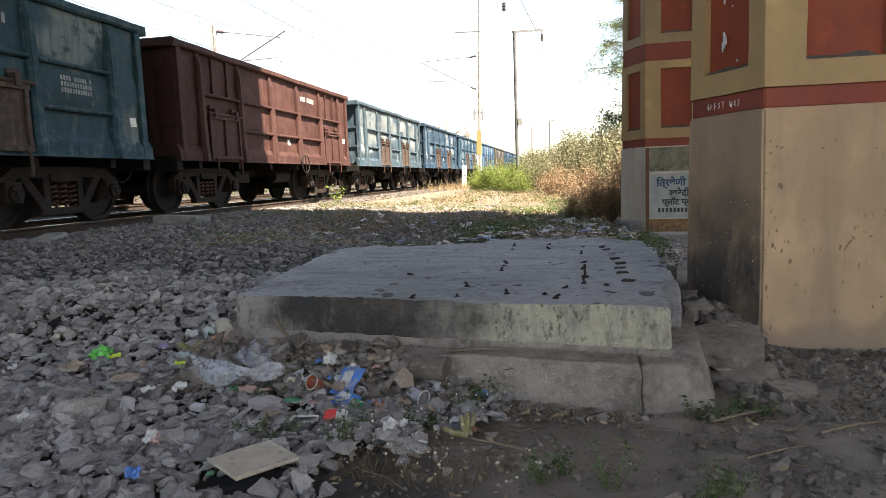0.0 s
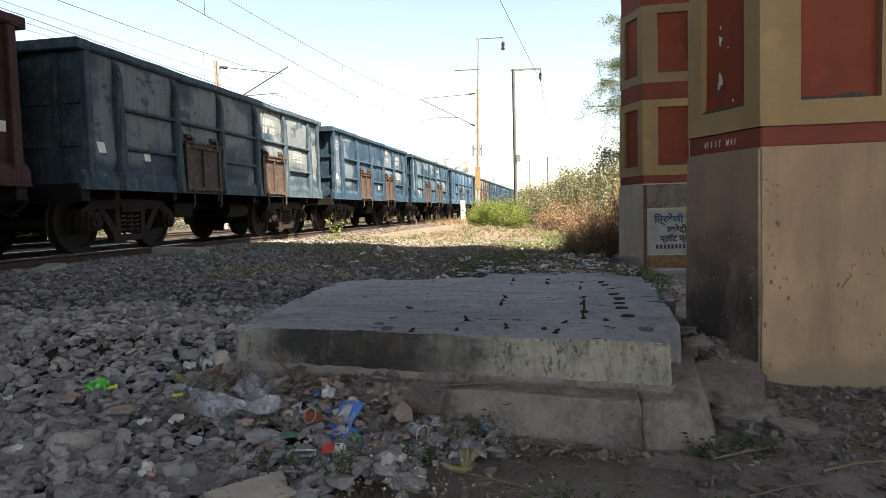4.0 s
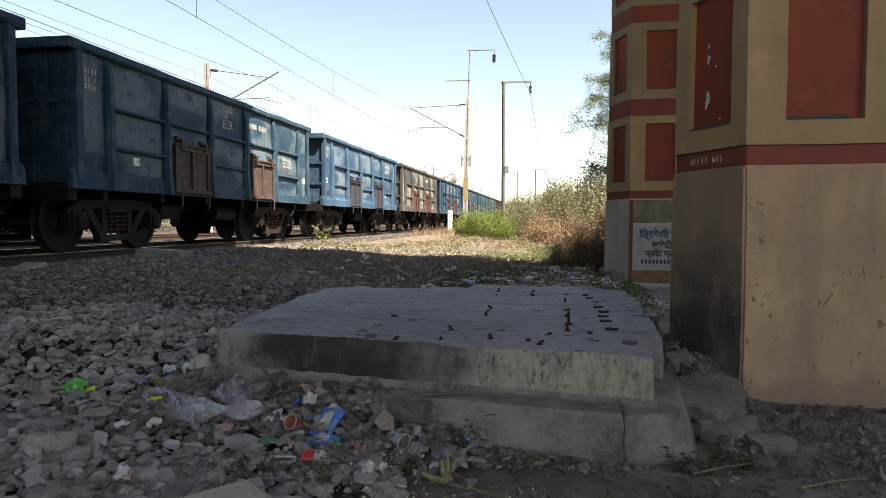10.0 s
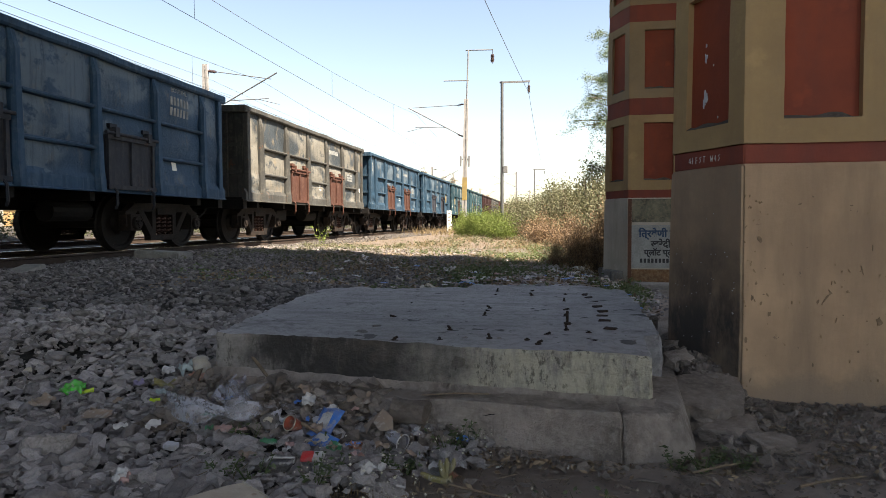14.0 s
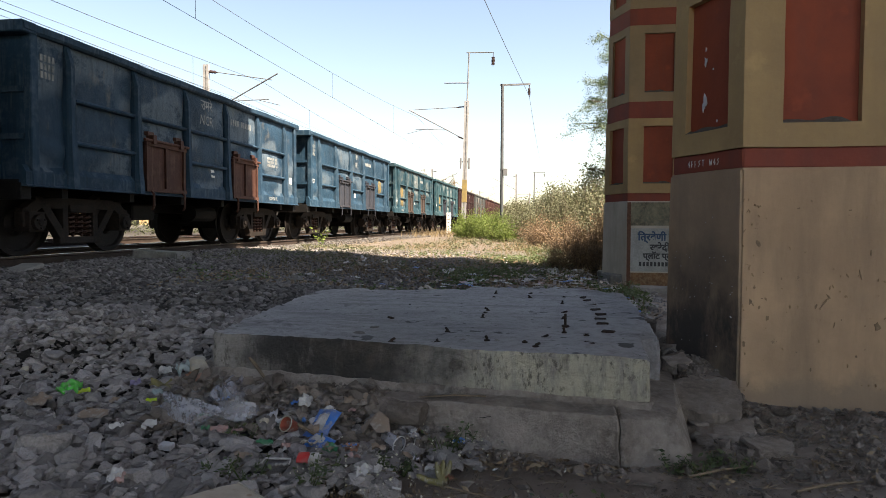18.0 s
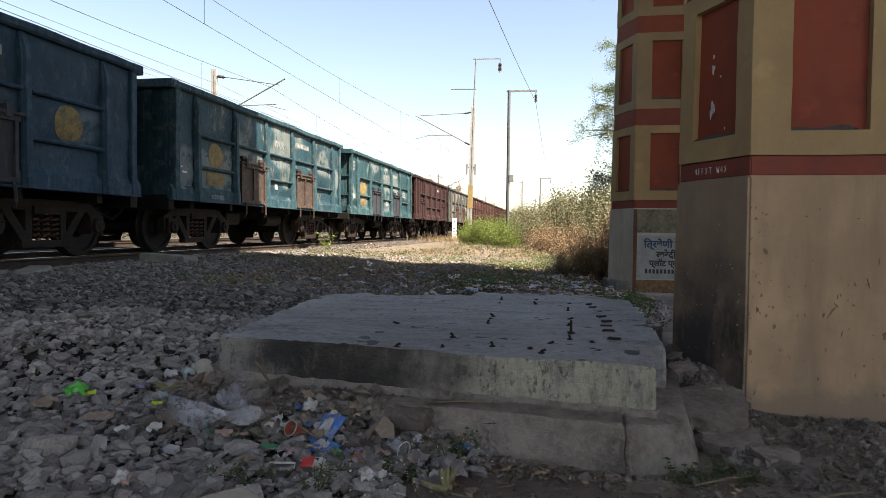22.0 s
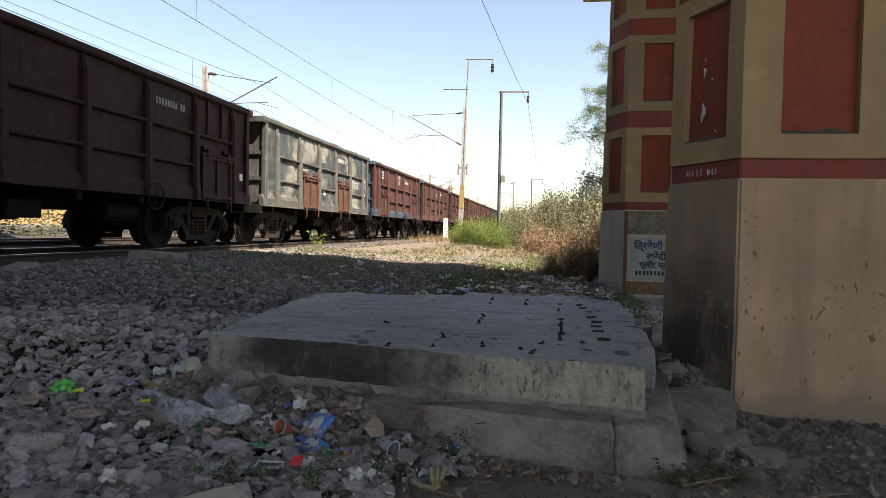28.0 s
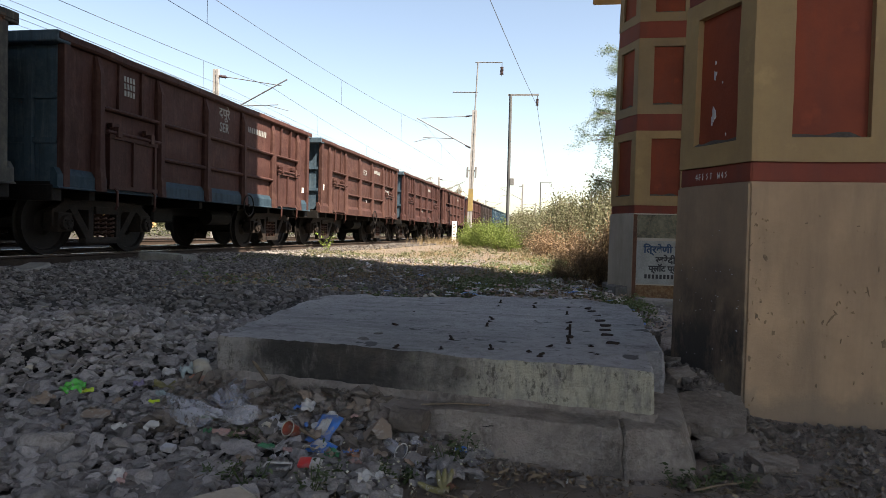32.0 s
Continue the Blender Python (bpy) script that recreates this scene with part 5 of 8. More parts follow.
def split(shapes, seed, rough=0.10):
    """Each facet cut in four and its new corners knocked about, for a broken, gritty surface."""
    r = np.random.default_rng(seed)
    out = []
    for v, f in shapes:
        vs, fs, mids = [list(p) for p in v], [], {}

        def mid(a, b):
            k = (min(a, b), max(a, b))
            if k not in mids:
                p = (np.array(vs[a]) + np.array(vs[b])) / 2 * r.uniform(0.97, 1.02) + r.normal(0, rough * 0.28, 3)
                mids[k] = len(vs)
                vs.append(list(p))
            return mids[k]
        for a, b, c in f.tolist():
            ab, bc, ca = mid(a, b), mid(b, c), mid(c, a)
            fs += [(a, ab, ca), (b, bc, ab), (c, ca, bc), (ab, bc, ca)]
        out.append((np.array(vs), np.array(fs)))
    return out


def turns(n, r, flat=0.5):
    """Random rotation matrices, lying mostly flat."""
    a, b, c = r.uniform(0, 2 * np.pi, n), r.normal(0, flat, n), r.normal(0, flat, n)
    ca, sa, cb, sb, cc, sc = np.cos(a), np.sin(a), np.cos(b), np.sin(b), np.cos(c), np.sin(c)
    M = np.zeros((n, 3, 3))
    M[:, 0] = np.stack([ca * cb, ca * sb * sc - sa * cc, ca * sb * cc + sa * sc], -1)
    M[:, 1] = np.stack([sa * cb, sa * sb * sc + ca * cc, sa * sb * cc - ca * sc], -1)
    M[:, 2] = np.stack([-sb, cb * sc, cb * cc], -1)
    return M


def heap(name, shapes, pos, size, r, mat, label, category, flat=0.5):
    V, F, off = [], [], 0
    M = turns(len(pos), r, flat)
    which = r.integers(0, len(shapes), len(pos))
    for k, (sv, sf) in enumerate(shapes):
        sel = np.nonzero(which == k)[0]
        if not len(sel):
            continue
        w = np.einsum("nij,vj->nvi", M[sel], sv) * size[sel, None, None] + pos[sel, None, :]
        nv = len(sv)
        V.append(w.reshape(-1, 3))
        F.append((sf[None] + (np.arange(len(sel)) * nv)[:, None, None] + off).reshape(-1, 3))
        off += nv * len(sel)
    me = raw_mesh(name, np.concatenate(V), np.concatenate(F).tolist())
    ob = part(name, me, mat)
    return tagged(ob, label, category, kind="stuff")


def inside(poly, x, y):
    c = np.zeros(len(x), bool)
    n = len(poly)
    for i in range(n):
        (x0, y0), (x1, y1) = poly[i], poly[(i + 1) % n]
        hit = ((y0 > y) != (y1 > y)) & (x < (x1 - x0) * (y - y0) / (y1 - y0 + 1e-9) + x0)
        c ^= hit
    return c


SLAB_AREA = [(-1.86, 3.2), (-0.5, 3.15), (0.45, 2.85), (0.72, 2.95), (0.75, 6.45), (-0.75, 6.45), (-2.08, 5.9)]
TILE_AREA = [(-1.27, 2.04), (-1.15, 2.25), (-0.95, 2.12), (-1.08, 1.93)]
PIERS = [(1.052, 3.909), (1.04, 9.45)]


def clear(x, y):
    ok = ~inside(SLAB_AREA, x, y) & ~inside(TILE_AREA, x, y)
    for px, py in PIERS:
        ok &= ~inside([(px + a, py + b) for a, b in hexa(0.02)], x, y)
    return ok


def scatter(n, x0, x1, y0, y1, r, keep=None):
    x, y = r.uniform(x0, x1, n), r.uniform(y0, y1, n)
    ok = clear(x, y)
    if keep is not None:
        ok &= r.uniform(0, 1, n) < keep(x, y)
    return x[ok], y[ok]


def rubble_line(x, y):
    """1 on the rubble side, 0 on the trodden earth in front of the footing."""
    edge = -0.45 - 0.35 * (3.0 - y) + 0.18 * np.sin(5 * y)
    return np.clip((edge - x) / 0.35 + 0.5, 0.0, 1.0)


r1 = np.random.default_rng(21)
SHAPES_N = split(SHAPES_A, 4, 0.32)
x, y = scatter(18500, -5.2, 0.2, 1.1, 4.8, r1, rubble_line)
size = np.clip(r1.lognormal(math.log(0.026), 0.5, len(x)), 0.009, 0.075)
z = ground_z(x, y) + size * 0.25 + r1.uniform(0, 0.04, len(x))
heap("rubble", SHAPES_N, np.stack([x, y, z], -1), size, r1, STONE, "loose grey broken stones and concrete rubble", "rubble", 0.3)
x, y = scatter(34000, -7.6, -1.6, 4.4, 15.5, r1)
size = np.clip(r1.lognormal(math.log(0.022), 0.45, len(x)), 0.012, 0.065)
z = ground_z(x, y) + size * 0.15 + r1.uniform(0, 0.015, len(x))
heap("gravel", SHAPES_A, np.stack([x, y, z], -1), size, r1, GRAVEL, "grey stone gravel between the foundation and the track", "gravel", 0.3)
x, y = scatter(26000, -12.2, -5.9, 3.0, 34.0, r1)
size = np.clip(r1.lognormal(math.log(0.034), 0.25, len(x)), 0.02, 0.06)
z = np.maximum(ground_z(x, y), RAIL_Z - 0.19 - 0.14 * sstep(-7.0, -6.0, x)) - 0.005 + r1.uniform(0, 0.02, len(x))
heap("ballast", SHAPES_B, np.stack([x, y, z], -1), size, r1, BALLAST, "grey crushed stone ballast along the track", "ballast")
x, y = scatter(6000, -12.0, -5.6, 34.0, 75.0, r1)
size = r1.uniform(0.03, 0.06, len(x))
z = np.maximum(ground_z(x, y), RAIL_Z - 0.19 - 0.14 * sstep(-7.0, -6.0, x))
heap("ballast", SHAPES_B, np.stack([x, y, z], -1), size, r1, BALLAST, "sunlit crushed stone ballast farther along the track", "ballast")
x, y = scatter(9000, -0.9, 3.2, 1.2, 4.2, r1)
size = np.clip(r1.lognormal(math.log(0.0065), 0.65, len(x)), 0.002, 0.032)
z = ground_z(x, y) + size * 0.2
heap("pebbles", SHAPES_B, np.stack([x, y, z], -1), size, r1, DARKSTONE, "small stones and crumbs on trodden earth", "pebbles")
x, y = scatter(5200, 0.35, 3.0, 1.9, 3.9, r1, lambda a, b: np.clip(0.35 + 0.8 * np.sin(3.1 * a + b) * np.sin(2.7 * b - a), 0.05, 1))
size = np.clip(r1.lognormal(math.log(0.011), 0.6, len(x)), 0.004, 0.045)
heap("clods", SHAPES_N, np.stack([x, y, ground_z(x, y) + size * 0.1], -1), size, r1, DARKSTONE, "brown clods of earth on the trodden ground", "clods", 0.6)
x, y = scatter(1500, 0.6, 2.6, 2.7, 3.95, r1, lambda a, b: np.clip((b - 2.9) / 0.9, 0, 1))
size = np.clip(r1.lognormal(math.log(0.010), 0.55, len(x)), 0.004, 0.035)
z = ground_z(x, y) + size * 0.25
heap("broken_stones", SHAPES_A, np.stack([x, y, z], -1), size, r1, DARKSTONE, "broken stones heaped along the foot of the pier", "rubble")
x, y = scatter(2200, -1.0, 1.3, 6.5, 13.5, r1)
size = np.clip(r1.lognormal(math.log(0.024), 0.5, len(x)), 0.01, 0.08)
z = ground_z(x, y) + size * 0.2
heap("broken_stones", SHAPES_A, np.stack([x, y, z], -1), size, r1, STONE, "stones strewn among weeds behind the foundation", "rubble")
# the earth heap beside the pier
x, y = scatter(2200, 0.62, 1.05, 2.95, 4.6, r1)
size = np.clip(r1.lognormal(math.log(0.014), 0.6, len(x)), 0.006, 0.06)
z = ground_z(x, y) + 0.05 * sstep(3.0, 4.0, y) * r1.uniform(0, 1, len(x))
heap("broken_stones", SHAPES_A, np.stack([x, y, z], -1), size, r1, DARKSTONE, "broken stones between the foundation and the pier", "rubble")


# debris that buries one end of the footing
x, y = r1.uniform(-1.95, -0.45, 900), r1.uniform(2.8, 3.24, 900)
size = np.clip(r1.lognormal(math.log(0.016), 0.6, len(x)), 0.005, 0.06)
z = np.maximum(ground_z(x, y), 0.06 + 0.16 * sstep(2.8, 3.2, y) * sstep(-0.4, -0.9, x)) + size * 0.15
heap("broken_stones", SHAPES_A, np.stack([x, y, z], -1), size, r1, DARKSTONE, "earthy crumbs and stones piled against the footing", "rubble")


x = r1.uniform(-0.75, 1.0, 900)
y = np.where(x < 0.31, 2.84 - 0.2 * (x - 0.31), 2.84 + 0.32 * (x - 0.31)) - np.abs(r1.normal(0, 0.05, 900))
size = np.clip(r1.lognormal(math.log(0.008), 0.6, len(x)), 0.003, 0.03)
heap("crumbs", SHAPES_A, np.stack([x, y, ground_z(x, y) + size * 0.3], -1), size, r1, DARKSTONE, "crumbs of earth and concrete along the footing", "rubble")


# flat crusts of dried earth before the pier, and bits of twig and straw
FLAT = [(v * np.array([1.3, 1.0, 0.32]), f) for v, f in stone_shapes(10, 10, 14)]
x, y = scatter(1700, 0.3, 2.6, 1.9, 3.95, r1, lambda a, b: np.clip(0.3 + 0.9 * np.sin(4.1 * a + 2 * b) * np.sin(3.3 * b - a), 0.05, 1))
size = np.clip(r1.lognormal(math.log(0.016), 0.55, len(x)), 0.006, 0.05)
heap("earth_crusts", FLAT, np.stack([x, y, ground_z(x, y) + size * 0.1], -1), size, r1, DARKSTONE, "flat crusts of dried earth before the pier", "earth crusts", 0.12)
bm = bmesh.new()
for i in range(420):
    rr = random.Random(4000 + i)
    zone = i % 3
    x, y = (rr.uniform(0.45, 2.4), rr.uniform(2.2, 3.8)) if zone == 0 else (rr.uniform(-1.6, 0.5), rr.uniform(2.3, 3.05)) if zone == 1 else (rr.uniform(0.6, 1.3), rr.uniform(2.7, 3.6))
    if not clear(np.array([x]), np.array([y]))[0]:
        continue
    a, l = rr.uniform(0, 6.28), rr.uniform(0.02, 0.09)
    z = float(ground_z(x, y)) + (0.045 if x < -0.5 else 0.010)
    tube(bm, (x, y, z), (x + math.cos(a) * l, y + math.sin(a) * l, z + rr.uniform(-0.006, 0.012)), 0.0022, 0.0014, 4, False)
TWIG_DRY = surface("dry_twig", (0.22, 0.17, 0.12), (0.10, 0.075, 0.055), (0.34, 0.28, 0.20), 5, 40, 0.9)
tagged(part("twig_litter", bm, TWIG_DRY), "bits of dry twig and straw on the trodden earth", "twigs", kind="stuff")


# single larger lumps
def chunk_mesh(seed, sub=2):
    r = random.Random(seed)
    bm = bmesh.new()
    for i in range(14):
        v = Vector((r.gauss(0, 1), r.gauss(0, 1), r.gauss(0, 1))).normalized()
        bm.verts.new((v.x * r.uniform(0.9, 1.2), v.y * r.uniform(0.8, 1.0), v.z * r.uniform(0.55, 0.8)))
    res = bmesh.ops.convex_hull(bm, input=bm.verts)
    bmesh.ops.delete(bm, geom=[g for g in res["geom_interior"] if isinstance(g, bmesh.types.BMVert)], context="VERTS")
    bmesh.ops.bevel(bm, geom=list(bm.edges), offset=0.06, segments=1, affect="EDGES")
    bmesh.ops.triangulate(bm, faces=bm.faces)
    bmesh.ops.subdivide_edges(bm, edges=bm.edges, cuts=1, use_grid_fill=True)
    roughen(bm, 0.06, 3, seed)
    roughen(bm, 0.05, 7, seed)
    return meshed(bm, "rubble_stone", ROCK)


CHUNKS = [chunk_mesh(60 + i) for i in range(9)]


def lump(x, y, size, squash=1.0, up=0.0, name="rubble_stone", label="broken grey stone lying in the rubble", seed=0):
    r = random.Random(seed + int(x * 131 + y * 977))
    ob = part(name, CHUNKS[r.randrange(9)], ROCK)
    ob.matrix_basis = pose(x, y, float(ground_z(x, y)) + up + size * 0.25 * squash, r.uniform(-15, 15), r.uniform(-15, 15), r.uniform(0, 360))
    ob.scale = (size, size, size * squash)
    return tagged(ob, label, "stone", "larger stones")


lump(-2.19, 2.54, 0.12, 1.0, 0.02, seed=3, label="large angular grey stone lying in the rubble")
lump(-2.62, 2.95, 0.085)
lump(-1.75, 2.15, 0.10, 0.6)
lump(-1.10, 2.78, 0.085)
lump(-0.80, 2.78, 0.085, 0.9)
lump(-0.95, 2.62, 0.06)
lump(-0.62, 2.40, 0.09, 0.5)
lump(-0.48, 2.62, 0.05)
lump(-0.36, 2.98, 0.065, 0.9, label="smooth rounded grey stone beside the footing")
lump(-1.30, 2.60, 0.075)
lump(-1.42, 2.42, 0.07)
lump(-1.62, 2.72, 0.07)
lump(-2.02, 3.48, 0.10, 0.7)
lump(-1.72, 3.28, 0.12, 0.8, 0.06, label="broken concrete lump against the slab corner")
lump(-1.45, 3.12, 0.10, 0.8, 0.05)
lump(-0.63, 2.30, 0.04)
lump(-0.78, 2.52, 0.05, 0.8)
for i in range(60):
    rr = random.Random(900 + i)
    lx, ly = rr.uniform(-3.6, -0.7), rr.uniform(1.4, 3.6)
    if clear(np.array([lx]), np.array([ly]))[0] and lx < -0.75 - 0.35 * (3 - ly):
        lump(lx, ly, rr.uniform(0.035, 0.062), rr.uniform(0.7, 1.0), 0.012, seed=i)
for i in range(20):
    rr = random.Random(1300 + i)
    lx, ly = rr.uniform(-3.3, -1.35), rr.uniform(1.55, 3.0)
    if clear(np.array([lx]), np.array([ly]))[0]:
        lump(lx, ly, rr.uniform(0.06, 0.095), rr.uniform(0.6, 0.85), 0.01, label="larger broken stone lying in the rubble", seed=i)
# slabs of broken concrete and earth between the foundation and the pier
for lx, ly, s, q, u in ((0.64, 3.36, 0.09, 0.6, 0.02), (0.76, 3.28, 0.09, 0.5, 0.0), (0.93, 3.32, 0.10, 0.45, 0.0), (0.88, 4.05, 0.12, 0.6, 0.0),
                        (0.74, 4.25, 0.10, 0.7, 0.0), (0.78, 4.7, 0.12, 0.7, 0.0), (0.70, 5.1, 0.16, 0.7, 0.03), (0.95, 3.12, 0.08, 0.6, 0.0), (0.80, 3.05, 0.06, 0.6, 0.0),
                        (0.55, 2.72, 0.05, 0.6, 0.0), (0.66, 2.62, 0.045, 0.6, 0.0), (0.50, 2.60, 0.04, 0.6, 0.0), (0.78, 2.52, 0.05, 0.5, 0.0), (1.1, 3.6, 0.07, 0.6, 0.0),
                        (1.25, 3.72, 0.08, 0.5, 0.0), (1.42, 3.78, 0.07, 0.5, 0.0), (1.6, 3.74, 0.08, 0.5, 0.0), (1.75, 3.7, 0.07, 0.5, 0.0), (1.12, 3.3, 0.06, 0.5, 0.0)):
    o = lump(lx, ly, s, q, u, label="broken lump of old concrete beside the pier")
    o.material_slots[0].link = "OBJECT"
    o.material_slots[0].material = EARTH_ROCK

def plate(poly, thick, seed, x, y, z, rx, ry, rz, label):
    """A broken plate of concrete: jagged rim, crumbled lower edge, gritty top."""
    r = random.Random(seed)
    rim = []
    n = len(poly)
    for i in range(n):
        a, b = Vector(poly[i]), Vector(poly[(i + 1) % n])
        steps = max(2, int((b - a).length / 0.035))
        for k in range(steps):
            p = a.lerp(b, k / steps)
            rim.append((p.x + r.uniform(-0.010, 0.010), p.y + r.uniform(-0.010, 0.010)))
    bm = bmesh.new()
    prism(bm, rim, -thick, 0)
    for v in bm.verts:
        if v.co.z < -thick * 0.5:
            v.co += Vector((r.uniform(-0.02, 0.02), r.uniform(-0.025, 0.012), r.uniform(-0.012, 0.02)))
    bmesh.ops.triangulate(bm, faces=bm.faces)
    bmesh.ops.subdivide_edges(bm, edges=[e for e in bm.edges if e.calc_length() > 0.06], cuts=2)
    bmesh.ops.triangulate(bm, faces=bm.faces)
    roughen(bm, 0.008, 6, seed)
    roughen(bm, 0.006, 26, seed + 2)
    ob = part("broken_slab", bm, EARTH_ROCK)
    ob.matrix_basis = pose(x, y, z, rx, ry, rz)
    return tagged(ob, label, "concrete slab", "broken slabs by the pier")


plate([(-0.17, -0.16), (0.0, -0.20), (0.17, -0.15), (0.18, 0.05), (0.15, 0.22), (-0.02, 0.26), (-0.16, 0.14)], 0.08, 3, 0.80, 3.60, 0.155, 13, 2, -14, "broken flat slab of concrete tilted against the pier")
plate([(-0.15, -0.07), (0.04, -0.10), (0.16, -0.05), (0.13, 0.09), (-0.10, 0.10)], 0.05, 5, 0.83, 3.38, 0.06, 8, -6, -8, "broken plate of concrete under a tilted slab")
plate([(-0.12, -0.06), (0.05, -0.08), (0.12, 0.02), (0.02, 0.09), (-0.11, 0.06)], 0.035, 7, 1.02, 3.20, 0.045, 6, 5, 20, "thin broken plate of concrete on the ground")
plate([(-0.09, -0.05), (0.06, -0.06), (0.09, 0.04), (-0.05, 0.07)], 0.05, 9, 0.74, 4.02, 0.26, 10, -12, 35, "broken concrete piece between slab and pier")
plate([(-0.12, -0.08), (0.08, -0.08), (0.12, 0.06), (-0.08, 0.10)], 0.07, 11, 0.84, 4.45, 0.27, -6, 9, 60, "broken concrete piece between slab and pier")

# ---- loose concrete pieces by the track
bm = bmesh.new()
box(bm, -0.46, 0.46, -0.22, 0.22, -0.12, 0.16)
bevelled(bm, 0.02, 2)
ob = part("concrete_block", roughen(bm, 0.012, 4), CONCRETE)
ob.matrix_basis = pose(-6.85, 10.75, float(ground_z(-6.85, 10.75)), 0, 2, -6)
tagged(ob, "weathered concrete block lying on the gravel", "concrete block")
bm = bmesh.new()
prism(bm, [(-1.3, -0.14), (1.3, -0.14), (1.3, 0.14), (-1.3, 0.14)], -0.14, 0.06)
bevelled(bm, 0.02, 1)
ob = part("old_sleeper", bm, SLEEPER)
ob.matrix_basis = pose(-6.45, 6.85, 0.36, 0, 3, -63)
tagged(ob, "discarded concrete sleeper half sunk in gravel", "railway sleeper")


# ================================================================ plants
def leaf_cloud(name, centers, size, r, mat, spread=1.0, up=0.3, aspect=0.45):
    """Small pointed leaves, each a bent diamond of two triangles."""
    n = len(centers)
    a = r.normal(size=(n, 3))
    a[:, 2] = np.abs(a[:, 2]) * up + a[:, 2] * (1 - up) * 0.5
    a /= np.linalg.norm(a, axis=1, keepdims=True)
    b = np.cross(a, r.normal(size=(n, 3)))
    b /= np.linalg.norm(b, axis=1, keepdims=True) + 1e-9
    L = size * r.uniform(0.6, 1.3, (n, 1))
    c = np.asarray(centers)
    v = np.stack([c - a * L * 0.5, c + b * L * aspect * 0.5, c + a * L * 0.5, c - b * L * aspect * 0.5], 1)
    idx = np.arange(n)[:, None] * 4
    faces = np.concatenate([idx + np.array([0, 1, 2]), idx + np.array([0, 2, 3])], 0)
    me = raw_mesh(name, v.reshape(-1, 3), faces.tolist())
    if mat:
        me.materials.append(mat)
    return me


GREEN = leaf_mat("weed_leaf", (0.045, 0.080, 0.018), (0.10, 0.145, 0.038))
LIME = leaf_mat("fresh_leaf", (0.088, 0.142, 0.022), (0.175, 0.225, 0.05), through=0.35)
OLIVE = leaf_mat("dusty_leaf", (0.07, 0.078, 0.037), (0.148, 0.145, 0.078))
BROWN = leaf_mat("dry_leaf", (0.12, 0.075, 0.042), (0.25, 0.168, 0.094))
STRAW = leaf_mat("dry_grass", (0.125, 0.088, 0.042), (0.23, 0.172, 0.094), 0.8, 0.2)
ACACIA = leaf_mat("acacia_leaf", (0.085, 0.125, 0.055), (0.17, 0.22, 0.11), through=0.4)
DULL = leaf_mat("dull_weed_leaf", (0.045, 0.068, 0.026), (0.095, 0.125, 0.052))
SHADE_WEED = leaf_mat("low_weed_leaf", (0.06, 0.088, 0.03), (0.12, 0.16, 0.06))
TWIG = surface("twig_bark", (0.12, 0.09, 0.065), (0.07, 0.052, 0.04), None, 8, 60, 0.9)


def weeds(name, n, x0, x1, y0, y1, h, leaf, count, seed, mat, label, keep=None):
    """A patch of small plants: leaves on short stems."""
    r = np.random.default_rng(seed)
    x, y = scatter(n, x0, x1, y0, y1, r, keep)
    m = len(x)
    hh = h * r.uniform(0.35, 1.2, m)
    k = r.integers(0, m, m * count)
    t = r.uniform(0.1, 1, len(k))
    c = np.stack([x[k] + r.normal(0, 1, len(k)) * hh[k] * 0.35, y[k] + r.normal(0, 1, len(k)) * hh[k] * 0.35, ground_z(x[k], y[k]) + hh[k] * t], -1)
    ob = part(name, leaf_cloud(name, c, leaf, r, mat), mat)
    return tagged(ob, label, "plants", kind="stuff")


def blades(name, n, x0, x1, y0, y1, h, seed, mat, label, keep=None, w=0.006):
    r = np.random.default_rng(seed)
    x, y = scatter(n, x0, x1, y0, y1, r, keep)
    m = len(x)
    base = np.stack([x, y, ground_z(x, y) - 0.01], -1)
    hh = h * r.uniform(0.3, 1.2, (m, 1))
    lean = r.normal(0, 0.45, (m, 3)) * hh
    lean[:, 2] = hh[:, 0]
    a = r.uniform(0, np.pi, m)
    side = np.stack([np.cos(a), np.sin(a), 0 * a], -1) * w
    v = np.stack([base - side, base + side, base + lean], 1).reshape(-1, 3)
    f = np.arange(3 * m).reshape(-1, 3)
    ob = part(name, raw_mesh(name, v, f.tolist()), mat)
    return tagged(ob, label, "grass", kind="stuff")


weeds("weeds", 4600, -5.0, 1.1, 6.6, 15.5, 0.12, 0.045, 14, 31, SHADE_WEED, "low green weeds growing behind the foundation",
      lambda x, y: np.clip(0.25 + 0.9 * np.sin(1.9 * x + 0.7 * y) * np.sin(1.1 * y - 0.8 * x), 0.08, 1) * (0.12 + 0.88 * sstep(-3.0, -1.1, x)))
weeds("weeds", 420, -6.4, -3.6, 10.5, 17.0, 0.12, 0.045, 12, 32, OLIVE, "dusty weeds at the edge of the ballast")
blades("dry_grass", 16000, -6.0, 2.0, 14.2, 30.0, 0.17, 33, STRAW, "sunlit dry straw-coloured grass beside the track",
       lambda x, y: np.clip(0.4 + 0.8 * np.sin(1.3 * x + 0.9 * y) * np.sin(0.8 * y - 1.1 * x), 0.06, 1) * (0.25 + 0.75 * sstep(-4.5, -2.0, x)))
weeds("weeds", 420, -4.0, 0.5, 15.0, 28.0, 0.14, 0.06, 12, 37, OLIVE, "patches of dusty weeds in the dry grass")
blades("dry_grass", 2600, -4.5, 1.2, 8.5, 15.0, 0.2, 34, STRAW, "thin dry grass stalks among the weeds", None, 0.004)
blades("dry_grass", 12000, -7.0, 6.0, 30.0, 70.0, 0.4, 35, STRAW, "dry grass farther along the railway", None, 0.012)
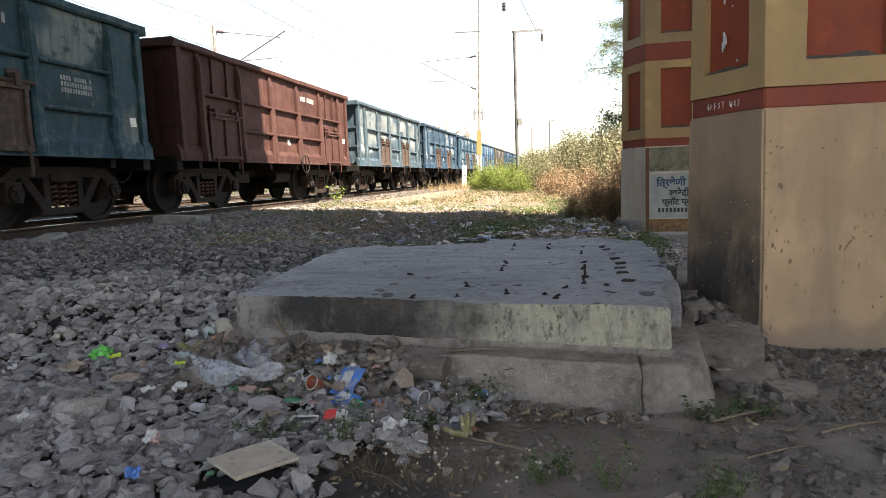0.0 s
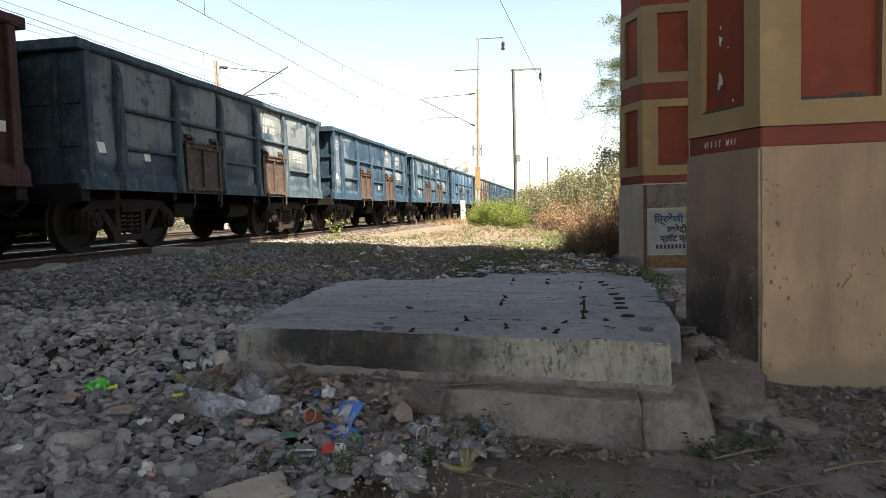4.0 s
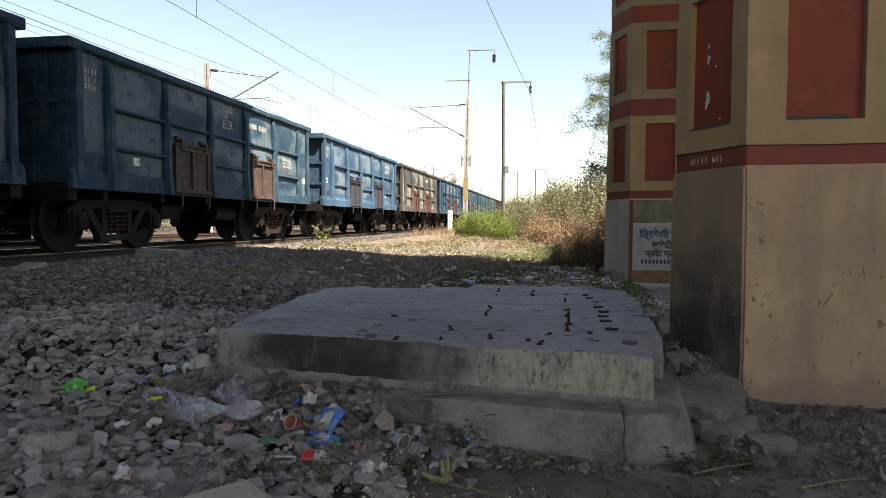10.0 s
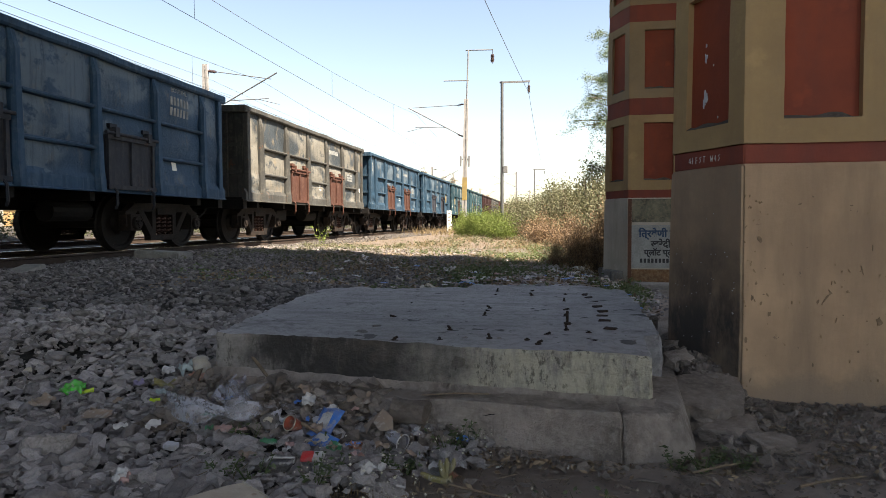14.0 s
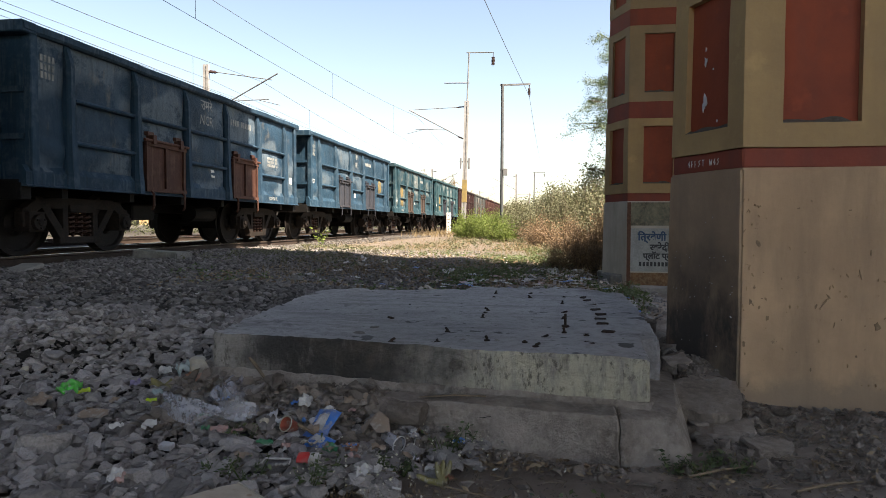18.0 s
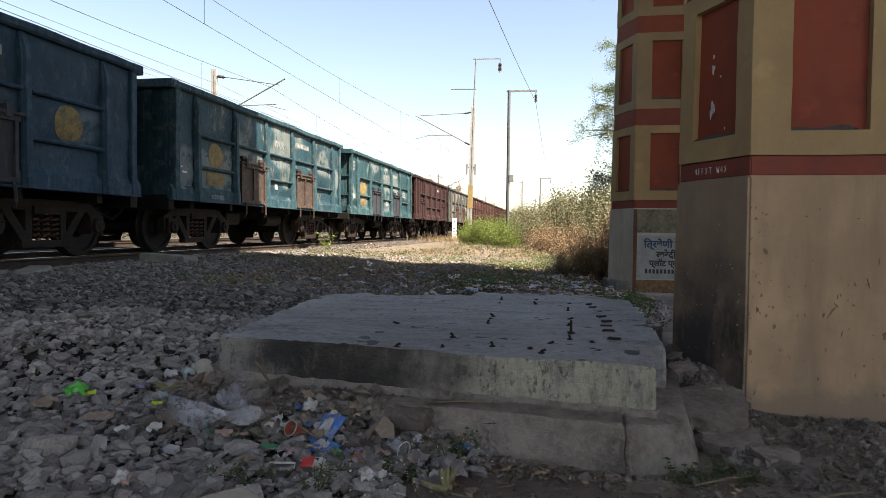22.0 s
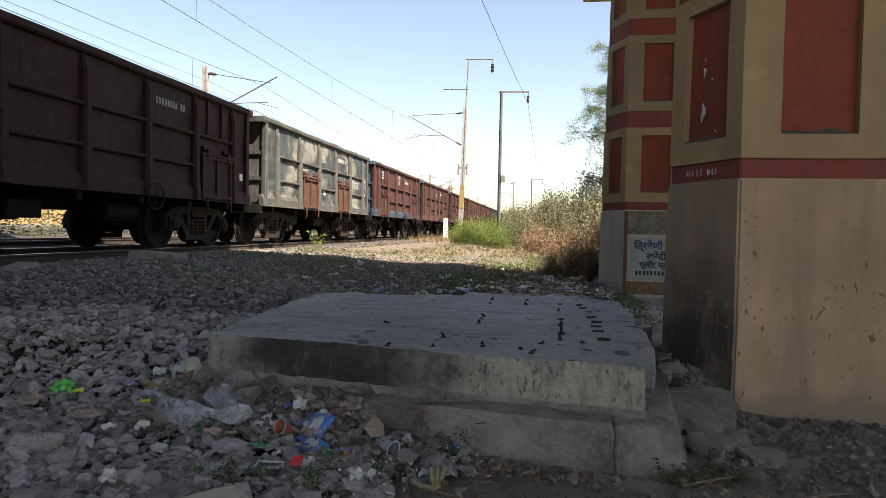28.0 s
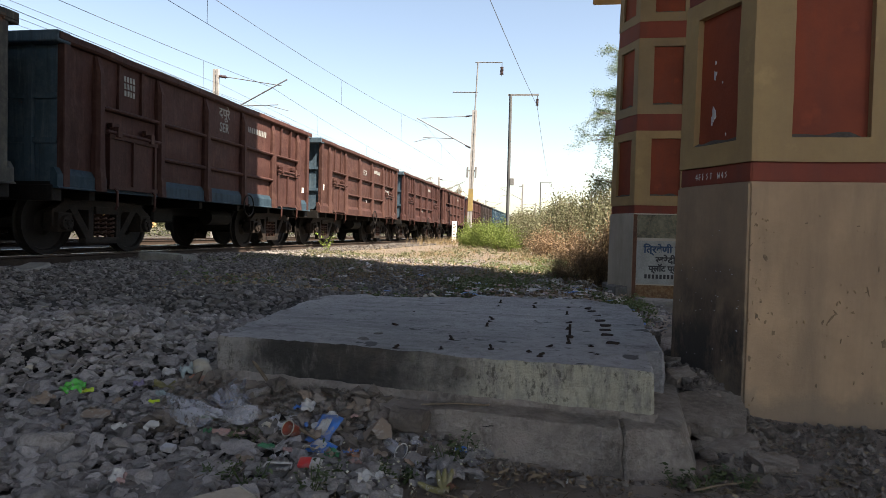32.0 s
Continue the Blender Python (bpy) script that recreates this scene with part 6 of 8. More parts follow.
blades("dry_stalks", 700, -0.95, -0.3, 2.1, 2.45, 0.05, 36, STRAW, "trampled straw on the earth before the footing", None, 0.002)


def sprig(x, y, h, n, leaf, mat, label, seed, spread=0.5):
    r = np.random.default_rng(seed)
    g = float(ground_z(x, y))
    top = empty("weed_plant", pose(x, y, g))
    tagged(top, label, "plant", "small plants")
    bm = bmesh.new()
    cs = []
    for i in range(n):
        a, l = r.uniform(0, 6.28), h * r.uniform(0.6, 1.1)
        tip = Vector((math.cos(a) * l * spread, math.sin(a) * l * spread, l))
        tube(bm, (0, 0, -0.02), tip, 0.003 + h * 0.004, 0.001, 4)
        for k in range(9):
            cs.append(np.array(tip * r.uniform(0.25, 1.05)) + r.normal(0, 0.012 + 0.05 * h, 3))
    tagged(part("stem_tuft", bm, GREEN, top), kind="stuff")
    part("foliage", leaf_cloud("foliage", np.array(cs), leaf, r, mat), mat, top)


sprig(-6.12, 16.9, 0.55, 8, 0.08, LIME, "small sunlit green plant on the ballast edge", 1)
for i, (px, py, ph) in enumerate(((-1.38, 2.80, 0.12), (-1.30, 2.43, 0.10), (-1.16, 2.40, 0.11), (-0.92, 2.42, 0.12), (-0.88, 2.52, 0.10), (-0.45, 2.84, 0.13), (-0.38, 2.90, 0.12),
                                  (-0.10, 2.20, 0.10), (-0.02, 2.28, 0.07), (0.13, 2.16, 0.13), (0.42, 2.12, 0.12), (0.50, 2.14, 0.10), (0.62, 2.82, 0.10), (0.52, 2.86, 0.08),
                                  (-0.60, 2.62, 0.08), (-0.70, 2.66, 0.08), (0.80, 2.9, 0.08), (0.70, 2.95, 0.07), (-0.95, 2.72, 0.09))):
    sprig(px, py, ph, 7, 0.026, DULL, "small green weed in the rubble before the foundation", 40 + i, 0.7)


def bush_mesh(seed, mat_leaf, n_leaf, leaf, lumps=9):
    """Leaf and twig meshes of a bush about 2 wide and 1 high, uneven and full of gaps."""
    r = np.random.default_rng(seed)
    bm = bmesh.new()
    cs = []
    stems = []
    for i in range(64):
        a, rad = r.uniform(0, 6.28), r.uniform(0.1, 1.0)
        tip = Vector((math.cos(a) * rad, math.sin(a) * rad, r.uniform(0.35, 1.0) * (1.1 - 0.5 * rad * rad)))
        foot = Vector((tip.x * 0.25, tip.y * 0.25, -0.05))
        mid = foot.lerp(tip, 0.55) + Vector(r.normal(0, 0.06, 3))
        tube(bm, foot, mid, 0.011, 0.007, 4, False)
        tube(bm, mid, tip, 0.007, 0.002, 4, False)
        stems.append((foot, mid, tip))
    per = n_leaf // len(stems)
    for foot, mid, tip in stems:
        u = r.uniform(0.0, 1.0, per)
        w = np.where(u[:, None] < 0.35, np.array(mid) + (np.array(foot) - np.array(mid)) * (0.35 - u[:, None]), np.array(mid) + (np.array(tip) - np.array(mid)) * ((u[:, None] - 0.35) / 0.65))
        cs.append(w + r.normal(0, 0.075, (per, 3)) * (0.5 + u[:, None]))
    cs = np.concatenate(cs)
    cs[:, 2] = np.abs(cs[:, 2])
    return meshed(bm, "twigs", TWIG), leaf_cloud("leaves", cs, leaf, r, mat_leaf, up=0.4)


BUSH = {"lime": [bush_mesh(70 + i, LIME, 5200, 0.075) for i in range(2)], "olive": [bush_mesh(80 + i, OLIVE, 5200, 0.062) for i in range(3)],
        "brown": [bush_mesh(90 + i, BROWN, 4200, 0.060) for i in range(3)]}


def bush(x, y, w, h, kind, label, seed):
    r = random.Random(seed)
    top = empty("bush", pose(x, y, float(ground_z(x, y)), 0, 0, r.uniform(0, 360)))
    tagged(top, label, "bush", "bushes beside the track")
    tw, lv = r.choice(BUSH[kind])
    for nm, me in (("twig_mass", tw), ("foliage", lv)):
        o = tagged(part(nm, me, None, top), kind="stuff")
        o.scale = (w / 2, w / 2, h)


rb = random.Random(5)
for i in range(15):
    bush(rb.uniform(-3.9, -1.3), rb.uniform(27.5, 33.0), rb.uniform(1.0, 2.1), rb.uniform(0.5, 1.3), "lime", "bright green leafy weeds growing beside the power pole", 200 + i)
for i in range(9):
    bush(rb.uniform(-2.2, -0.4), rb.uniform(23.5, 28.5), rb.uniform(1.0, 1.7), rb.uniform(0.6, 1.0), "lime", "bright green leafy weeds in front of the thorn bushes", 260 + i)
for bx, by, bw, bh, kd in ((0.72, 10.75, 0.8, 0.88, "brown"), (0.40, 10.9, 0.8, 0.75, "brown"), (0.98, 10.9, 0.9, 1.28, "brown"), (0.08, 11.05, 0.7, 0.42, "brown"), (1.15, 12.0, 1.0, 1.35, "brown"), (0.75, 12.6, 1.1, 0.8, "brown"), (1.25, 13.6, 1.5, 1.1, "brown"), (0.55, 14.6, 1.3, 0.8, "brown"), (1.3, 15.4, 1.7, 1.35, "olive"), (0.35, 16.6, 1.5, 0.85, "brown"),
                           (1.15, 17.4, 1.9, 1.5, "olive"), (-0.2, 18.8, 1.5, 0.8, "brown"), (0.6, 19.4, 1.9, 1.35, "olive"), (1.7, 19.6, 2.2, 2.05, "olive"), (-0.35, 21.4, 1.7, 1.0, "brown"),
                           (0.4, 22.4, 2.2, 1.75, "olive"), (1.5, 22.8, 2.4, 2.45, "olive"), (2.7, 22.0, 2.6, 2.9, "olive"), (-0.9, 24.6, 1.9, 1.15, "olive"), (0.2, 25.4, 2.3, 2.0, "olive"),
                           (1.4, 26.4, 2.6, 2.75, "olive"), (2.9, 26.5, 3.2, 3.1, "olive"), (-1.5, 28.6, 2.2, 1.3, "olive"), (-0.2, 29.4, 2.6, 2.05, "olive"), (1.3, 30.5, 3.0, 2.85, "olive"),
                           (3.2, 31.0, 3.6, 3.5, "olive"), (-1.6, 33.5, 2.6, 1.6, "olive"), (0.2, 34.8, 3.2, 2.5, "olive"), (2.2, 36.0, 3.8, 3.3, "olive"), (-1.8, 39.5, 3.2, 1.9, "olive"),
                           (0.6, 41.0, 4.0, 2.9, "olive"), (-2.2, 46.5, 4.0, 2.2, "olive"), (0.8, 48.0, 5.0, 3.4, "olive"), (-2.8, 56.0, 4.5, 2.4, "olive"), (0.5, 58.0, 6.0, 3.6, "olive"),
                           (-3.4, 66.0, 5.0, 2.4, "olive"), (-0.5, 68.0, 6.0, 3.6, "olive")):
    lab = {"brown": "dry brown thorn bush with tangled twigs", "olive": "dusty olive green thorn bush"}[kd]
    bush(bx, by, bw, bh, kd, lab, int(bx * 100 + by * 7))


def tree(x, y, trunk, limbs, seed, mat, leaf, per, label, droop=0.25, name="tree", twig=0.035):
    """A tapered trunk with limbs and fine feathery foliage along drooping twigs."""
    r = random.Random(seed)
    rn = np.random.default_rng(seed)
    g = float(ground_z(x, y))
    top = empty(name, pose(x, y, g))
    tagged(top, label, "tree", "trees")
    bm = bmesh.new()
    pts = [Vector((0, 0, -0.2)), Vector((r.uniform(-0.1, 0.1) * trunk, r.uniform(-0.1, 0.1) * trunk, trunk * 0.5)), Vector((0, 0, trunk))]
    rad = 0.028 * trunk + 0.03
    tube(bm, pts[0], pts[1], rad, rad * 0.8, 9)
    tube(bm, pts[1], pts[2], rad * 0.8, rad * 0.6, 9)
    part("trunk", bm, TWIG, top)
    bm = bmesh.new()
    cs = []
    for a, l, rise in limbs:
        d = Vector((math.cos(radians(a)), math.sin(radians(a)), rise)).normalized()
        p0 = pts[1].lerp(pts[2], r.uniform(0.2, 1))
        p1 = p0 + d * l * 0.5
        p2 = p1 + (d + Vector((0, 0, -droop))).normalized() * l * 0.5
        tube(bm, p0, p1, rad * 0.26, rad * 0.14, 6)
        tube(bm, p1, p2, rad * 0.14, rad * 0.04, 5)
        for k in range(16):
            u = r.uniform(0.25, 1.0)
            q = p0.lerp(p1, u * 2) if u < 0.5 else p1.lerp(p2, u * 2 - 1)
            e = q + Vector((r.gauss(0, 1), r.gauss(0, 1), r.gauss(0.1, 0.7))).normalized() * l * r.uniform(0.12, 0.3)
            e.z -= droop * 0.3
            tube(bm, q, e, rad * twig, rad * twig * 0.4, 4, False)
            t = rn.uniform(0.1, 1.1, (per, 1))
            cs.append(np.array(q) + (np.array(e) - np.array(q)) * t + rn.normal(0, 0.05 * l ** 0.5, (per, 3)))
    tagged(part("branch_mass", bm, TWIG, top), kind="stuff")
    if cs:
        part("crown", leaf_cloud("crown", np.concatenate(cs), leaf, rn, mat, aspect=0.3), mat, top)


tree(3.95, 25.0, 6.0, [(180, 2.7, 0.6), (186, 2.8, 1.0), (176, 2.6, 0.75), (182, 2.9, 0.4), (180, 2.9, 0.9), (160, 2.6, 1.3), (200, 2.8, 0.5), (175, 2.3, 1.8), (185, 2.6, 0.3), (192, 2.4, 1.2), (120, 2.4, 1.0), (240, 2.2, 1.0), (90, 2.2, 0.8), (0, 2.6, 0.8), (300, 2.4, 0.9), (170, 1.9, 2.2), (190, 2.9, 0.15)],
     3, ACACIA, 0.065, 220, "feathery green acacia tree behind the bridge pier", 0.35)
tree(1.55, 10.95, 2.1, [(178, 0.95, 0.5), (172, 0.85, 0.85), (186, 0.95, 0.25), (165, 0.8, 0.65), (60, 0.5, 1.0)], 8, DULL, 0.042, 60,
     "small dark thorny tree standing in the shade behind the pier", 0.1)
# far trees beyond the railway
for i, (fx, fy, ft, bare) in enumerate(((-22, 118, 6.3, True), (-38, 150, 6.5, True), (-20, 172, 5.0, False), (-34, 230, 7.0, False), (-9.5, 300, 7.0, False), (-52, 120, 6.0, False),
                                  (-60, 70, 6.0, False), (-75, 95, 7.0, False), (-64, 40, 6.0, False))):
    tree(fx, fy, ft, [(a * 51, ft * 0.9, 0.5 + 0.25 * (a % 3)) for a in range(8)], 50 + i, OLIVE if i % 2 else BROWN, 0.22 if bare else 0.32, 40 if bare else 60,
         "distant half-bare tree beyond the railway" if bare else "distant dusty tree beyond the railway", 0.1, twig=0.2)
for i in range(26):
    rr = random.Random(300 + i)
    bush(rr.uniform(-60, -22), rr.uniform(20, 170), rr.uniform(3, 7), rr.uniform(1.2, 2.6), "olive", "dusty scrub far beyond the railway", 300 + i)
for i in range(14):
    rr = random.Random(500 + i)
    bush(rr.uniform(-4.0, 16.0), rr.uniform(70, 170), rr.uniform(6, 10), rr.uniform(2.5, 4.5), "olive", "dusty scrub along the railway in the distance", 500 + i)

# ---- a pale hut beyond the second track, glimpsed under the wagons
hut = empty("trackside_hut", pose(-26.0, 33.0, -0.1, 0, 0, 12))
tagged(hut, "low cream-washed hut beyond the second track", "hut")
bm = bmesh.new()
box(bm, -3, 3, -2, 2, -0.3, 2.3)
part("wall", bm, CREAM, hut)
bm = bmesh.new()
box(bm, -3.3, 3.3, -2.3, 2.3, 2.3, 2.5)
part("roof", bm, CONCRETE, hut)
bm = bmesh.new()
box(bm, 3.0, 3.05, -0.5, 0.4, 0.0, 1.9)
part("door", bm, UNDER, hut)

# ---- dead leaves and chaff caught along the footing and the pier
r5 = np.random.default_rng(55)
x = np.concatenate([r5.uniform(-0.4, 0.75, 260), r5.uniform(0.5, 2.2, 260), r5.uniform(-1.0, -0.2, 200)])
y = np.concatenate([r5.normal(2.84, 0.05, 260), r5.normal(3.2, 0.3, 260), r5.normal(2.4, 0.2, 200)])
ok = clear(x, y)
x, y = x[ok], y[ok]
CHAFF = leaf_mat("dead_leaf", (0.13, 0.085, 0.05), (0.33, 0.25, 0.16), 0.9, 0.05)
tagged(part("dead_leaves", leaf_cloud("dead_leaves", np.stack([x, y, ground_z(x, y) + 0.008], -1), 0.035, r5, CHAFF, up=0.0), CHAFF),
       "dry dead leaves and chaff along the footing", "dead leaves", kind="stuff")


# ---- dark scrub beyond the second track, added to darken gaps under the wagons
rs = np.random.default_rng(77)
n = 70000
yy = rs.uniform(4, 120, n)
top = 1.35 + 0.35 * np.sin(yy * 0.9) * np.sin(yy * 0.37 + 1) + 0.25 * np.sin(yy * 2.3) + 0.012 * yy
zz = rs.uniform(-0.2, 1, n) * top
xx = -18.6 + rs.normal(0, 0.4, n) - 0.3 * zz
SCRUB = leaf_mat("scrub_leaf", (0.035, 0.042, 0.018), (0.06, 0.07, 0.03), 0.8, 0.1)
ob = part("scrub", leaf_cloud("scrub", np.stack([xx, yy, zz], -1), 0.13, rs, SCRUB), SCRUB)
tagged(ob, "dark green scrub added along the railway to darken gaps under the wagons", "bushes", kind="stuff")

# ---- leaf litter in the shade behind the slab
rl = np.random.default_rng(91)
x, y = scatter(9000, -4.6, 1.0, 6.5, 13.5, rl, lambda a, b: np.clip(0.5 + 0.6 * np.sin(1.3 * a + 2) * np.sin(1.7 * b), 0.15, 1))
tagged(part("dead_leaves", leaf_cloud("dead_leaves", np.stack([x, y, ground_z(x, y) + rl.uniform(0.01, 0.05, len(x))], -1), 0.055, rl, CHAFF, up=0.0), CHAFF),
       "brown dead leaves strewn over the ground behind the foundation", "dead leaves", kind="stuff")
# ---- pale flower heads of the weeds before the footing
SPECK = leaf_mat("pale_flower", (0.42, 0.40, 0.28), (0.62, 0.60, 0.52))
c = []
for cx, cy, sp, m in ((-0.45, 2.84, 0.10, 70), (-0.33, 2.90, 0.08, 40), (-0.62, 2.45, 0.10, 50), (-0.88, 2.45, 0.10, 45), (-0.55, 2.25, 0.14, 60), (-0.10, 2.2, 0.10, 40), (-0.75, 2.62, 0.10, 40)):
    px, py = rl.normal(cx, sp, m), rl.normal(cy, sp * 0.6, m)
    c.append(np.stack([px, py, ground_z(px, py) + rl.uniform(0.02, 0.12, m)], -1))
tagged(part("flower_specks", leaf_cloud("flower_specks", np.concatenate(c), 0.011, rl, SPECK, aspect=0.9), SPECK), "tiny pale flower heads on the weeds", "flowers", kind="stuff")

# ================================================================ fixings, marks and litter
# ---- rusty anchor bolts standing in the slab
RUST = surface("rusty_iron", (0.045, 0.032, 0.027), (0.022, 0.017, 0.015), (0.09, 0.055, 0.04), 12, 80, 0.85, 0.3)
SLAB_Z = 0.428


def bolt_mesh(h, bent):
    bm = bmesh.new()
    p = [(0, 0, -0.03), (0, 0, h * 0.6), (bent, bent * 0.5, h)]
    tube(bm, p[0], p[1], 0.009, n=7)
    tube(bm, p[1], p[2], 0.009, n=7)
    tube(bm, (0, 0, 0.0), (0, 0, 0.014), 0.02, n=6)
    return meshed(bm, "anchor_bolt", RUST)


BOLTS = [bolt_mesh(0.034, 0.024), bolt_mesh(0.022, 0.0), bolt_mesh(0.042, 0.008), bolt_mesh(0.02, 0.03)]
UP = [(-0.82, 3.33), (-0.58, 3.37), (-0.33, 3.47), (-0.13, 3.45), (-0.07, 3.34), (-0.03, 3.62), (0.08, 3.80), (0.20, 3.72), (0.08, 4.32), (0.09, 4.66), (0.09, 5.15), (0.11, 5.63),
      (-0.17, 5.55), (-0.18, 5.86), (-0.48, 5.82), (-0.47, 5.51), (-0.44, 4.67), (-0.44, 4.52), (-0.44, 4.30), (-1.05, 4.85), (-0.58, 3.71), (-1.02, 4.17)]
for i, (bx, by) in enumerate(UP):
    o = part("anchor_bolt", BOLTS[(i * 7) % 4], RUST)
    o.matrix_basis = pose(bx, by, SLAB_Z - 0.004, 0, 0, i * 77)
    o.scale = (0.85, 0.85, 0.75)
    tagged(o, "short rusty anchor bolt bent over in the slab", "bolt", "anchor bolts in the slab")
bm = bmesh.new()
tube(bm, (0, 0, -0.03), (0, 0, 0.085), 0.008, n=7)
tube(bm, (0, 0, 0), (0, 0, 0.016), 0.022, n=6)
o = part("anchor_bolt", bm, RUST)
o.location = (0.09, 4.02, SLAB_Z - 0.004)
tagged(o, "tall upright rusty anchor bolt in the slab", "bolt", "anchor bolts in the slab")
bm = bmesh.new()
box(bm, -0.038, 0.038, -0.022, 0.022, 0, 0.014)
bevelled(bm, 0.006)
chip = meshed(roughen(bm, 0.008, 20), "iron_plate", RUST)
for i, (bx, by) in enumerate(((0.20, 3.45), (0.33, 3.86), (0.32, 4.16), (0.32, 4.36), (0.34, 4.60), (0.32, 4.84), (0.31, 5.11), (0.29, 5.40), (0.27, 5.62))):
    o = part("iron_plate", chip, RUST)
    o.matrix_basis = pose(bx, by, SLAB_Z - 0.002, 0, 0, i * 13 - 30)
    tagged(o, "small rusty iron plate set in the slab", "iron plate", "iron plates in the slab")
for i, (bx, by, s) in enumerate(((-1.06, 3.52, 0.045), (-1.03, 3.77, 0.03), (-0.46, 3.46, 0.02), (-0.28, 3.47, 0.02), (-1.3, 4.4, 0.015), (-0.8, 4.9, 0.015), (-1.5, 3.9, 0.018), (-0.9, 5.3, 0.016))):
    o = part("stone_chip", CHUNKS[i % 9], ROCK)
    o.matrix_basis = pose(bx, by, SLAB_Z + s * 0.2, 0, 0, i * 50)
    o.scale = (s, s, s * 0.5)
    tagged(o, "small stone chip lying on the slab", "stone", "stone chips on the slab")


# ---- the painted notice and the scrawls on the piers
BLUE_INK = plain("blue_sign_paint", (0.02, 0.06, 0.13), 0.6)
BLACK_INK = plain("black_sign_paint", (0.035, 0.035, 0.04), 0.6)


def on_front(ob, x, z, lift=0.0):
    ob.matrix_basis = Matrix.Translation((x, -0.0205 - lift, z)) @ pose(0, 0, 0, 90, 0, 0)


bm = bmesh.new()
box(bm, 0.047, 0.79, -0.0225, -0.012, 0.393, 0.991)
NOTICE_PAINT = surface("dirty_white_paint", (0.36, 0.37, 0.36), (0.24, 0.25, 0.24), (0.42, 0.42, 0.41), 5, 40, 0.7)
NOTICE = part("notice", bm, NOTICE_PAINT, PIER_2, "white painted notice with blue and black lettering")
for text, size, x, z, ink in (("ित्रवेणी प्रॉप", 0.135, 0.47, 0.868, BLUE_INK), ("खरेदी व", 0.13, 0.49, 0.722, BLACK_INK), ("प्लॉट प्लॉट", 0.11, 0.45, 0.606, BLACK_INK)):
    o = part("lettering", lettering(text, size, ink, depth=0.002, bold=0.0045), ink, NOTICE)
    on_front(o, x, z, 0.004)
bm = bmesh.new()
rr = random.Random(4)
for i in range(11):
    box(bm, 0.16 + i * 0.05, 0.192 + i * 0.05, -0.028, -0.022, 0.468, 0.526)
tagged(part("number_line", bm, BLACK_INK, NOTICE), kind="stuff")
MURAL = surface("faded_mural", (0.20, 0.19, 0.14), (0.09, 0.09, 0.07), (0.34, 0.28, 0.19), 7, 30, 0.85)
bm = bmesh.new()
box(bm, 0.047, 0.79, -0.019, -0.010, 1.029, 1.35)
part("old_mural", bm, MURAL, PIER_2, "faded dark patch of an older painting")
bm = bmesh.new()
box(bm, -0.004, 0.045, -0.0195, -0.010, 0.06, 1.352)
part("border", bm, surface("brown_border_paint", (0.16, 0.075, 0.05), (0.10, 0.055, 0.04), None, 6, 40, 0.85), PIER_2, "narrow dull red border of the painting")
STAIN = surface("orange_stain", (0.23, 0.125, 0.065), (0.13, 0.075, 0.045), (0.40, 0.29, 0.17), 6, 30, 0.85)
bm = bmesh.new()
box(bm, 0.047, 0.79, -0.019, -0.010, 0.05, 0.376)
part("lower_panel", bm, STAIN, PIER_2, "rusty brown stained lower panel")

# thin scrawl and paint flakes on the slanting face of the near pier
D, NRM = Vector((-0.486, 0.874, 0)), Vector((-0.874, -0.486, 0))


def slant(u, z, out):
    return D * u + NRM * out + Vector((0, 0, z))


bm = bmesh.new()
glyphs = {"4": [(0.6, 0), (0.6, 1), (0, 0.35), (0.9, 0.35)], "F": [(0, 0), (0, 1), (0.7, 1), (0, 1), (0, 0.5), (0.5, 0.5)], "S": [(0.7, 1), (0, 0.8), (0.6, 0.45), (0, 0)],
          "T": [(0.4, 0), (0.4, 1), (0, 1), (0.9, 1)], "W": [(0, 1), (0.2, 0), (0.45, 0.6), (0.7, 0), (0.95, 1)]}
u = 0.10
for ch in "4FFST W4S":
    if ch != " ":
        pts = [slant(0.545 - (u + gx * 0.021), 1.40 + gz * 0.036, 0.002) for gx, gz in glyphs[ch]]
        path_tube(bm, pts, 0.002, 4)
    u += 0.031
tagged(part("scrawl", bm, WHITE, PIER_1, "white chalk scrawl on the red band"), kind="stuff")
FLAKE = plain("pale_flaked_plaster", (0.50, 0.50, 0.52), 0.8)
rr = random.Random(12)
for cu, cz, n, s in ((0.30, 1.80, 9, 0.030), (0.285, 1.76, 6, 0.024), (0.30, 2.03, 6, 0.020), (0.30, 2.10, 4, 0.012), (0.36, 1.97, 2, 0.006), (0.40, 1.66, 2, 0.006)):
    bm = bmesh.new()
    pts = []
    for i in range(n + 3):
        a = 2 * math.pi * i / (n + 3)
        q = s * rr.uniform(0.35, 1.2)
        pts.append((0.62 - (cu + 0.0) + math.cos(a) * q * 0.55, cz + math.sin(a) * q * 1.6))
    lo = [bm.verts.new(slant(p, z, -0.016)) for p, z in pts]
    hi = [bm.verts.new(slant(p, z, -0.010)) for p, z in pts]
    bm.faces.new(hi)
    for i in range(len(pts)):
        j = (i + 1) % len(pts)
        bm.faces.new((lo[i], lo[j], hi[j], hi[i]))
    part("flaked_paint", bm, FLAKE, PIER_1, "pale patch of flaked paint")


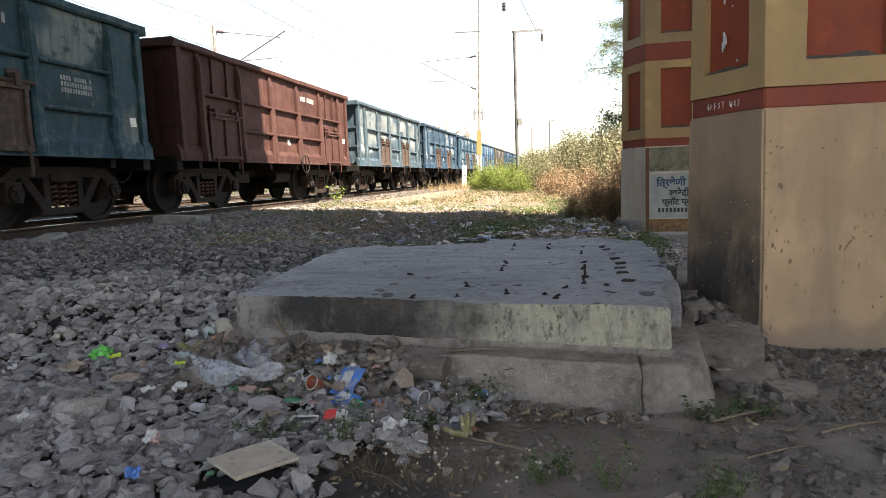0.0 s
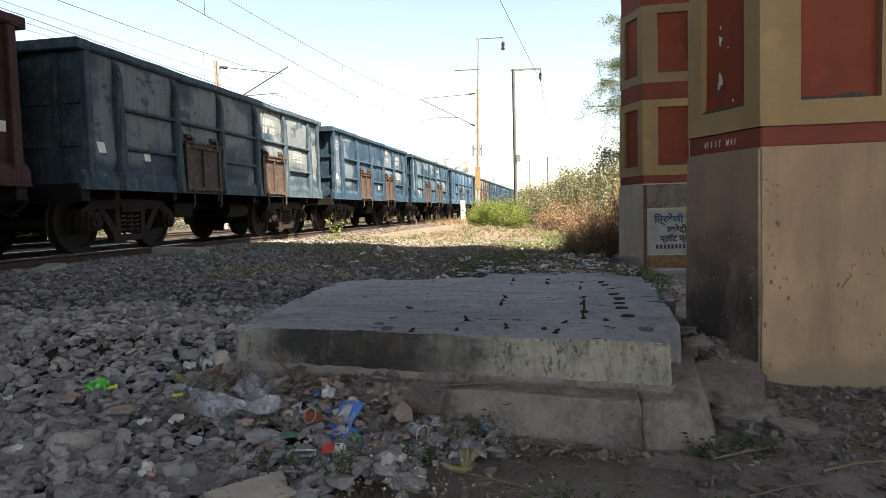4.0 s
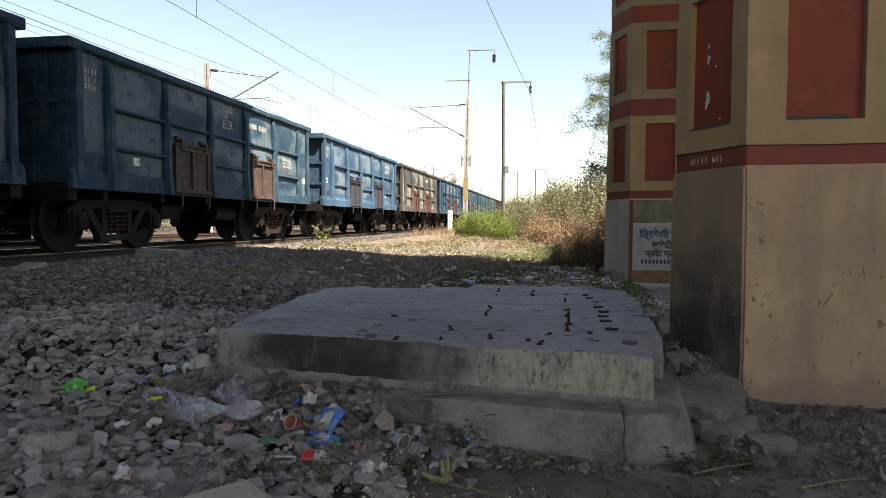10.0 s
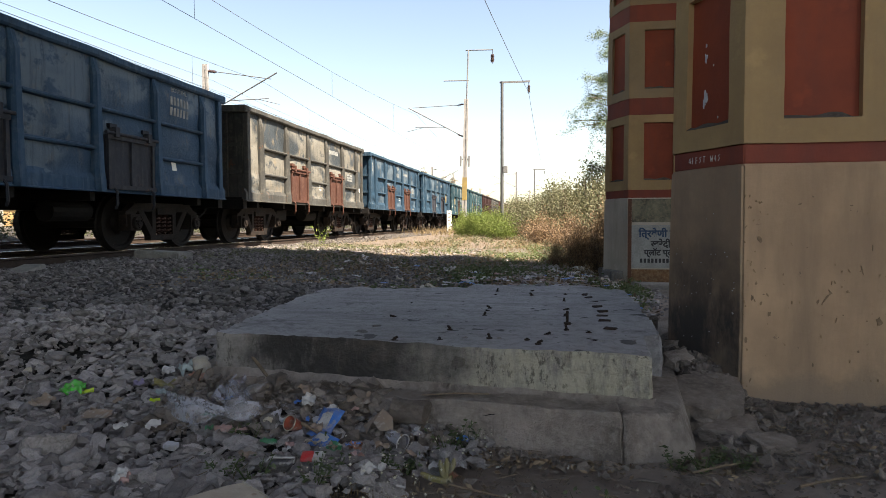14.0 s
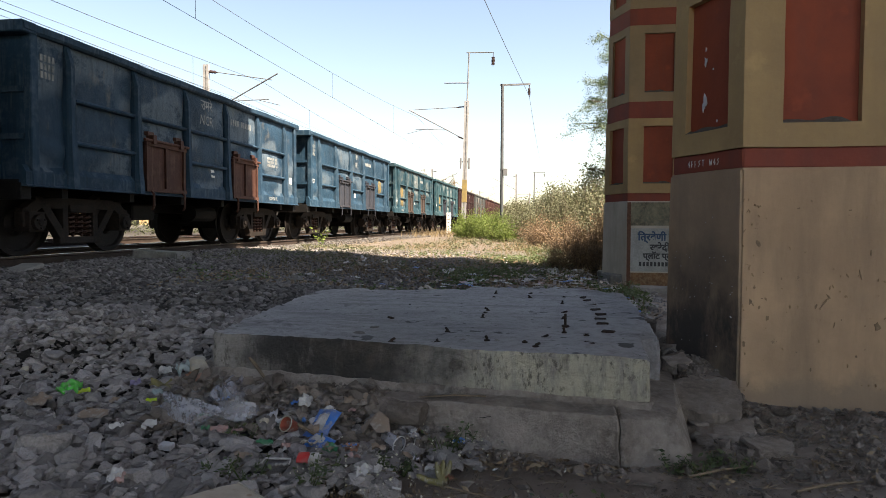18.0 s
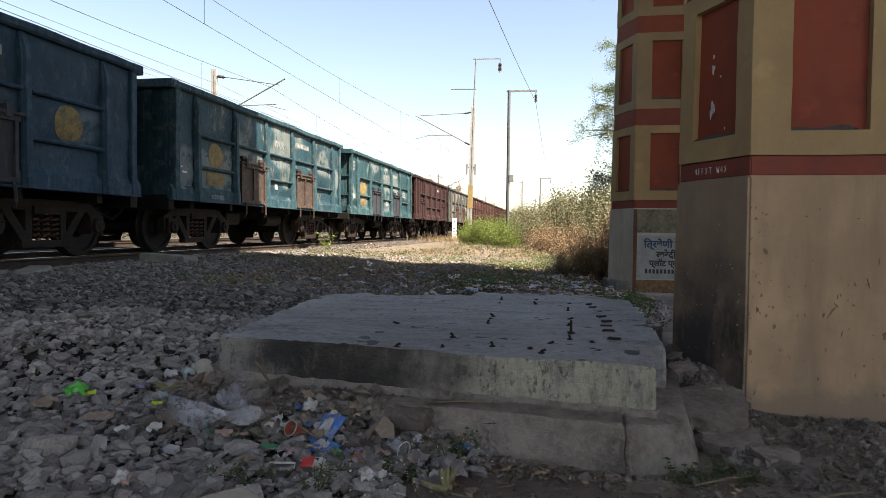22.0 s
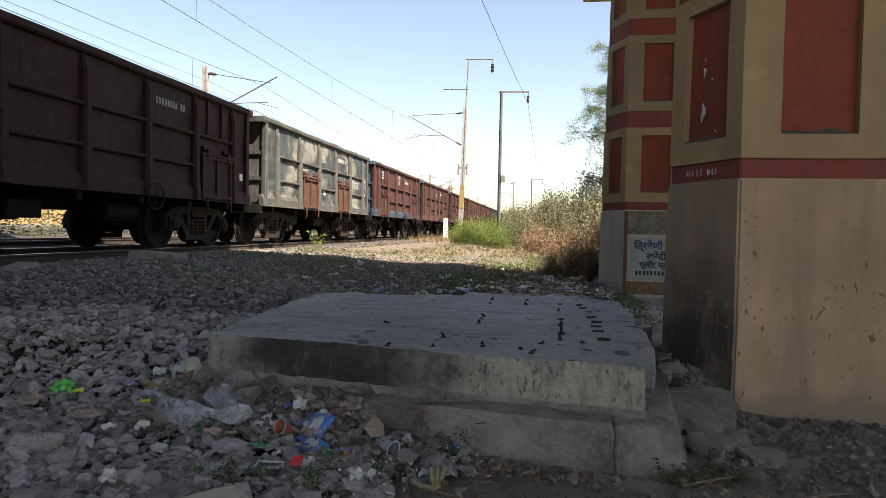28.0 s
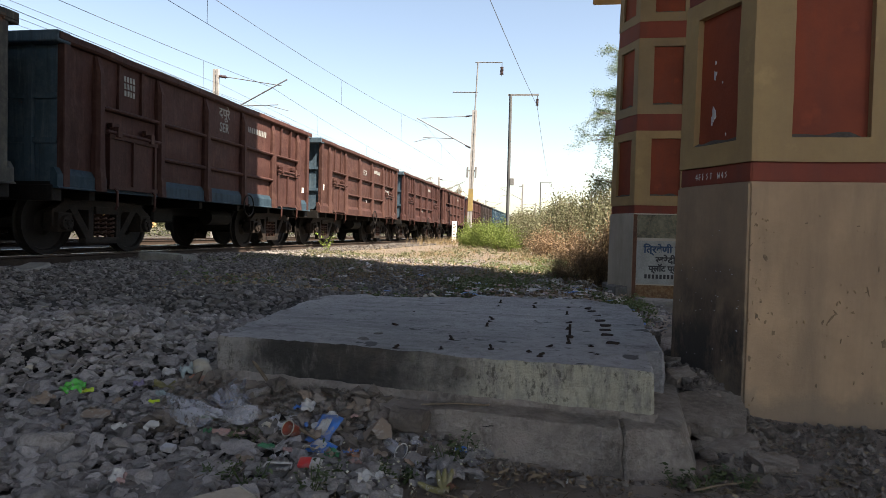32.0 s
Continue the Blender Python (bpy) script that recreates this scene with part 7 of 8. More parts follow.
# chips in the plaster of the near pier's front
SCAR = surface("bare_plaster", (0.25, 0.172, 0.105), (0.17, 0.12, 0.08), None, 12, 60, 0.9)
for i, (sx, sz, sw, sh, tilt) in enumerate(((0.084, 0.945, 0.022, 0.04, 30), (0.29, 1.14, 0.02, 0.008, 5), (0.55, 1.13, 0.014, 0.008, 0), (0.43, 0.62, 0.012, 0.055, -35), (0.45, 0.66, 0.01, 0.03, 40),
                                        (0.39, 0.60, 0.01, 0.025, -20), (0.61, 0.78, 0.006, 0.05, 15), (0.33, 0.90, 0.016, 0.005, 20), (0.14, 0.53, 0.02, 0.025, 0), (0.05, 0.62, 0.018, 0.03, 0),
                                        (0.07, 0.70, 0.012, 0.016, 0), (0.60, 0.33, 0.012, 0.012, 0), (0.37, 0.25, 0.01, 0.02, 0), (0.52, 0.53, 0.006, 0.006, 0), (0.02, 0.38, 0.02, 0.03, 0),
                                        (0.70, 0.50, 0.03, 0.04, 0), (0.66, 0.9, 0.006, 0.03, 0), (0.21, 0.75, 0.006, 0.012, 0))):
    rr = random.Random(i)
    bm = bmesh.new()
    n = 9
    pts = []
    for k in range(n):
        a = 2 * math.pi * k / n
        q = rr.uniform(0.6, 1.15)
        ux, uz = math.cos(a) * sw * q * 0.5, math.sin(a) * sh * q * 0.6
        c, s = math.cos(radians(tilt)), math.sin(radians(tilt))
        pts.append((sx + ux * c - uz * s, sz + ux * s + uz * c))
    lo = [bm.verts.new((a, -0.010, b)) for a, b in pts]
    hi = [bm.verts.new((a, -0.0195, b)) for a, b in pts]
    bm.faces.new(hi)
    for k in range(n):
        bm.faces.new((lo[k], lo[(k + 1) % n], hi[(k + 1) % n], hi[k]))
    part("plaster_scar", bm, SCAR, PIER_1, "chip of bare brown plaster")


FAINT = surface("worn_plaster", (0.31, 0.215, 0.125), (0.24, 0.165, 0.10), None, 12, 60, 0.9)
for i in range(70):
    rr = random.Random(2600 + i)
    sx = abs(rr.gauss(0, 0.05)) + 0.004 if i < 26 else rr.uniform(0.03, 0.78)
    sz = rr.uniform(0.12, 1.2) if i < 26 else rr.choice((rr.gauss(0.66, 0.12), rr.uniform(0.15, 1.2)))
    sw, sh, tilt = rr.uniform(0.002, 0.006), rr.uniform(0.003, 0.017), rr.uniform(-35, 35)
    bm = bmesh.new()
    c, q = math.cos(radians(tilt)), math.sin(radians(tilt))
    pts = []
    for k in range(6):
        a, e = math.pi * k / 3, rr.uniform(0.5, 1.1)
        ux, uz = math.cos(a) * sw * e, math.sin(a) * sh * e
        pts.append((max(0.001, sx + ux * c - uz * q), sz + ux * q + uz * c))
    lo = [bm.verts.new((a, -0.010, b)) for a, b in pts]
    hi = [bm.verts.new((a, -0.0205, b)) for a, b in pts]
    bm.faces.new(hi)
    for k in range(6):
        bm.faces.new((lo[k], lo[(k + 1) % 6], hi[(k + 1) % 6], hi[k]))
    part("plaster_scar", bm, FAINT if i % 6 else SCAR, PIER_1)
bm = bmesh.new()
rr = random.Random(88)
for i in range(34):
    u, z, q = rr.uniform(0.03, 0.55), rr.choice((rr.uniform(0.2, 1.2), rr.gauss(0.75, 0.15))), rr.uniform(0.0012, 0.003)
    lean = 0.017 * max(0.0, z - 0.8)
    vs = [bm.verts.new(slant(u + math.cos(k * 2.1) * q, z + math.sin(k * 2.1) * q * 1.4, 0.021) + Vector(((0.008 + lean) * u / 0.6, 0, 0))) for k in range(3)]
    tip = bm.verts.new(slant(u, z, 0.008))
    bm.faces.new(vs)
    for k in range(3):
        bm.faces.new((vs[k], vs[(k + 1) % 3], tip))
tagged(part("paint_specks", bm, FLAKE, PIER_1, "pale specks splashed on the sooty face"), kind="stuff")


# ---- stencils and labels on the wagons
YEL_FADE = surface("faded_yellow", (0.20, 0.135, 0.04), (0.05, 0.055, 0.05), (0.26, 0.19, 0.08), 5, 40, 0.7)
CODES = {3: ("दमरे", "SCR", 1.6), 4: ("पूमरे", "ECR", 0.0), 7: ("उमरे", "NCR", 0.0), 8: ("उरे", "NR", 0.0), 9: ("", "WCR", 0.0), 10: ("दपूमरे", "SECR", 0.0), 12: ("", "ECR", -0.4),
         13: ("दपूरे", "SER", 0.0), 14: ("", "ECR", 0.0)}
NUMBER_AT = {2: 1.6, 3: 3.2, 5: 3.2, 13: 1.6}


SKIN = {kind: sheet_shape(*sheet_args(kind, 1)) for kind in ("new", "old")}


def hug(ob, k):
    """Lays paint or paper on the dented side sheet of wagon k."""
    skin = SKIN[COLOURS[k][3]]
    deep = max(v.co.x for v in ob.data.vertices) - 0.002
    for v in ob.data.vertices:
        v.co.x = skin(v.co.y, v.co.z) + (0.006 if v.co.x > deep else -0.015)
    return ob


def on_side(ob, y, z, k, x=None):
    ob.data.transform(Matrix.Translation((x or 1.6, y, z)) @ pose(0, 0, 0, 90, 0, 90))
    return ob if x else hug(ob, k)


for k in range(0, 17):
    wg = WAGONS[k]
    rr = random.Random(70 + k)
    if k in CODES:
        upper, code, yc = CODES[k]
        for text, size, z in ((upper, 0.30, 2.93), (code, 0.27, 2.62)):
            if text:
                o = part("stencil_code", lettering(text, size, STENCIL, depth=0.004, bold=0.002), STENCIL, wg, "white stencilled railway code")
                on_side(o, yc, z, k)
    if k in (5, 7, 9):
        o = part("stencil_class", lettering("BOXNHL", 0.13, STENCIL, depth=0.004), STENCIL, wg, "white stencilled wagon class")
        on_side(o, 3.2 if k != 9 else -3.2, 3.02 if k == 5 else 1.12, k, None if k == 5 else 1.574)
    rows, cols, w = (2, 6, 0.66) if k in (2, 3, 5) else (1, 11, 1.0)
    tagged(hug(part("stencil_number", bar_block(1, NUMBER_AT.get(k, 1.6), 2.72 if rows == 2 else 2.78, w, 0.40 if rows == 2 else 0.17, rows, cols, 1.578, k + 5), STENCIL, wg, "white stencilled number"), k), kind="stuff")
    if k in (3, 4, 5, 7, 8, 10, 13):
        yb2, zb2 = (-4.38, 2.72) if k != 13 else (-3.2, 2.80)
        tagged(hug(part("stencil_note", bar_block(1, yb2, zb2, 0.30, 0.36, 3, 4, 1.6, k + 21), STENCIL, wg, "small stencilled repair note"), k), kind="stuff")
    if (k % 2 == 0 or k in (3, 7)) and k != 8:
        tagged(hug(part("stencil_data", bar_block(1, 3.2, 2.05, 0.66, 0.26, 3, 12, 1.606, k + 9), STENCIL, wg, "worn stencilled data lines"), k), kind="stuff")
    for q in range(2):
        bm = bmesh.new()
        ly, lz = (rr.choice((-3.3, -0.2, 0.2, 3.0)), rr.uniform(1.42, 1.55)) if q == 0 else (rr.choice((4.5, -4.45)), rr.uniform(1.5, 1.75))
        w, h = rr.uniform(0.12, 0.17), rr.uniform(0.13, 0.17)
        box(bm, 1.50, 1.60, ly - w / 2, ly + w / 2, lz, lz + h)
        hug(part("paper_label", bm, PAPER, wg, "white paper route label"), k)
    if k in (8, 9, 10):
        bm = bmesh.new()
        yd = 3.2 if k == 8 else -3.2
        wide = 0.46 if k == 10 else 0.30
        ring = [(yd + wide * math.cos(i * math.pi / 14), 1.99 + 0.27 * math.sin(i * math.pi / 14)) for i in range(28)]
        lo = [bm.verts.new((1.5, a, b)) for a, b in ring]
        rims = [[bm.verts.new((1.6, yd + (a - yd) * f, 1.99 + (b - 1.99) * f)) for a, b in ring] for f in (1.0, 0.66, 0.33)]
        for p, q in zip([lo] + rims[:-1], rims):
            for i in range(28):
                bm.faces.new((p[i], p[(i + 1) % 28], q[(i + 1) % 28], q[i]))
        bm.faces.new(rims[-1])
        hug(part("yellow_disc", bm, YEL_FADE, wg, "faded yellow painted disc"), k)
    if k in (9, 10):
        bm = bmesh.new()
        box(bm, 1.50, 1.596, -3.6, -2.9, 1.36, 1.62)
        bmesh.ops.subdivide_edges(bm, edges=[e for e in bm.edges if e.calc_length() > 0.2], cuts=3, use_grid_fill=True)
        hug(part("yellow_patch", bm, YEL_FADE, wg, "faded yellow painted rectangle"), k)

# ---- litter
def crumple(w, h, lift, seed, n=13, fold=0.6):
    """A crumpled thin sheet, w by h."""
    verts, faces = [], []
    o = Vector((seed * 3.1, seed * 1.7, 0))
    for i in range(n):
        for j in range(n):
            u, v = 2 * i / (n - 1) - 1, 2 * j / (n - 1) - 1
            m = math.hypot(u, v)
            k = max(abs(u), abs(v)) / m if m > 1e-6 else 1
            k = 0.55 + 0.45 * k
            edge = 1 + 0.16 * noise.noise(Vector((u * 1.6, v * 1.6, 9)) + o)
            p = Vector((u * w * 0.5 * k * edge, v * h * 0.5 * k * edge, 0))
            d = noise.noise_vector(Vector((u * 1.3, v * 1.3, 0)) + o)
            f = noise.noise(Vector((u * 2.1, v * 2.1, 3)) + o)
            ridge = 1 - abs(noise.noise(Vector((u * 1.6, v * 1.6, 6)) + o)) * 2
            p += Vector((d.x * w * 0.07, d.y * h * 0.07, lift * (0.45 + 0.55 * d.z + 0.35 * ridge * fold + 0.4 * fold * f)))
            p.z = max(p.z, 0.001 + 0.002 * f)
            verts.append(p[:])
    for i in range(n - 1):
        for j in range(n - 1):
            a = i * n + j
            faces.append((a, a + n, a + n + 1, a + 1))
    me = raw_mesh("sheet", verts, faces)
    return me


def film_mat(name, color, rough=0.35, through=0.0):
    mat, nt, bsdf = nodes_of(name)
    v = coords(nt)
    col = mix(nt, times(nt, noise_fac(nt, v, 18, 5, 0.6), 0.5), color, tuple(min(1, c * 1.35 + 0.03) for c in color))
    col = mix(nt, times(nt, noise_fac(nt, v, 11, 8, 0.7, 0.42, 0.66), 0.7), col, (0.17, 0.15, 0.13))
    col = mix(nt, times(nt, noise_fac(nt, v, 34, 5, 0.6, 0.56, 0.62), 0.6), col, (0.32, 0.30, 0.28))
    nt.links.new(col, bsdf.inputs["Base Color"])
    bsdf.inputs["Roughness"].default_value = rough
    if through:
        bsdf.inputs["Alpha"].default_value = 1 - through
    bump(nt, bsdf, noise_fac(nt, v, 60, 4, 0.6), 0.4, 0.003)
    return mat


def put(ob, x, y, up=0.03, rx=0, ry=0, rz=0):
    lift = max(0.075, min(up + 0.01, 0.11)) if x < -0.5 and y < 5 else min(0.035, up)
    ob.matrix_basis = pose(x, y, max(float(ground_z(x, y)) + lift, up), rx, ry, rz)
    return ob


FILMS = {"green": film_mat("green_film", (0.02, 0.42, 0.03)), "lime": film_mat("lime_film", (0.45, 0.62, 0.02)), "blue": film_mat("blue_film", (0.02, 0.15, 0.48), 0.3),
         "white": film_mat("white_film", (0.46, 0.455, 0.44), 0.5), "red": film_mat("red_film", (0.50, 0.03, 0.03), 0.4), "orange": film_mat("orange_paper", (0.34, 0.16, 0.10), 0.7),
         "card": film_mat("brown_card", (0.23, 0.17, 0.125), 0.9), "yellow": film_mat("yellow_peel", (0.17, 0.15, 0.05), 0.6), "pink": film_mat("pink_film", (0.36, 0.22, 0.20), 0.5),
         "bag": film_mat("clear_polythene", (0.58, 0.59, 0.66), 0.22, 0.58), "cream": film_mat("cream_plastic", (0.40, 0.36, 0.285), 0.5), "teal": film_mat("teal_film", (0.30, 0.37, 0.37), 0.5),
         "violet": film_mat("violet_film", (0.20, 0.17, 0.30), 0.5), "black": film_mat("black_plastic", (0.03, 0.03, 0.035), 0.4), "silver": film_mat("silver_foil", (0.36, 0.36, 0.38), 0.3),
         "dkgreen": film_mat("dark_green_film", (0.02, 0.16, 0.07), 0.5), "maroon": film_mat("red_cup", (0.32, 0.07, 0.04), 0.5)}
seed = 0
for name, kind, x, y, w, h, lift, up, rz, label in (
        ("wrapper", "green", -2.59, 3.20, 0.15, 0.10, 0.11, 0.06, 20, "bright green crumpled plastic wrapper on the stones"),
        ("wrapper", "lime", -2.54, 3.23, 0.08, 0.05, 0.04, 0.07, 50, "yellow-green corner of a crumpled wrapper"),
        ("cardboard_scrap", "card", -2.66, 3.06, 0.19, 0.10, 0.05, 0.05, -15, "torn brown cardboard scrap"),
        ("cardboard_scrap", "card", -2.21, 2.88, 0.17, 0.09, 0.01, 0.07, 8, "flat tan cardboard scrap on the stones"),
        ("paper_scrap", "white", -3.03, 3.05, 0.06, 0.04, 0.03, 0.05, 0, "small white paper scrap on stones"),
        ("paper_scrap", "white", -1.97, 2.72, 0.075, 0.05, 0.03, 0.06, 40, "small white paper scrap on stones"),
        ("paper_scrap", "white", -2.32, 2.36, 0.05, 0.05, 0.03, 0.05, 0, "twisted white paper scrap"),
        ("wrapper", "white", -1.60, 2.20, 0.06, 0.07, 0.05, 0.06, 10, "white and pink striped wrapper"),
        ("wrapper", "pink", -1.57, 2.19, 0.04, 0.06, 0.04, 0.06, 10, "pink torn wrapper on a stone"),
        ("wrapper", "blue", -1.47, 1.92, 0.06, 0.07, 0.05, 0.05, 30, "blue and white torn wrapper"),
        ("wrapper", "dkgreen", -1.21, 1.97, 0.03, 0.03, 0.02, 0.04, 0, "tiny green plastic scrap"),
        ("paper_scrap", "white", -2.24, 3.55, 0.09, 0.07, 0.06, 0.05, 0, "crumpled white plastic scrap"),
        ("wrapper", "teal", -2.07, 3.44, 0.09, 0.09, 0.09, 0.18, 30, "pale blue crumpled plastic wrapper"),
        ("packing_straw", "yellow", -2.15, 3.37, 0.16, 0.08, 0.05, 0.05, 10, "tangled yellow packing straw"),
        ("wrapper", "orange", -1.93, 3.34, 0.13, 0.08, 0.05, 0.16, 10, "crumpled orange and brown paper packet"),
        ("wrapper", "teal", -2.07, 3.21, 0.10, 0.05, 0.03, 0.05, -20, "white and green torn wrapper"),
        ("wrapper", "lime", -2.03, 3.08, 0.06, 0.04, 0.02, 0.05, 20, "yellow plastic scrap on stones"),
        ("wrapper", "violet", -2.33, 3.39, 0.07, 0.06, 0.04, 0.05, 20, "violet plastic scrap on stones"),
        ("wrapper", "white", -1.16, 3.00, 0.08, 0.09, 0.04, 0.09, 20, "pale brown-printed snack wrapper"),
        ("wrapper", "silver", -1.29, 2.92, 0.06, 0.05, 0.04, 0.05, 0, "silver striped candy wrapper"),
        ("wrapper", "silver", -1.24, 2.88, 0.06, 0.04, 0.03, 0.05, 40, "silver foil wrapper on stones"),
        ("wrapper", "pink", -1.48, 2.76, 0.09, 0.06, 0.03, 0.06, 0, "faded pink torn plastic wrapper"),
        ("wrapper", "dkgreen", -1.22, 2.68, 0.10, 0.035, 0.02, 0.05, -8, "dark green plastic strip on stones"),
                ("cardboard_scrap", "card", -0.92, 3.06, 0.16, 0.10, 0.03, 0.09, 5, "dark brown rotting cardboard"),
        ("wrapper", "card", -1.2, 3.06, 0.09, 0.09, 0.04, 0.10, 60, "brown dry leaf-like scrap"),
        ("paper_scrap", "white", -0.59, 3.1, 0.11, 0.07, 0.05, 0.09, 10, "crumpled white foam scrap"),
        ("wrapper", "blue", -0.40, 2.91, 0.07, 0.045, 0.04, 0.05, 10, "small blue plastic scrap"),
        ("paper_scrap", "white", -0.71, 2.44, 0.085, 0.05, 0.04, 0.05, 35, "crumpled white tissue on rubble"),
        ("paper_scrap", "white", -0.66, 2.48, 0.04, 0.04, 0.03, 0.05, 0, "crumpled white tissue on rubble")):
    seed += 1
    put(tagged(part(name, crumple(w * 0.85, h * 0.85, lift, seed, 17 if kind == "bag" else 13), FILMS[kind], smooth=True), label, name.replace("_", " "), "litter"), x, y, up, 20 if kind != "bag" else 8, 0, rz)


rr = random.Random(321)
for i in range(46):
    kind, label = rr.choice((("white", "torn white paper scrap in the rubble"), ("silver", "crumpled foil scrap in the rubble"), ("pink", "faded pink wrapper in the rubble"), ("card", "torn brown card in the rubble"),
                             ("cream", "dirty cream paper scrap in the rubble"), ("blue", "small blue plastic scrap in the rubble"), ("bag", "scrap of clear film in the rubble"), ("card", "dead brown leaf in the rubble"),
                             ("orange", "torn orange packet in the rubble"), ("dkgreen", "dark green plastic scrap in the rubble")))
    x, y = (rr.uniform(-1.45, -0.35), rr.uniform(2.45, 3.05)) if i < 32 else (rr.uniform(-2.3, -1.5), rr.uniform(2.6, 3.5))
    if not clear(np.array([x]), np.array([y]))[0]:
        continue
    q = rr.uniform(0.03, 0.075)
    o = part("litter_scrap", crumple(q, q * rr.uniform(0.5, 1.0), 0.035, 700 + i, 8), FILMS[kind], smooth=True)
    put(tagged(o, label, "litter scrap", "litter"), x, y, 0.03 if x > -0.5 else 0.07, rr.uniform(-15, 30), rr.uniform(-15, 15), rr.uniform(0, 360))


def pillow(w, h, thick, seed, inset=0.0, lift=0.0):
    """A creased closed pouch lying flat; inset cuts a smaller patch of its upper side."""
    n, m = 12, 9
    o = Vector((seed * 2.3, seed * 0.9, 0))
    verts, faces = [], []

    def at(u, v, s):
        p = Vector((u * w / 2, v * h / 2, 0))
        b = thick * max(0.0, (1 - u ** 4) * (1 - v ** 4)) ** 0.6 * (0.65 + 0.5 * noise.noise(Vector((u * 1.5, v * 1.5, 0)) + o))
        crease = 0.12 * thick * (1 - abs(noise.noise(Vector((u * 2.6, v * 2.6, 4)) + o)) * 3)
        bend = 0.25 * thick * noise.noise(Vector((u * 0.9, v * 0.9, 8)) + o) * 2
        d = noise.noise_vector(Vector((u, v, 2)) + o) * w * 0.06
        return (p.x + d.x, p.y + d.y, (b + crease) * s + bend + lift)
    for s in (1, -0.4):
        if inset and s < 0:
            continue
        k = 1 - inset
        base = len(verts)
        verts += [at(k * (2 * i / n - 1), k * (2 * j / m - 1), s) for i in range(n + 1) for j in range(m + 1)]
        for i in range(n):
            for j in range(m):
                a = base + i * (m + 1) + j
                f = (a, a + m + 1, a + m + 2, a + 1)
                faces.append(f if s > 0 else f[::-1])
    return raw_mesh("pouch", verts, faces)


for px, py, w, h, up, rx, rz, sd, lab in ((-1.03, 2.87, 0.125, 0.16, 0.085, 38, -18, 3, "blue and white crumpled milk pouch"), (-0.99, 2.73, 0.16, 0.08, 0.07, 30, -38, 5, "flattened blue plastic milk pouch")):
    top = empty("milk_pouch")
    put(top, px, py, up, rx, 0, rz)
    tagged(top, lab, "milk pouch", "litter")
    part("film", pillow(w, h, 0.026, sd), FILMS["blue"], top, smooth=True)
    part("print", pillow(w, h, 0.026, sd, 0.5, 0.0025), FILMS["white"], top, "white printed panel", smooth=True)


def limp_bag(length, width, seed, gather):
    """A limp polythene bag lying in a crescent, its folds running to the gathered ends."""
    n, m = 34, 18
    o = Vector((seed * 1.9, 0, 0))
    verts, faces = [], []
    for i in range(n + 1):
        u = 2 * i / n - 1
        wide = width * (gather + (1 - gather) * (1 - u * u) ** 0.6) * (1 + 0.25 * noise.noise(Vector((u * 2, 0, 1)) + o))
        for j in range(m + 1):
            v = 2 * j / m - 1
            fold = 0.5 + 0.5 * math.sin(v * 7 + 3 * noise.noise(Vector((u * 1.2, v, 0)) + o) + 2 * u)
            z = 0.055 * fold + 0.03 * noise.noise(Vector((u * 2.5, v * 1.5, 5)) + o) + 0.05 * (1 - v * v) * (0.6 + noise.noise(Vector((u * 1.7, 2, 0)) + o))
            verts.append((u * length / 2 + 0.02 * noise.noise(Vector((u, v * 3, 7)) + o), v * wide / 2 + 0.08 * u * u + 0.03 * noise.noise(Vector((u * 2, 3, 0)) + o), max(0.0, z)))
    for i in range(n):
        for j in range(m):
            a = i * (m + 1) + j
            faces.append((a, a + m + 1, a + m + 2, a + 1))
    return raw_mesh("bag", verts, faces)


o = part("polythene_bag", limp_bag(0.56, 0.12, 4, 0.3), FILMS["bag"], smooth=True)
put(tagged(o, "limp translucent polythene bag draped on the stones", "polythene bag", "litter"), -1.64, 2.86, 0.07, 10, 0, -14)
o = part("polythene_bag", limp_bag(0.40, 0.16, 9, 0.4), FILMS["bag"], smooth=True)
put(tagged(o, "translucent polythene sheet beside the slab corner", "polythene bag", "litter"), -1.58, 3.00, 0.08, 12, 0, -62)

# shell-like cup, paper cup, boxes, tile, banana peel, sticks
bm = bmesh.new()
bmesh.ops.create_uvsphere(bm, u_segments=14, v_segments=8, radius=0.072)
bmesh.ops.delete(bm, geom=[v for v in bm.verts if v.co.z < -0.01 or v.co.x + 0.4 * v.co.y > 0.045], context="VERTS")
for v in bm.verts:
    v.co.z *= 0.75
    v.co += noise.noise_vector(v.co * 14) * 0.006
put(tagged(part("broken_bowl", bm, FILMS["cream"], smooth=True), "broken cream plastic bowl lying upside down", "bowl", "litter"), -2.02, 3.53, 0.215, 20, 15, 30)
cup = empty("paper_cup")
put(cup, -1.18, 2.86, 0.07, 62, 0, -25)
tagged(cup, "small reddish-brown paper tea cup lying on its side", "cup", "litter")
bm = bmesh.new()
tube(bm, (0, 0, -0.03), (0, 0, 0.035), 0.024, 0.036, 16, False)
part("wall", bm, FILMS["maroon"], cup)
bm = bmesh.new()
n = 16
path_tube(bm, [(0.036 * math.cos(i * 2 * math.pi / n), 0.036 * math.sin(i * 2 * math.pi / n), 0.035) for i in range(n + 1)], 0.003, 5)
part("rim", bm, FILMS["cream"], cup, "pale rolled rim")
bm = bmesh.new()
tube(bm, (0, 0, -0.03), (0, 0, -0.028), 0.024, n=16)
part("bottom", bm, FILMS["maroon"], cup)
cup2 = empty("plastic_cup")
put(cup2, -0.69, 2.82, 0.05, 100, 20, 60)
tagged(cup2, "crushed clear plastic cup on rubble", "cup", "litter")
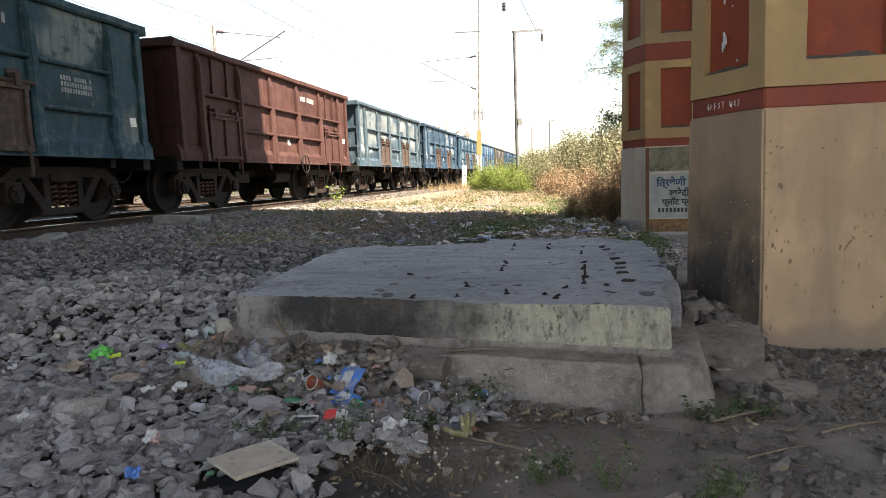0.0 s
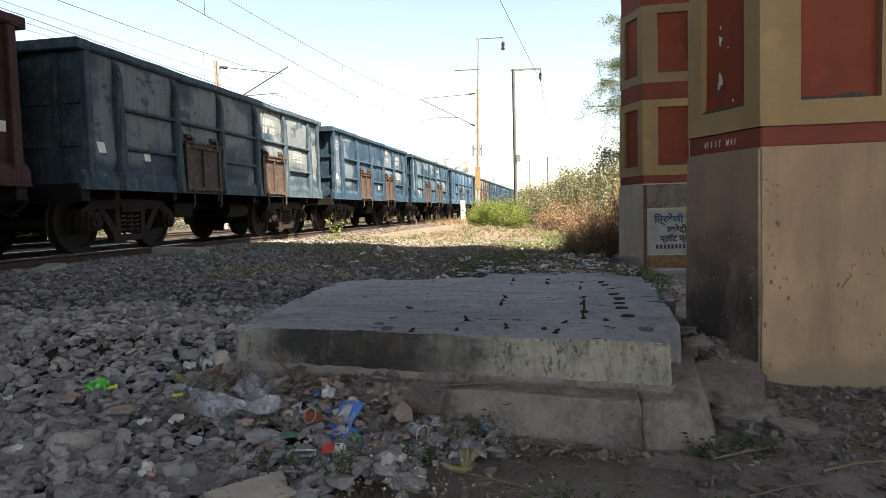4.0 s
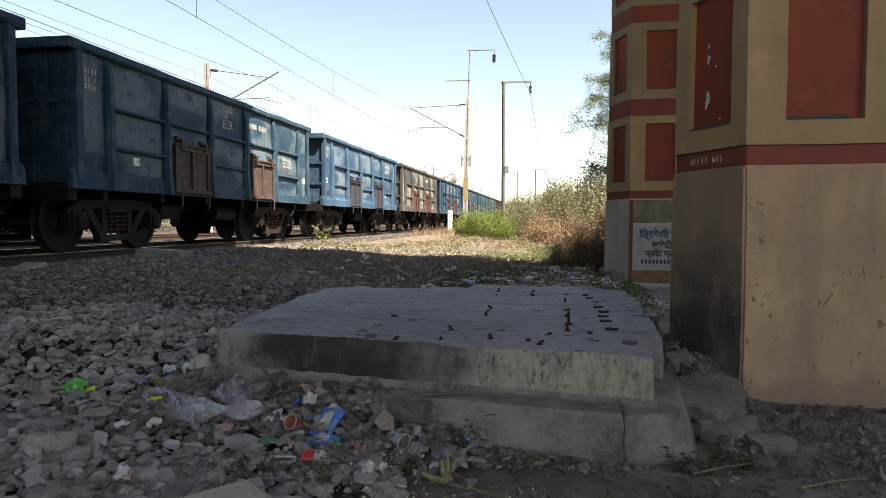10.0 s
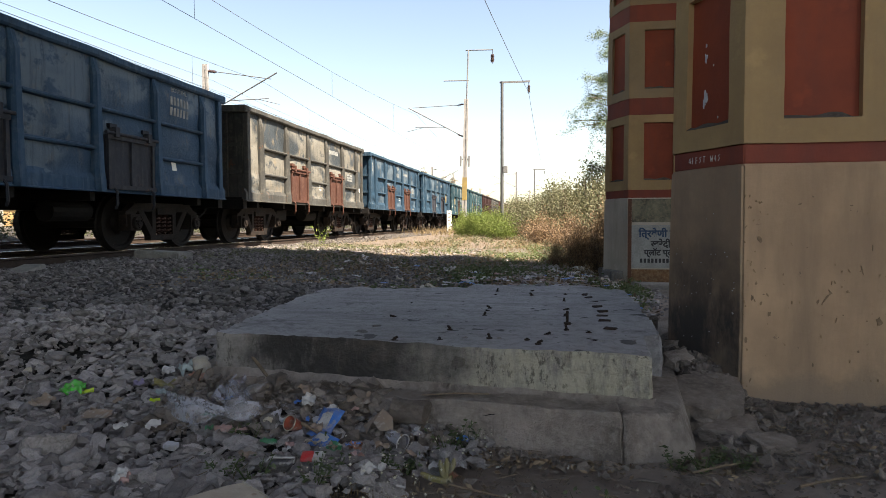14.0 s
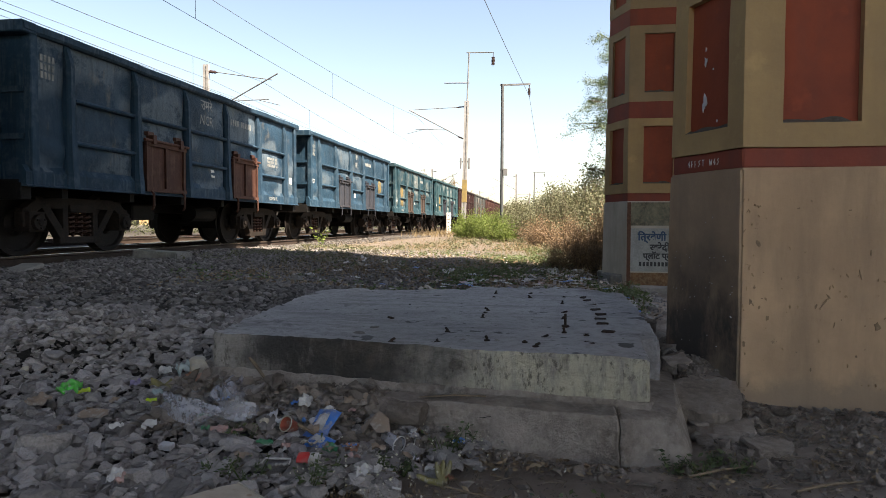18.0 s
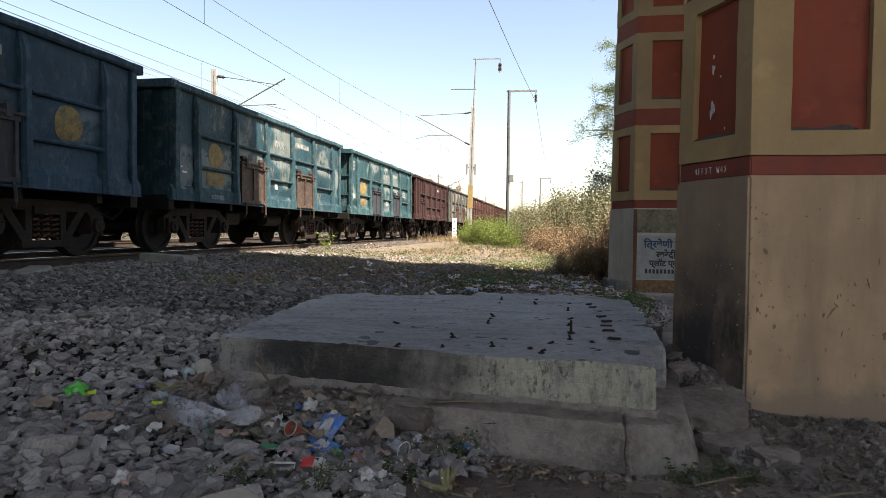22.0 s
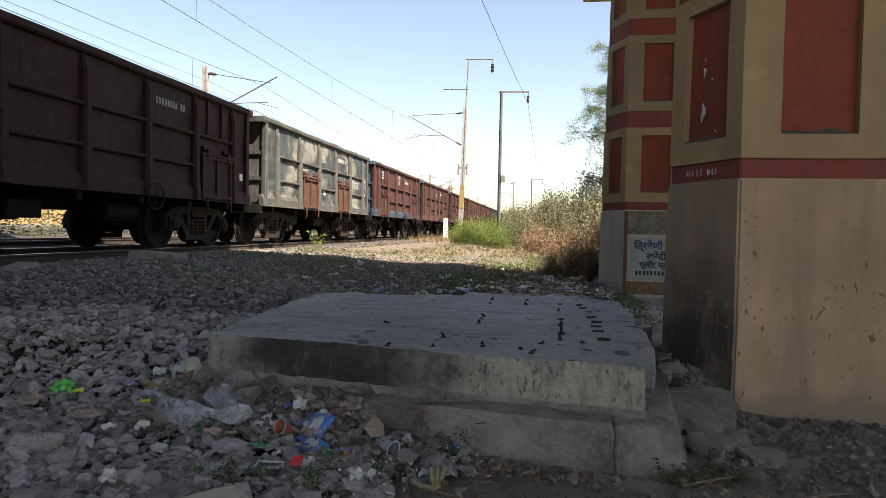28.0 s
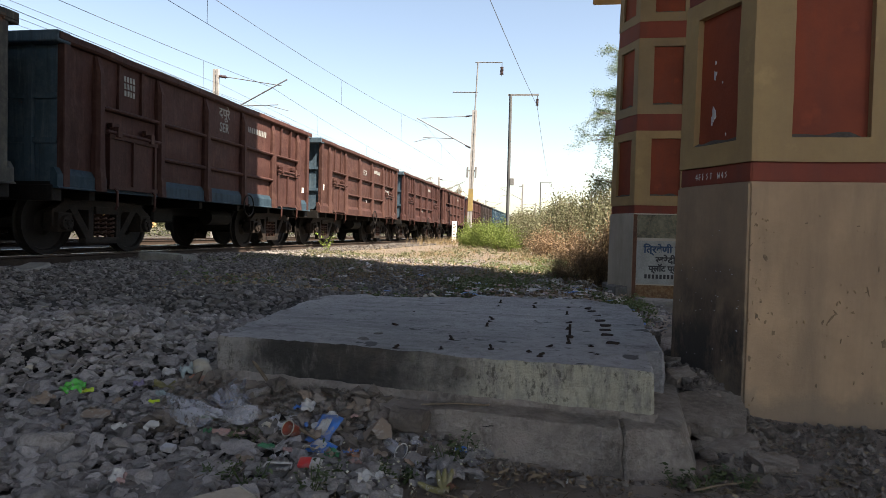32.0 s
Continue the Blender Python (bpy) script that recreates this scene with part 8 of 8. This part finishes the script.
bm = bmesh.new()
tube(bm, (0, 0, -0.04), (0, 0, 0.05), 0.026, 0.038, 14, False)
part("wall", roughen(bm, 0.008, 30), FILMS["bag"], cup2)
bm = bmesh.new()
path_tube(bm, [(0.038 * math.cos(i * 2 * math.pi / n), 0.038 * math.sin(i * 2 * math.pi / n), 0.05) for i in range(n + 1)], 0.003, 5)
part("rim", bm, FILMS["white"], cup2)
pack = empty("cigarette_packet")
put(pack, -0.96, 2.52, 0.085, 28, 0, 4)
tagged(pack, "flattened red and white cigarette packet", "packet", "litter")
bm = bmesh.new()
box(bm, -0.05, 0.0, -0.025, 0.025, -0.008, 0.008)
part("red_half", bevelled(bm, 0.003), FILMS["red"], pack)
bm = bmesh.new()
box(bm, 0.0, 0.045, -0.025, 0.025, -0.008, 0.008)
part("white_half", bevelled(bm, 0.003), FILMS["white"], pack)
blk = empty("plastic_clip")
put(blk, -1.09, 2.49, 0.055, 15, 0, 5)
tagged(blk, "black plastic strip with a white edge", "plastic strip", "litter")
bm = bmesh.new()
box(bm, -0.045, 0.055, -0.016, 0.016, -0.008, 0.006)
part("body", bevelled(bm, 0.004), FILMS["black"], blk)
bm = bmesh.new()
path_tube(bm, [(-0.055, -0.012, 0.006), (-0.05, 0.018, 0.008), (0.055, 0.02, 0.008), (0.06, -0.015, 0.008)], 0.004, 5)
part("edge", bm, FILMS["white"], blk)
put(tagged(part("small_box", bevelled((lambda b: (box(b, -0.028, 0.028, -0.02, 0.02, -0.012, 0.014), b)[1])(bmesh.new()), 0.004), FILMS["silver"]), "small grey torn box on stones", "box", "litter"),
    -1.61, 2.55, 0.07, 10, 5, 0)


def tile_material():
    mat, nt, bsdf = nodes_of("old_tile_glaze")
    v = coords(nt)
    col = mix(nt, noise_fac(nt, v, 9, 8, 0.7), (0.34, 0.28, 0.21), (0.47, 0.40, 0.31))
    vor = N(nt, "ShaderNodeTexVoronoi", Scale=24.0)
    nt.links.new(v, vor.inputs["Vector"])
    r = N(nt, "ShaderNodeMapRange")
    r.inputs["From Min"].default_value, r.inputs["From Max"].default_value = 0.32, 0.22
    nt.links.new(vor.outputs["Distance"], r.inputs["Value"])
    spots = times(nt, r.outputs["Result"], noise_fac(nt, v, 7, 4, 0.6, 0.48, 0.56))
    col = mix(nt, times(nt, spots, 0.7), col, (0.24, 0.15, 0.09))
    nt.links.new(col, bsdf.inputs["Base Color"])
    bsdf.inputs["Roughness"].default_value = 0.6
    bump(nt, bsdf, noise_fac(nt, v, 50, 6, 0.7), 0.3, 0.002)
    return mat


tile = empty("floor_tile", pose(-1.112, 2.085, 0.092, 4, 3, 57.5))
tagged(tile, "dirty cream patterned ceramic tile lying on the rubble", "tile")
bm = bmesh.new()
prism(bm, [(-0.125, -0.10), (0.125, -0.10), (0.122, 0.095), (0.06, 0.102), (-0.125, 0.10)], -0.012, 0)
part("body", bevelled(bm, 0.004), tile_material(), tile)
bm = bmesh.new()
for a, b in (((-0.122, -0.097), (0.122, -0.097)), ((0.122, -0.097), (0.12, 0.094)), ((-0.122, 0.098), (-0.122, -0.097))):
    tube(bm, (*a, 0.001), (*b, 0.001), 0.004, n=5)
part("rim", bm, FILMS["cream"], tile, "raised pale rim")

peel = empty("banana_peel")
put(peel, -0.42, 2.55, 0.012, 0, 0, 15)
peel.scale = (0.8, 0.8, 0.8)
tagged(peel, "yellowish banana peel with its strips spread", "banana peel", "litter")
for i, (ax, ay, lz) in enumerate(((-0.02, 0.03, 0.10), (0.012, 0.035, 0.105), (0.045, 0.03, 0.105), (-0.11, 0.02, 0.045))):
    bm = bmesh.new()
    pts = [Vector((0.01, -0.02, 0.01)), Vector((ax * 0.6, ay * 0.4, lz * 0.4)), Vector((ax, ay, lz * 0.8)), Vector((ax * 1.1, ay * 1.2, lz))]
    rad = (0.018, 0.016, 0.014, 0.006)
    for p, q, ra, rb2 in zip(pts[:-1], pts[1:], rad[:-1], rad[1:]):
        tube(bm, p, q, ra, rb2, 7)
    part("strip", bm, FILMS["yellow"], peel)
WOODY = surface("weathered_stick", (0.22, 0.165, 0.115), (0.13, 0.10, 0.07), None, 10, 60, 0.9)
for i, (a, b, rad) in enumerate((((-1.13, 2.83, 0.13), (-0.90, 2.71, 0.04), 0.008), ((-0.40, 2.51, 0.02), (-0.03, 2.33, 0.012), 0.004), ((-0.95, 3.02, 0.16), (-0.60, 2.98, 0.10), 0.006),
                                 ((-0.85, 3.10, 0.16), (-0.55, 2.94, 0.08), 0.005), ((-0.62, 2.78, 0.04), (-0.55, 2.80, 0.03), 0.008), ((-0.30, 3.12, 0.222), (-0.62, 3.08, 0.215), 0.005),
                                 ((0.18, 2.52, 0.012), (0.27, 2.45, 0.012), 0.005), ((0.55, 2.70, 0.05), (0.86, 2.95, 0.02), 0.005), ((-1.65, 3.42, 0.30), (-1.42, 3.24, 0.10), 0.010),
                                 ((0.62, 2.45, 0.012), (0.95, 2.62, 0.012), 0.004), ((-0.75, 2.20, 0.012), (-0.55, 2.06, 0.012), 0.003), ((0.95, 2.7, 0.02), (1.25, 2.85, 0.02), 0.006))):
    bm = bmesh.new()
    a, b = Vector(a), Vector(b)
    mid = a.lerp(b, 0.5) + Vector((0.01, 0.015, 0.004))
    tube(bm, a, mid, rad, rad * 0.85, 6)
    tube(bm, mid, b, rad * 0.85, rad * 0.6, 6)
    tagged(part("stick", bm, WOODY), "dry weathered stick on the ground", "stick", "sticks")
for i, (x, y) in enumerate(((-0.30, 2.75), (-0.22, 2.76), (0.07, 2.80), (0.33, 2.78), (-0.55, 2.33))):
    bm = bmesh.new()
    tube(bm, (-0.018, 0, 0), (0.018, 0, 0), 0.004, n=7)
    put(tagged(part("cigarette_butt", bm, FILMS["white"]), "white cigarette butt on the earth", "cigarette butt", "litter"), x, y, 0.006, 0, 0, i * 40)
scraps = [crumple(0.12, 0.09, 0.05, 90 + i, 6) for i in range(4)]
rr = random.Random(77)
for i in range(95):
    zone = rr.random()
    x, y = (rr.uniform(-3.6, 1.0), rr.uniform(6.7, 14.0)) if zone < 0.6 else (rr.uniform(-0.3, 1.0), rr.uniform(8.5, 12.0))
    if y > 10.6 - 0.54 * x or not clear(np.array([x]), np.array([y]))[0]:
        continue
    o = part("paper_scrap", scraps[i % 4], None)
    o.matrix_basis = pose(x, y, float(ground_z(x, y)) + 0.03, rr.uniform(-20, 20), rr.uniform(-20, 20), rr.uniform(0, 360))
    s = rr.uniform(0.5, 1.7)
    o.scale = (s, s, s)
    tagged(o, "pale plastic and paper scrap among the weeds", "paper scrap", "litter")
for me, kd in zip(scraps, ("white", "cream", "white", "card")):
    me.materials.append(FILMS[kd])
for i in range(45):
    x, y = rr.uniform(-5.5, -1.0), rr.uniform(1.6, 8.5)
    if not clear(np.array([x]), np.array([y]))[0]:
        continue
    o = part("paper_scrap", scraps[(0, 2, 1)[i % 3]], None)
    o.matrix_basis = pose(x, y, float(ground_z(x, y)) + 0.045, rr.uniform(-20, 20), rr.uniform(-20, 20), rr.uniform(0, 360))
    s = rr.uniform(0.2, 0.5)
    o.scale = (s, s, s)
    tagged(o, "tiny white scrap among the stones", "paper scrap", "litter")


# ---- flattened scraps strewn behind the slab, kerb stone and step by the far pier
SCRAPS = [crumple(0.13, 0.09, 0.03, 300 + i, 6) for i in range(5)]
for i in range(190):
    rr = random.Random(500 + i)
    sx, sy = rr.uniform(-1.3, 0.85), rr.uniform(6.55, 9.6)
    if i % 3 == 0:
        sx, sy = rr.uniform(-3.5, 0.6), rr.uniform(7.5, 14.5)
    if sy > 10.6 - 0.54 * sx or not clear(np.array([sx]), np.array([sy]))[0]:
        continue
    kind = rr.choice(("white", "white", "silver", "white", "teal", "card", "blue", "pink"))
    o = part("plastic_scrap", SCRAPS[i % 5].copy(), None)
    o.data.materials.append(FILMS[kind])
    o.matrix_basis = pose(sx, sy, float(ground_z(sx, sy)) + 0.03, rr.uniform(-8, 8), rr.uniform(-8, 8), rr.uniform(0, 360))
    q = rr.uniform(0.5, 1.3)
    o.scale = (q, q, q)
    tagged(o, "dirty scrap of plastic or paper among the weeds", "litter", "scraps behind the foundation")
bm = bmesh.new()
box(bm, -0.09, 0.09, -0.45, 0.45, -0.15, 0.19)
ob = part("kerb_stone", roughen(bevelled(bm, 0.02), 0.01, 6), CONCRETE)
ob.matrix_basis = pose(0.84, 9.95, float(ground_z(0.84, 9.95)) - 0.03, 0, 0, 8)
tagged(ob, "grey concrete kerb stone set beside the far pier", "kerb stone")
bm = bmesh.new()
box(bm, -0.35, 0.45, -0.2, 0.2, -0.1, 0.07)
ob = part("stone_slab", roughen(bevelled(bm, 0.015), 0.01, 6), CONCRETE)
ob.matrix_basis = pose(1.42, 9.05, float(ground_z(1.42, 9.05)), 0, 2, 4)
tagged(ob, "loose flat stone slab at the foot of the far pier", "stone slab")

# ---- folded card flap, broken block in the debris, cracks in the footing
card = empty("cardboard_scrap")
put(card, -0.80, 2.90, 0.10, 35, 0, -20)
tagged(card, "torn and folded brown cardboard flap", "cardboard scrap", "litter")
for pts in (((0, 0.07, 0), (-0.055, -0.03, -0.012), (-0.01, -0.075, 0.0), (0.0, -0.02, 0.014)), ((0, 0.07, 0), (0.0, -0.02, 0.014), (0.05, -0.05, 0.0), (0.10, -0.02, -0.02), (0.06, 0.045, -0.015))):
    bm = bmesh.new()
    a = [bm.verts.new(p) for p in pts]
    b = [bm.verts.new((p[0], p[1], p[2] - 0.003)) for p in pts]
    bm.faces.new(a)
    bm.faces.new(b[::-1])
    for i in range(len(pts)):
        bm.faces.new((a[i], a[(i + 1) % len(pts)], b[(i + 1) % len(pts)], b[i]))
    part("flap", bm, FILMS["card"], card)
bm = bmesh.new()
tube(bm, (-0.09, 0, 0), (0.08, 0, 0.01), 0.062, 0.056, 12)
bmesh.ops.subdivide_edges(bm, edges=[e for e in bm.edges if e.calc_length() > 0.1], cuts=3)
roughen(bm, 0.016, 9, 2)
o = part("broken_block", bm, EARTH_ROCK)
put(tagged(o, "dark broken concrete block lying in the debris", "concrete block"), -0.66, 3.0, 0.15, 0, 6, -8)
CRACK = plain("crack_shadow", (0.018, 0.015, 0.013), 0.95)


def foot_y(x, z):
    lo = 2.98 + (2.852 - 2.98) * (x + 0.26) / 0.566
    hi = 3.0 + (2.905 - 3.0) * (x + 0.26) / 0.566
    return lo + (hi - lo) * (z + 0.2) / 0.41


for pts in (((-0.56, 0.175), (-0.48, 0.160), (-0.42, 0.166), (-0.34, 0.150), (-0.26, 0.163), (-0.20, 0.171), (-0.14, 0.166)), ((-0.36, 0.11), (-0.33, 0.085), (-0.28, 0.078), (-0.23, 0.088)),
            ((-0.44, 0.12), (-0.42, 0.07), (-0.40, 0.03))):
    bm = bmesh.new()
    fine = []
    for (x0, z0), (x1, z1) in zip(pts[:-1], pts[1:]):
        for i in range(4):
            u = i / 4
            x, z = x0 + (x1 - x0) * u, z0 + (z1 - z0) * u
            fine.append((x, foot_y(x, z) - 0.004, z + 0.006 * noise.noise(Vector((x * 40, z * 40, 0)))))
    path_tube(bm, fine, 0.0022, 5)
    part("crack", bm, CRACK, FOUNDATION, "dark jagged crack")


# ================================================================ what moves
def motions():
    """The train rolls past; each near wagon's wheels turn with it."""
    seconds = [0.5 * i for i in range(65)]
    steps = [4 / 30 * i for i in range(241)]
    for k, wg in enumerate(WAGONS):
        walk(wg, [(t, train_pose(k, t)) for t in seconds])
        if k < 16:
            for o in wg.children:
                if o.name.startswith("wheelset"):
                    y = o.location.y
                    walk(o, [(t, pose(0, y, 0.5, math.degrees(gone(t) / 0.497) % 360, 0, 0)) for t in steps])


motions()
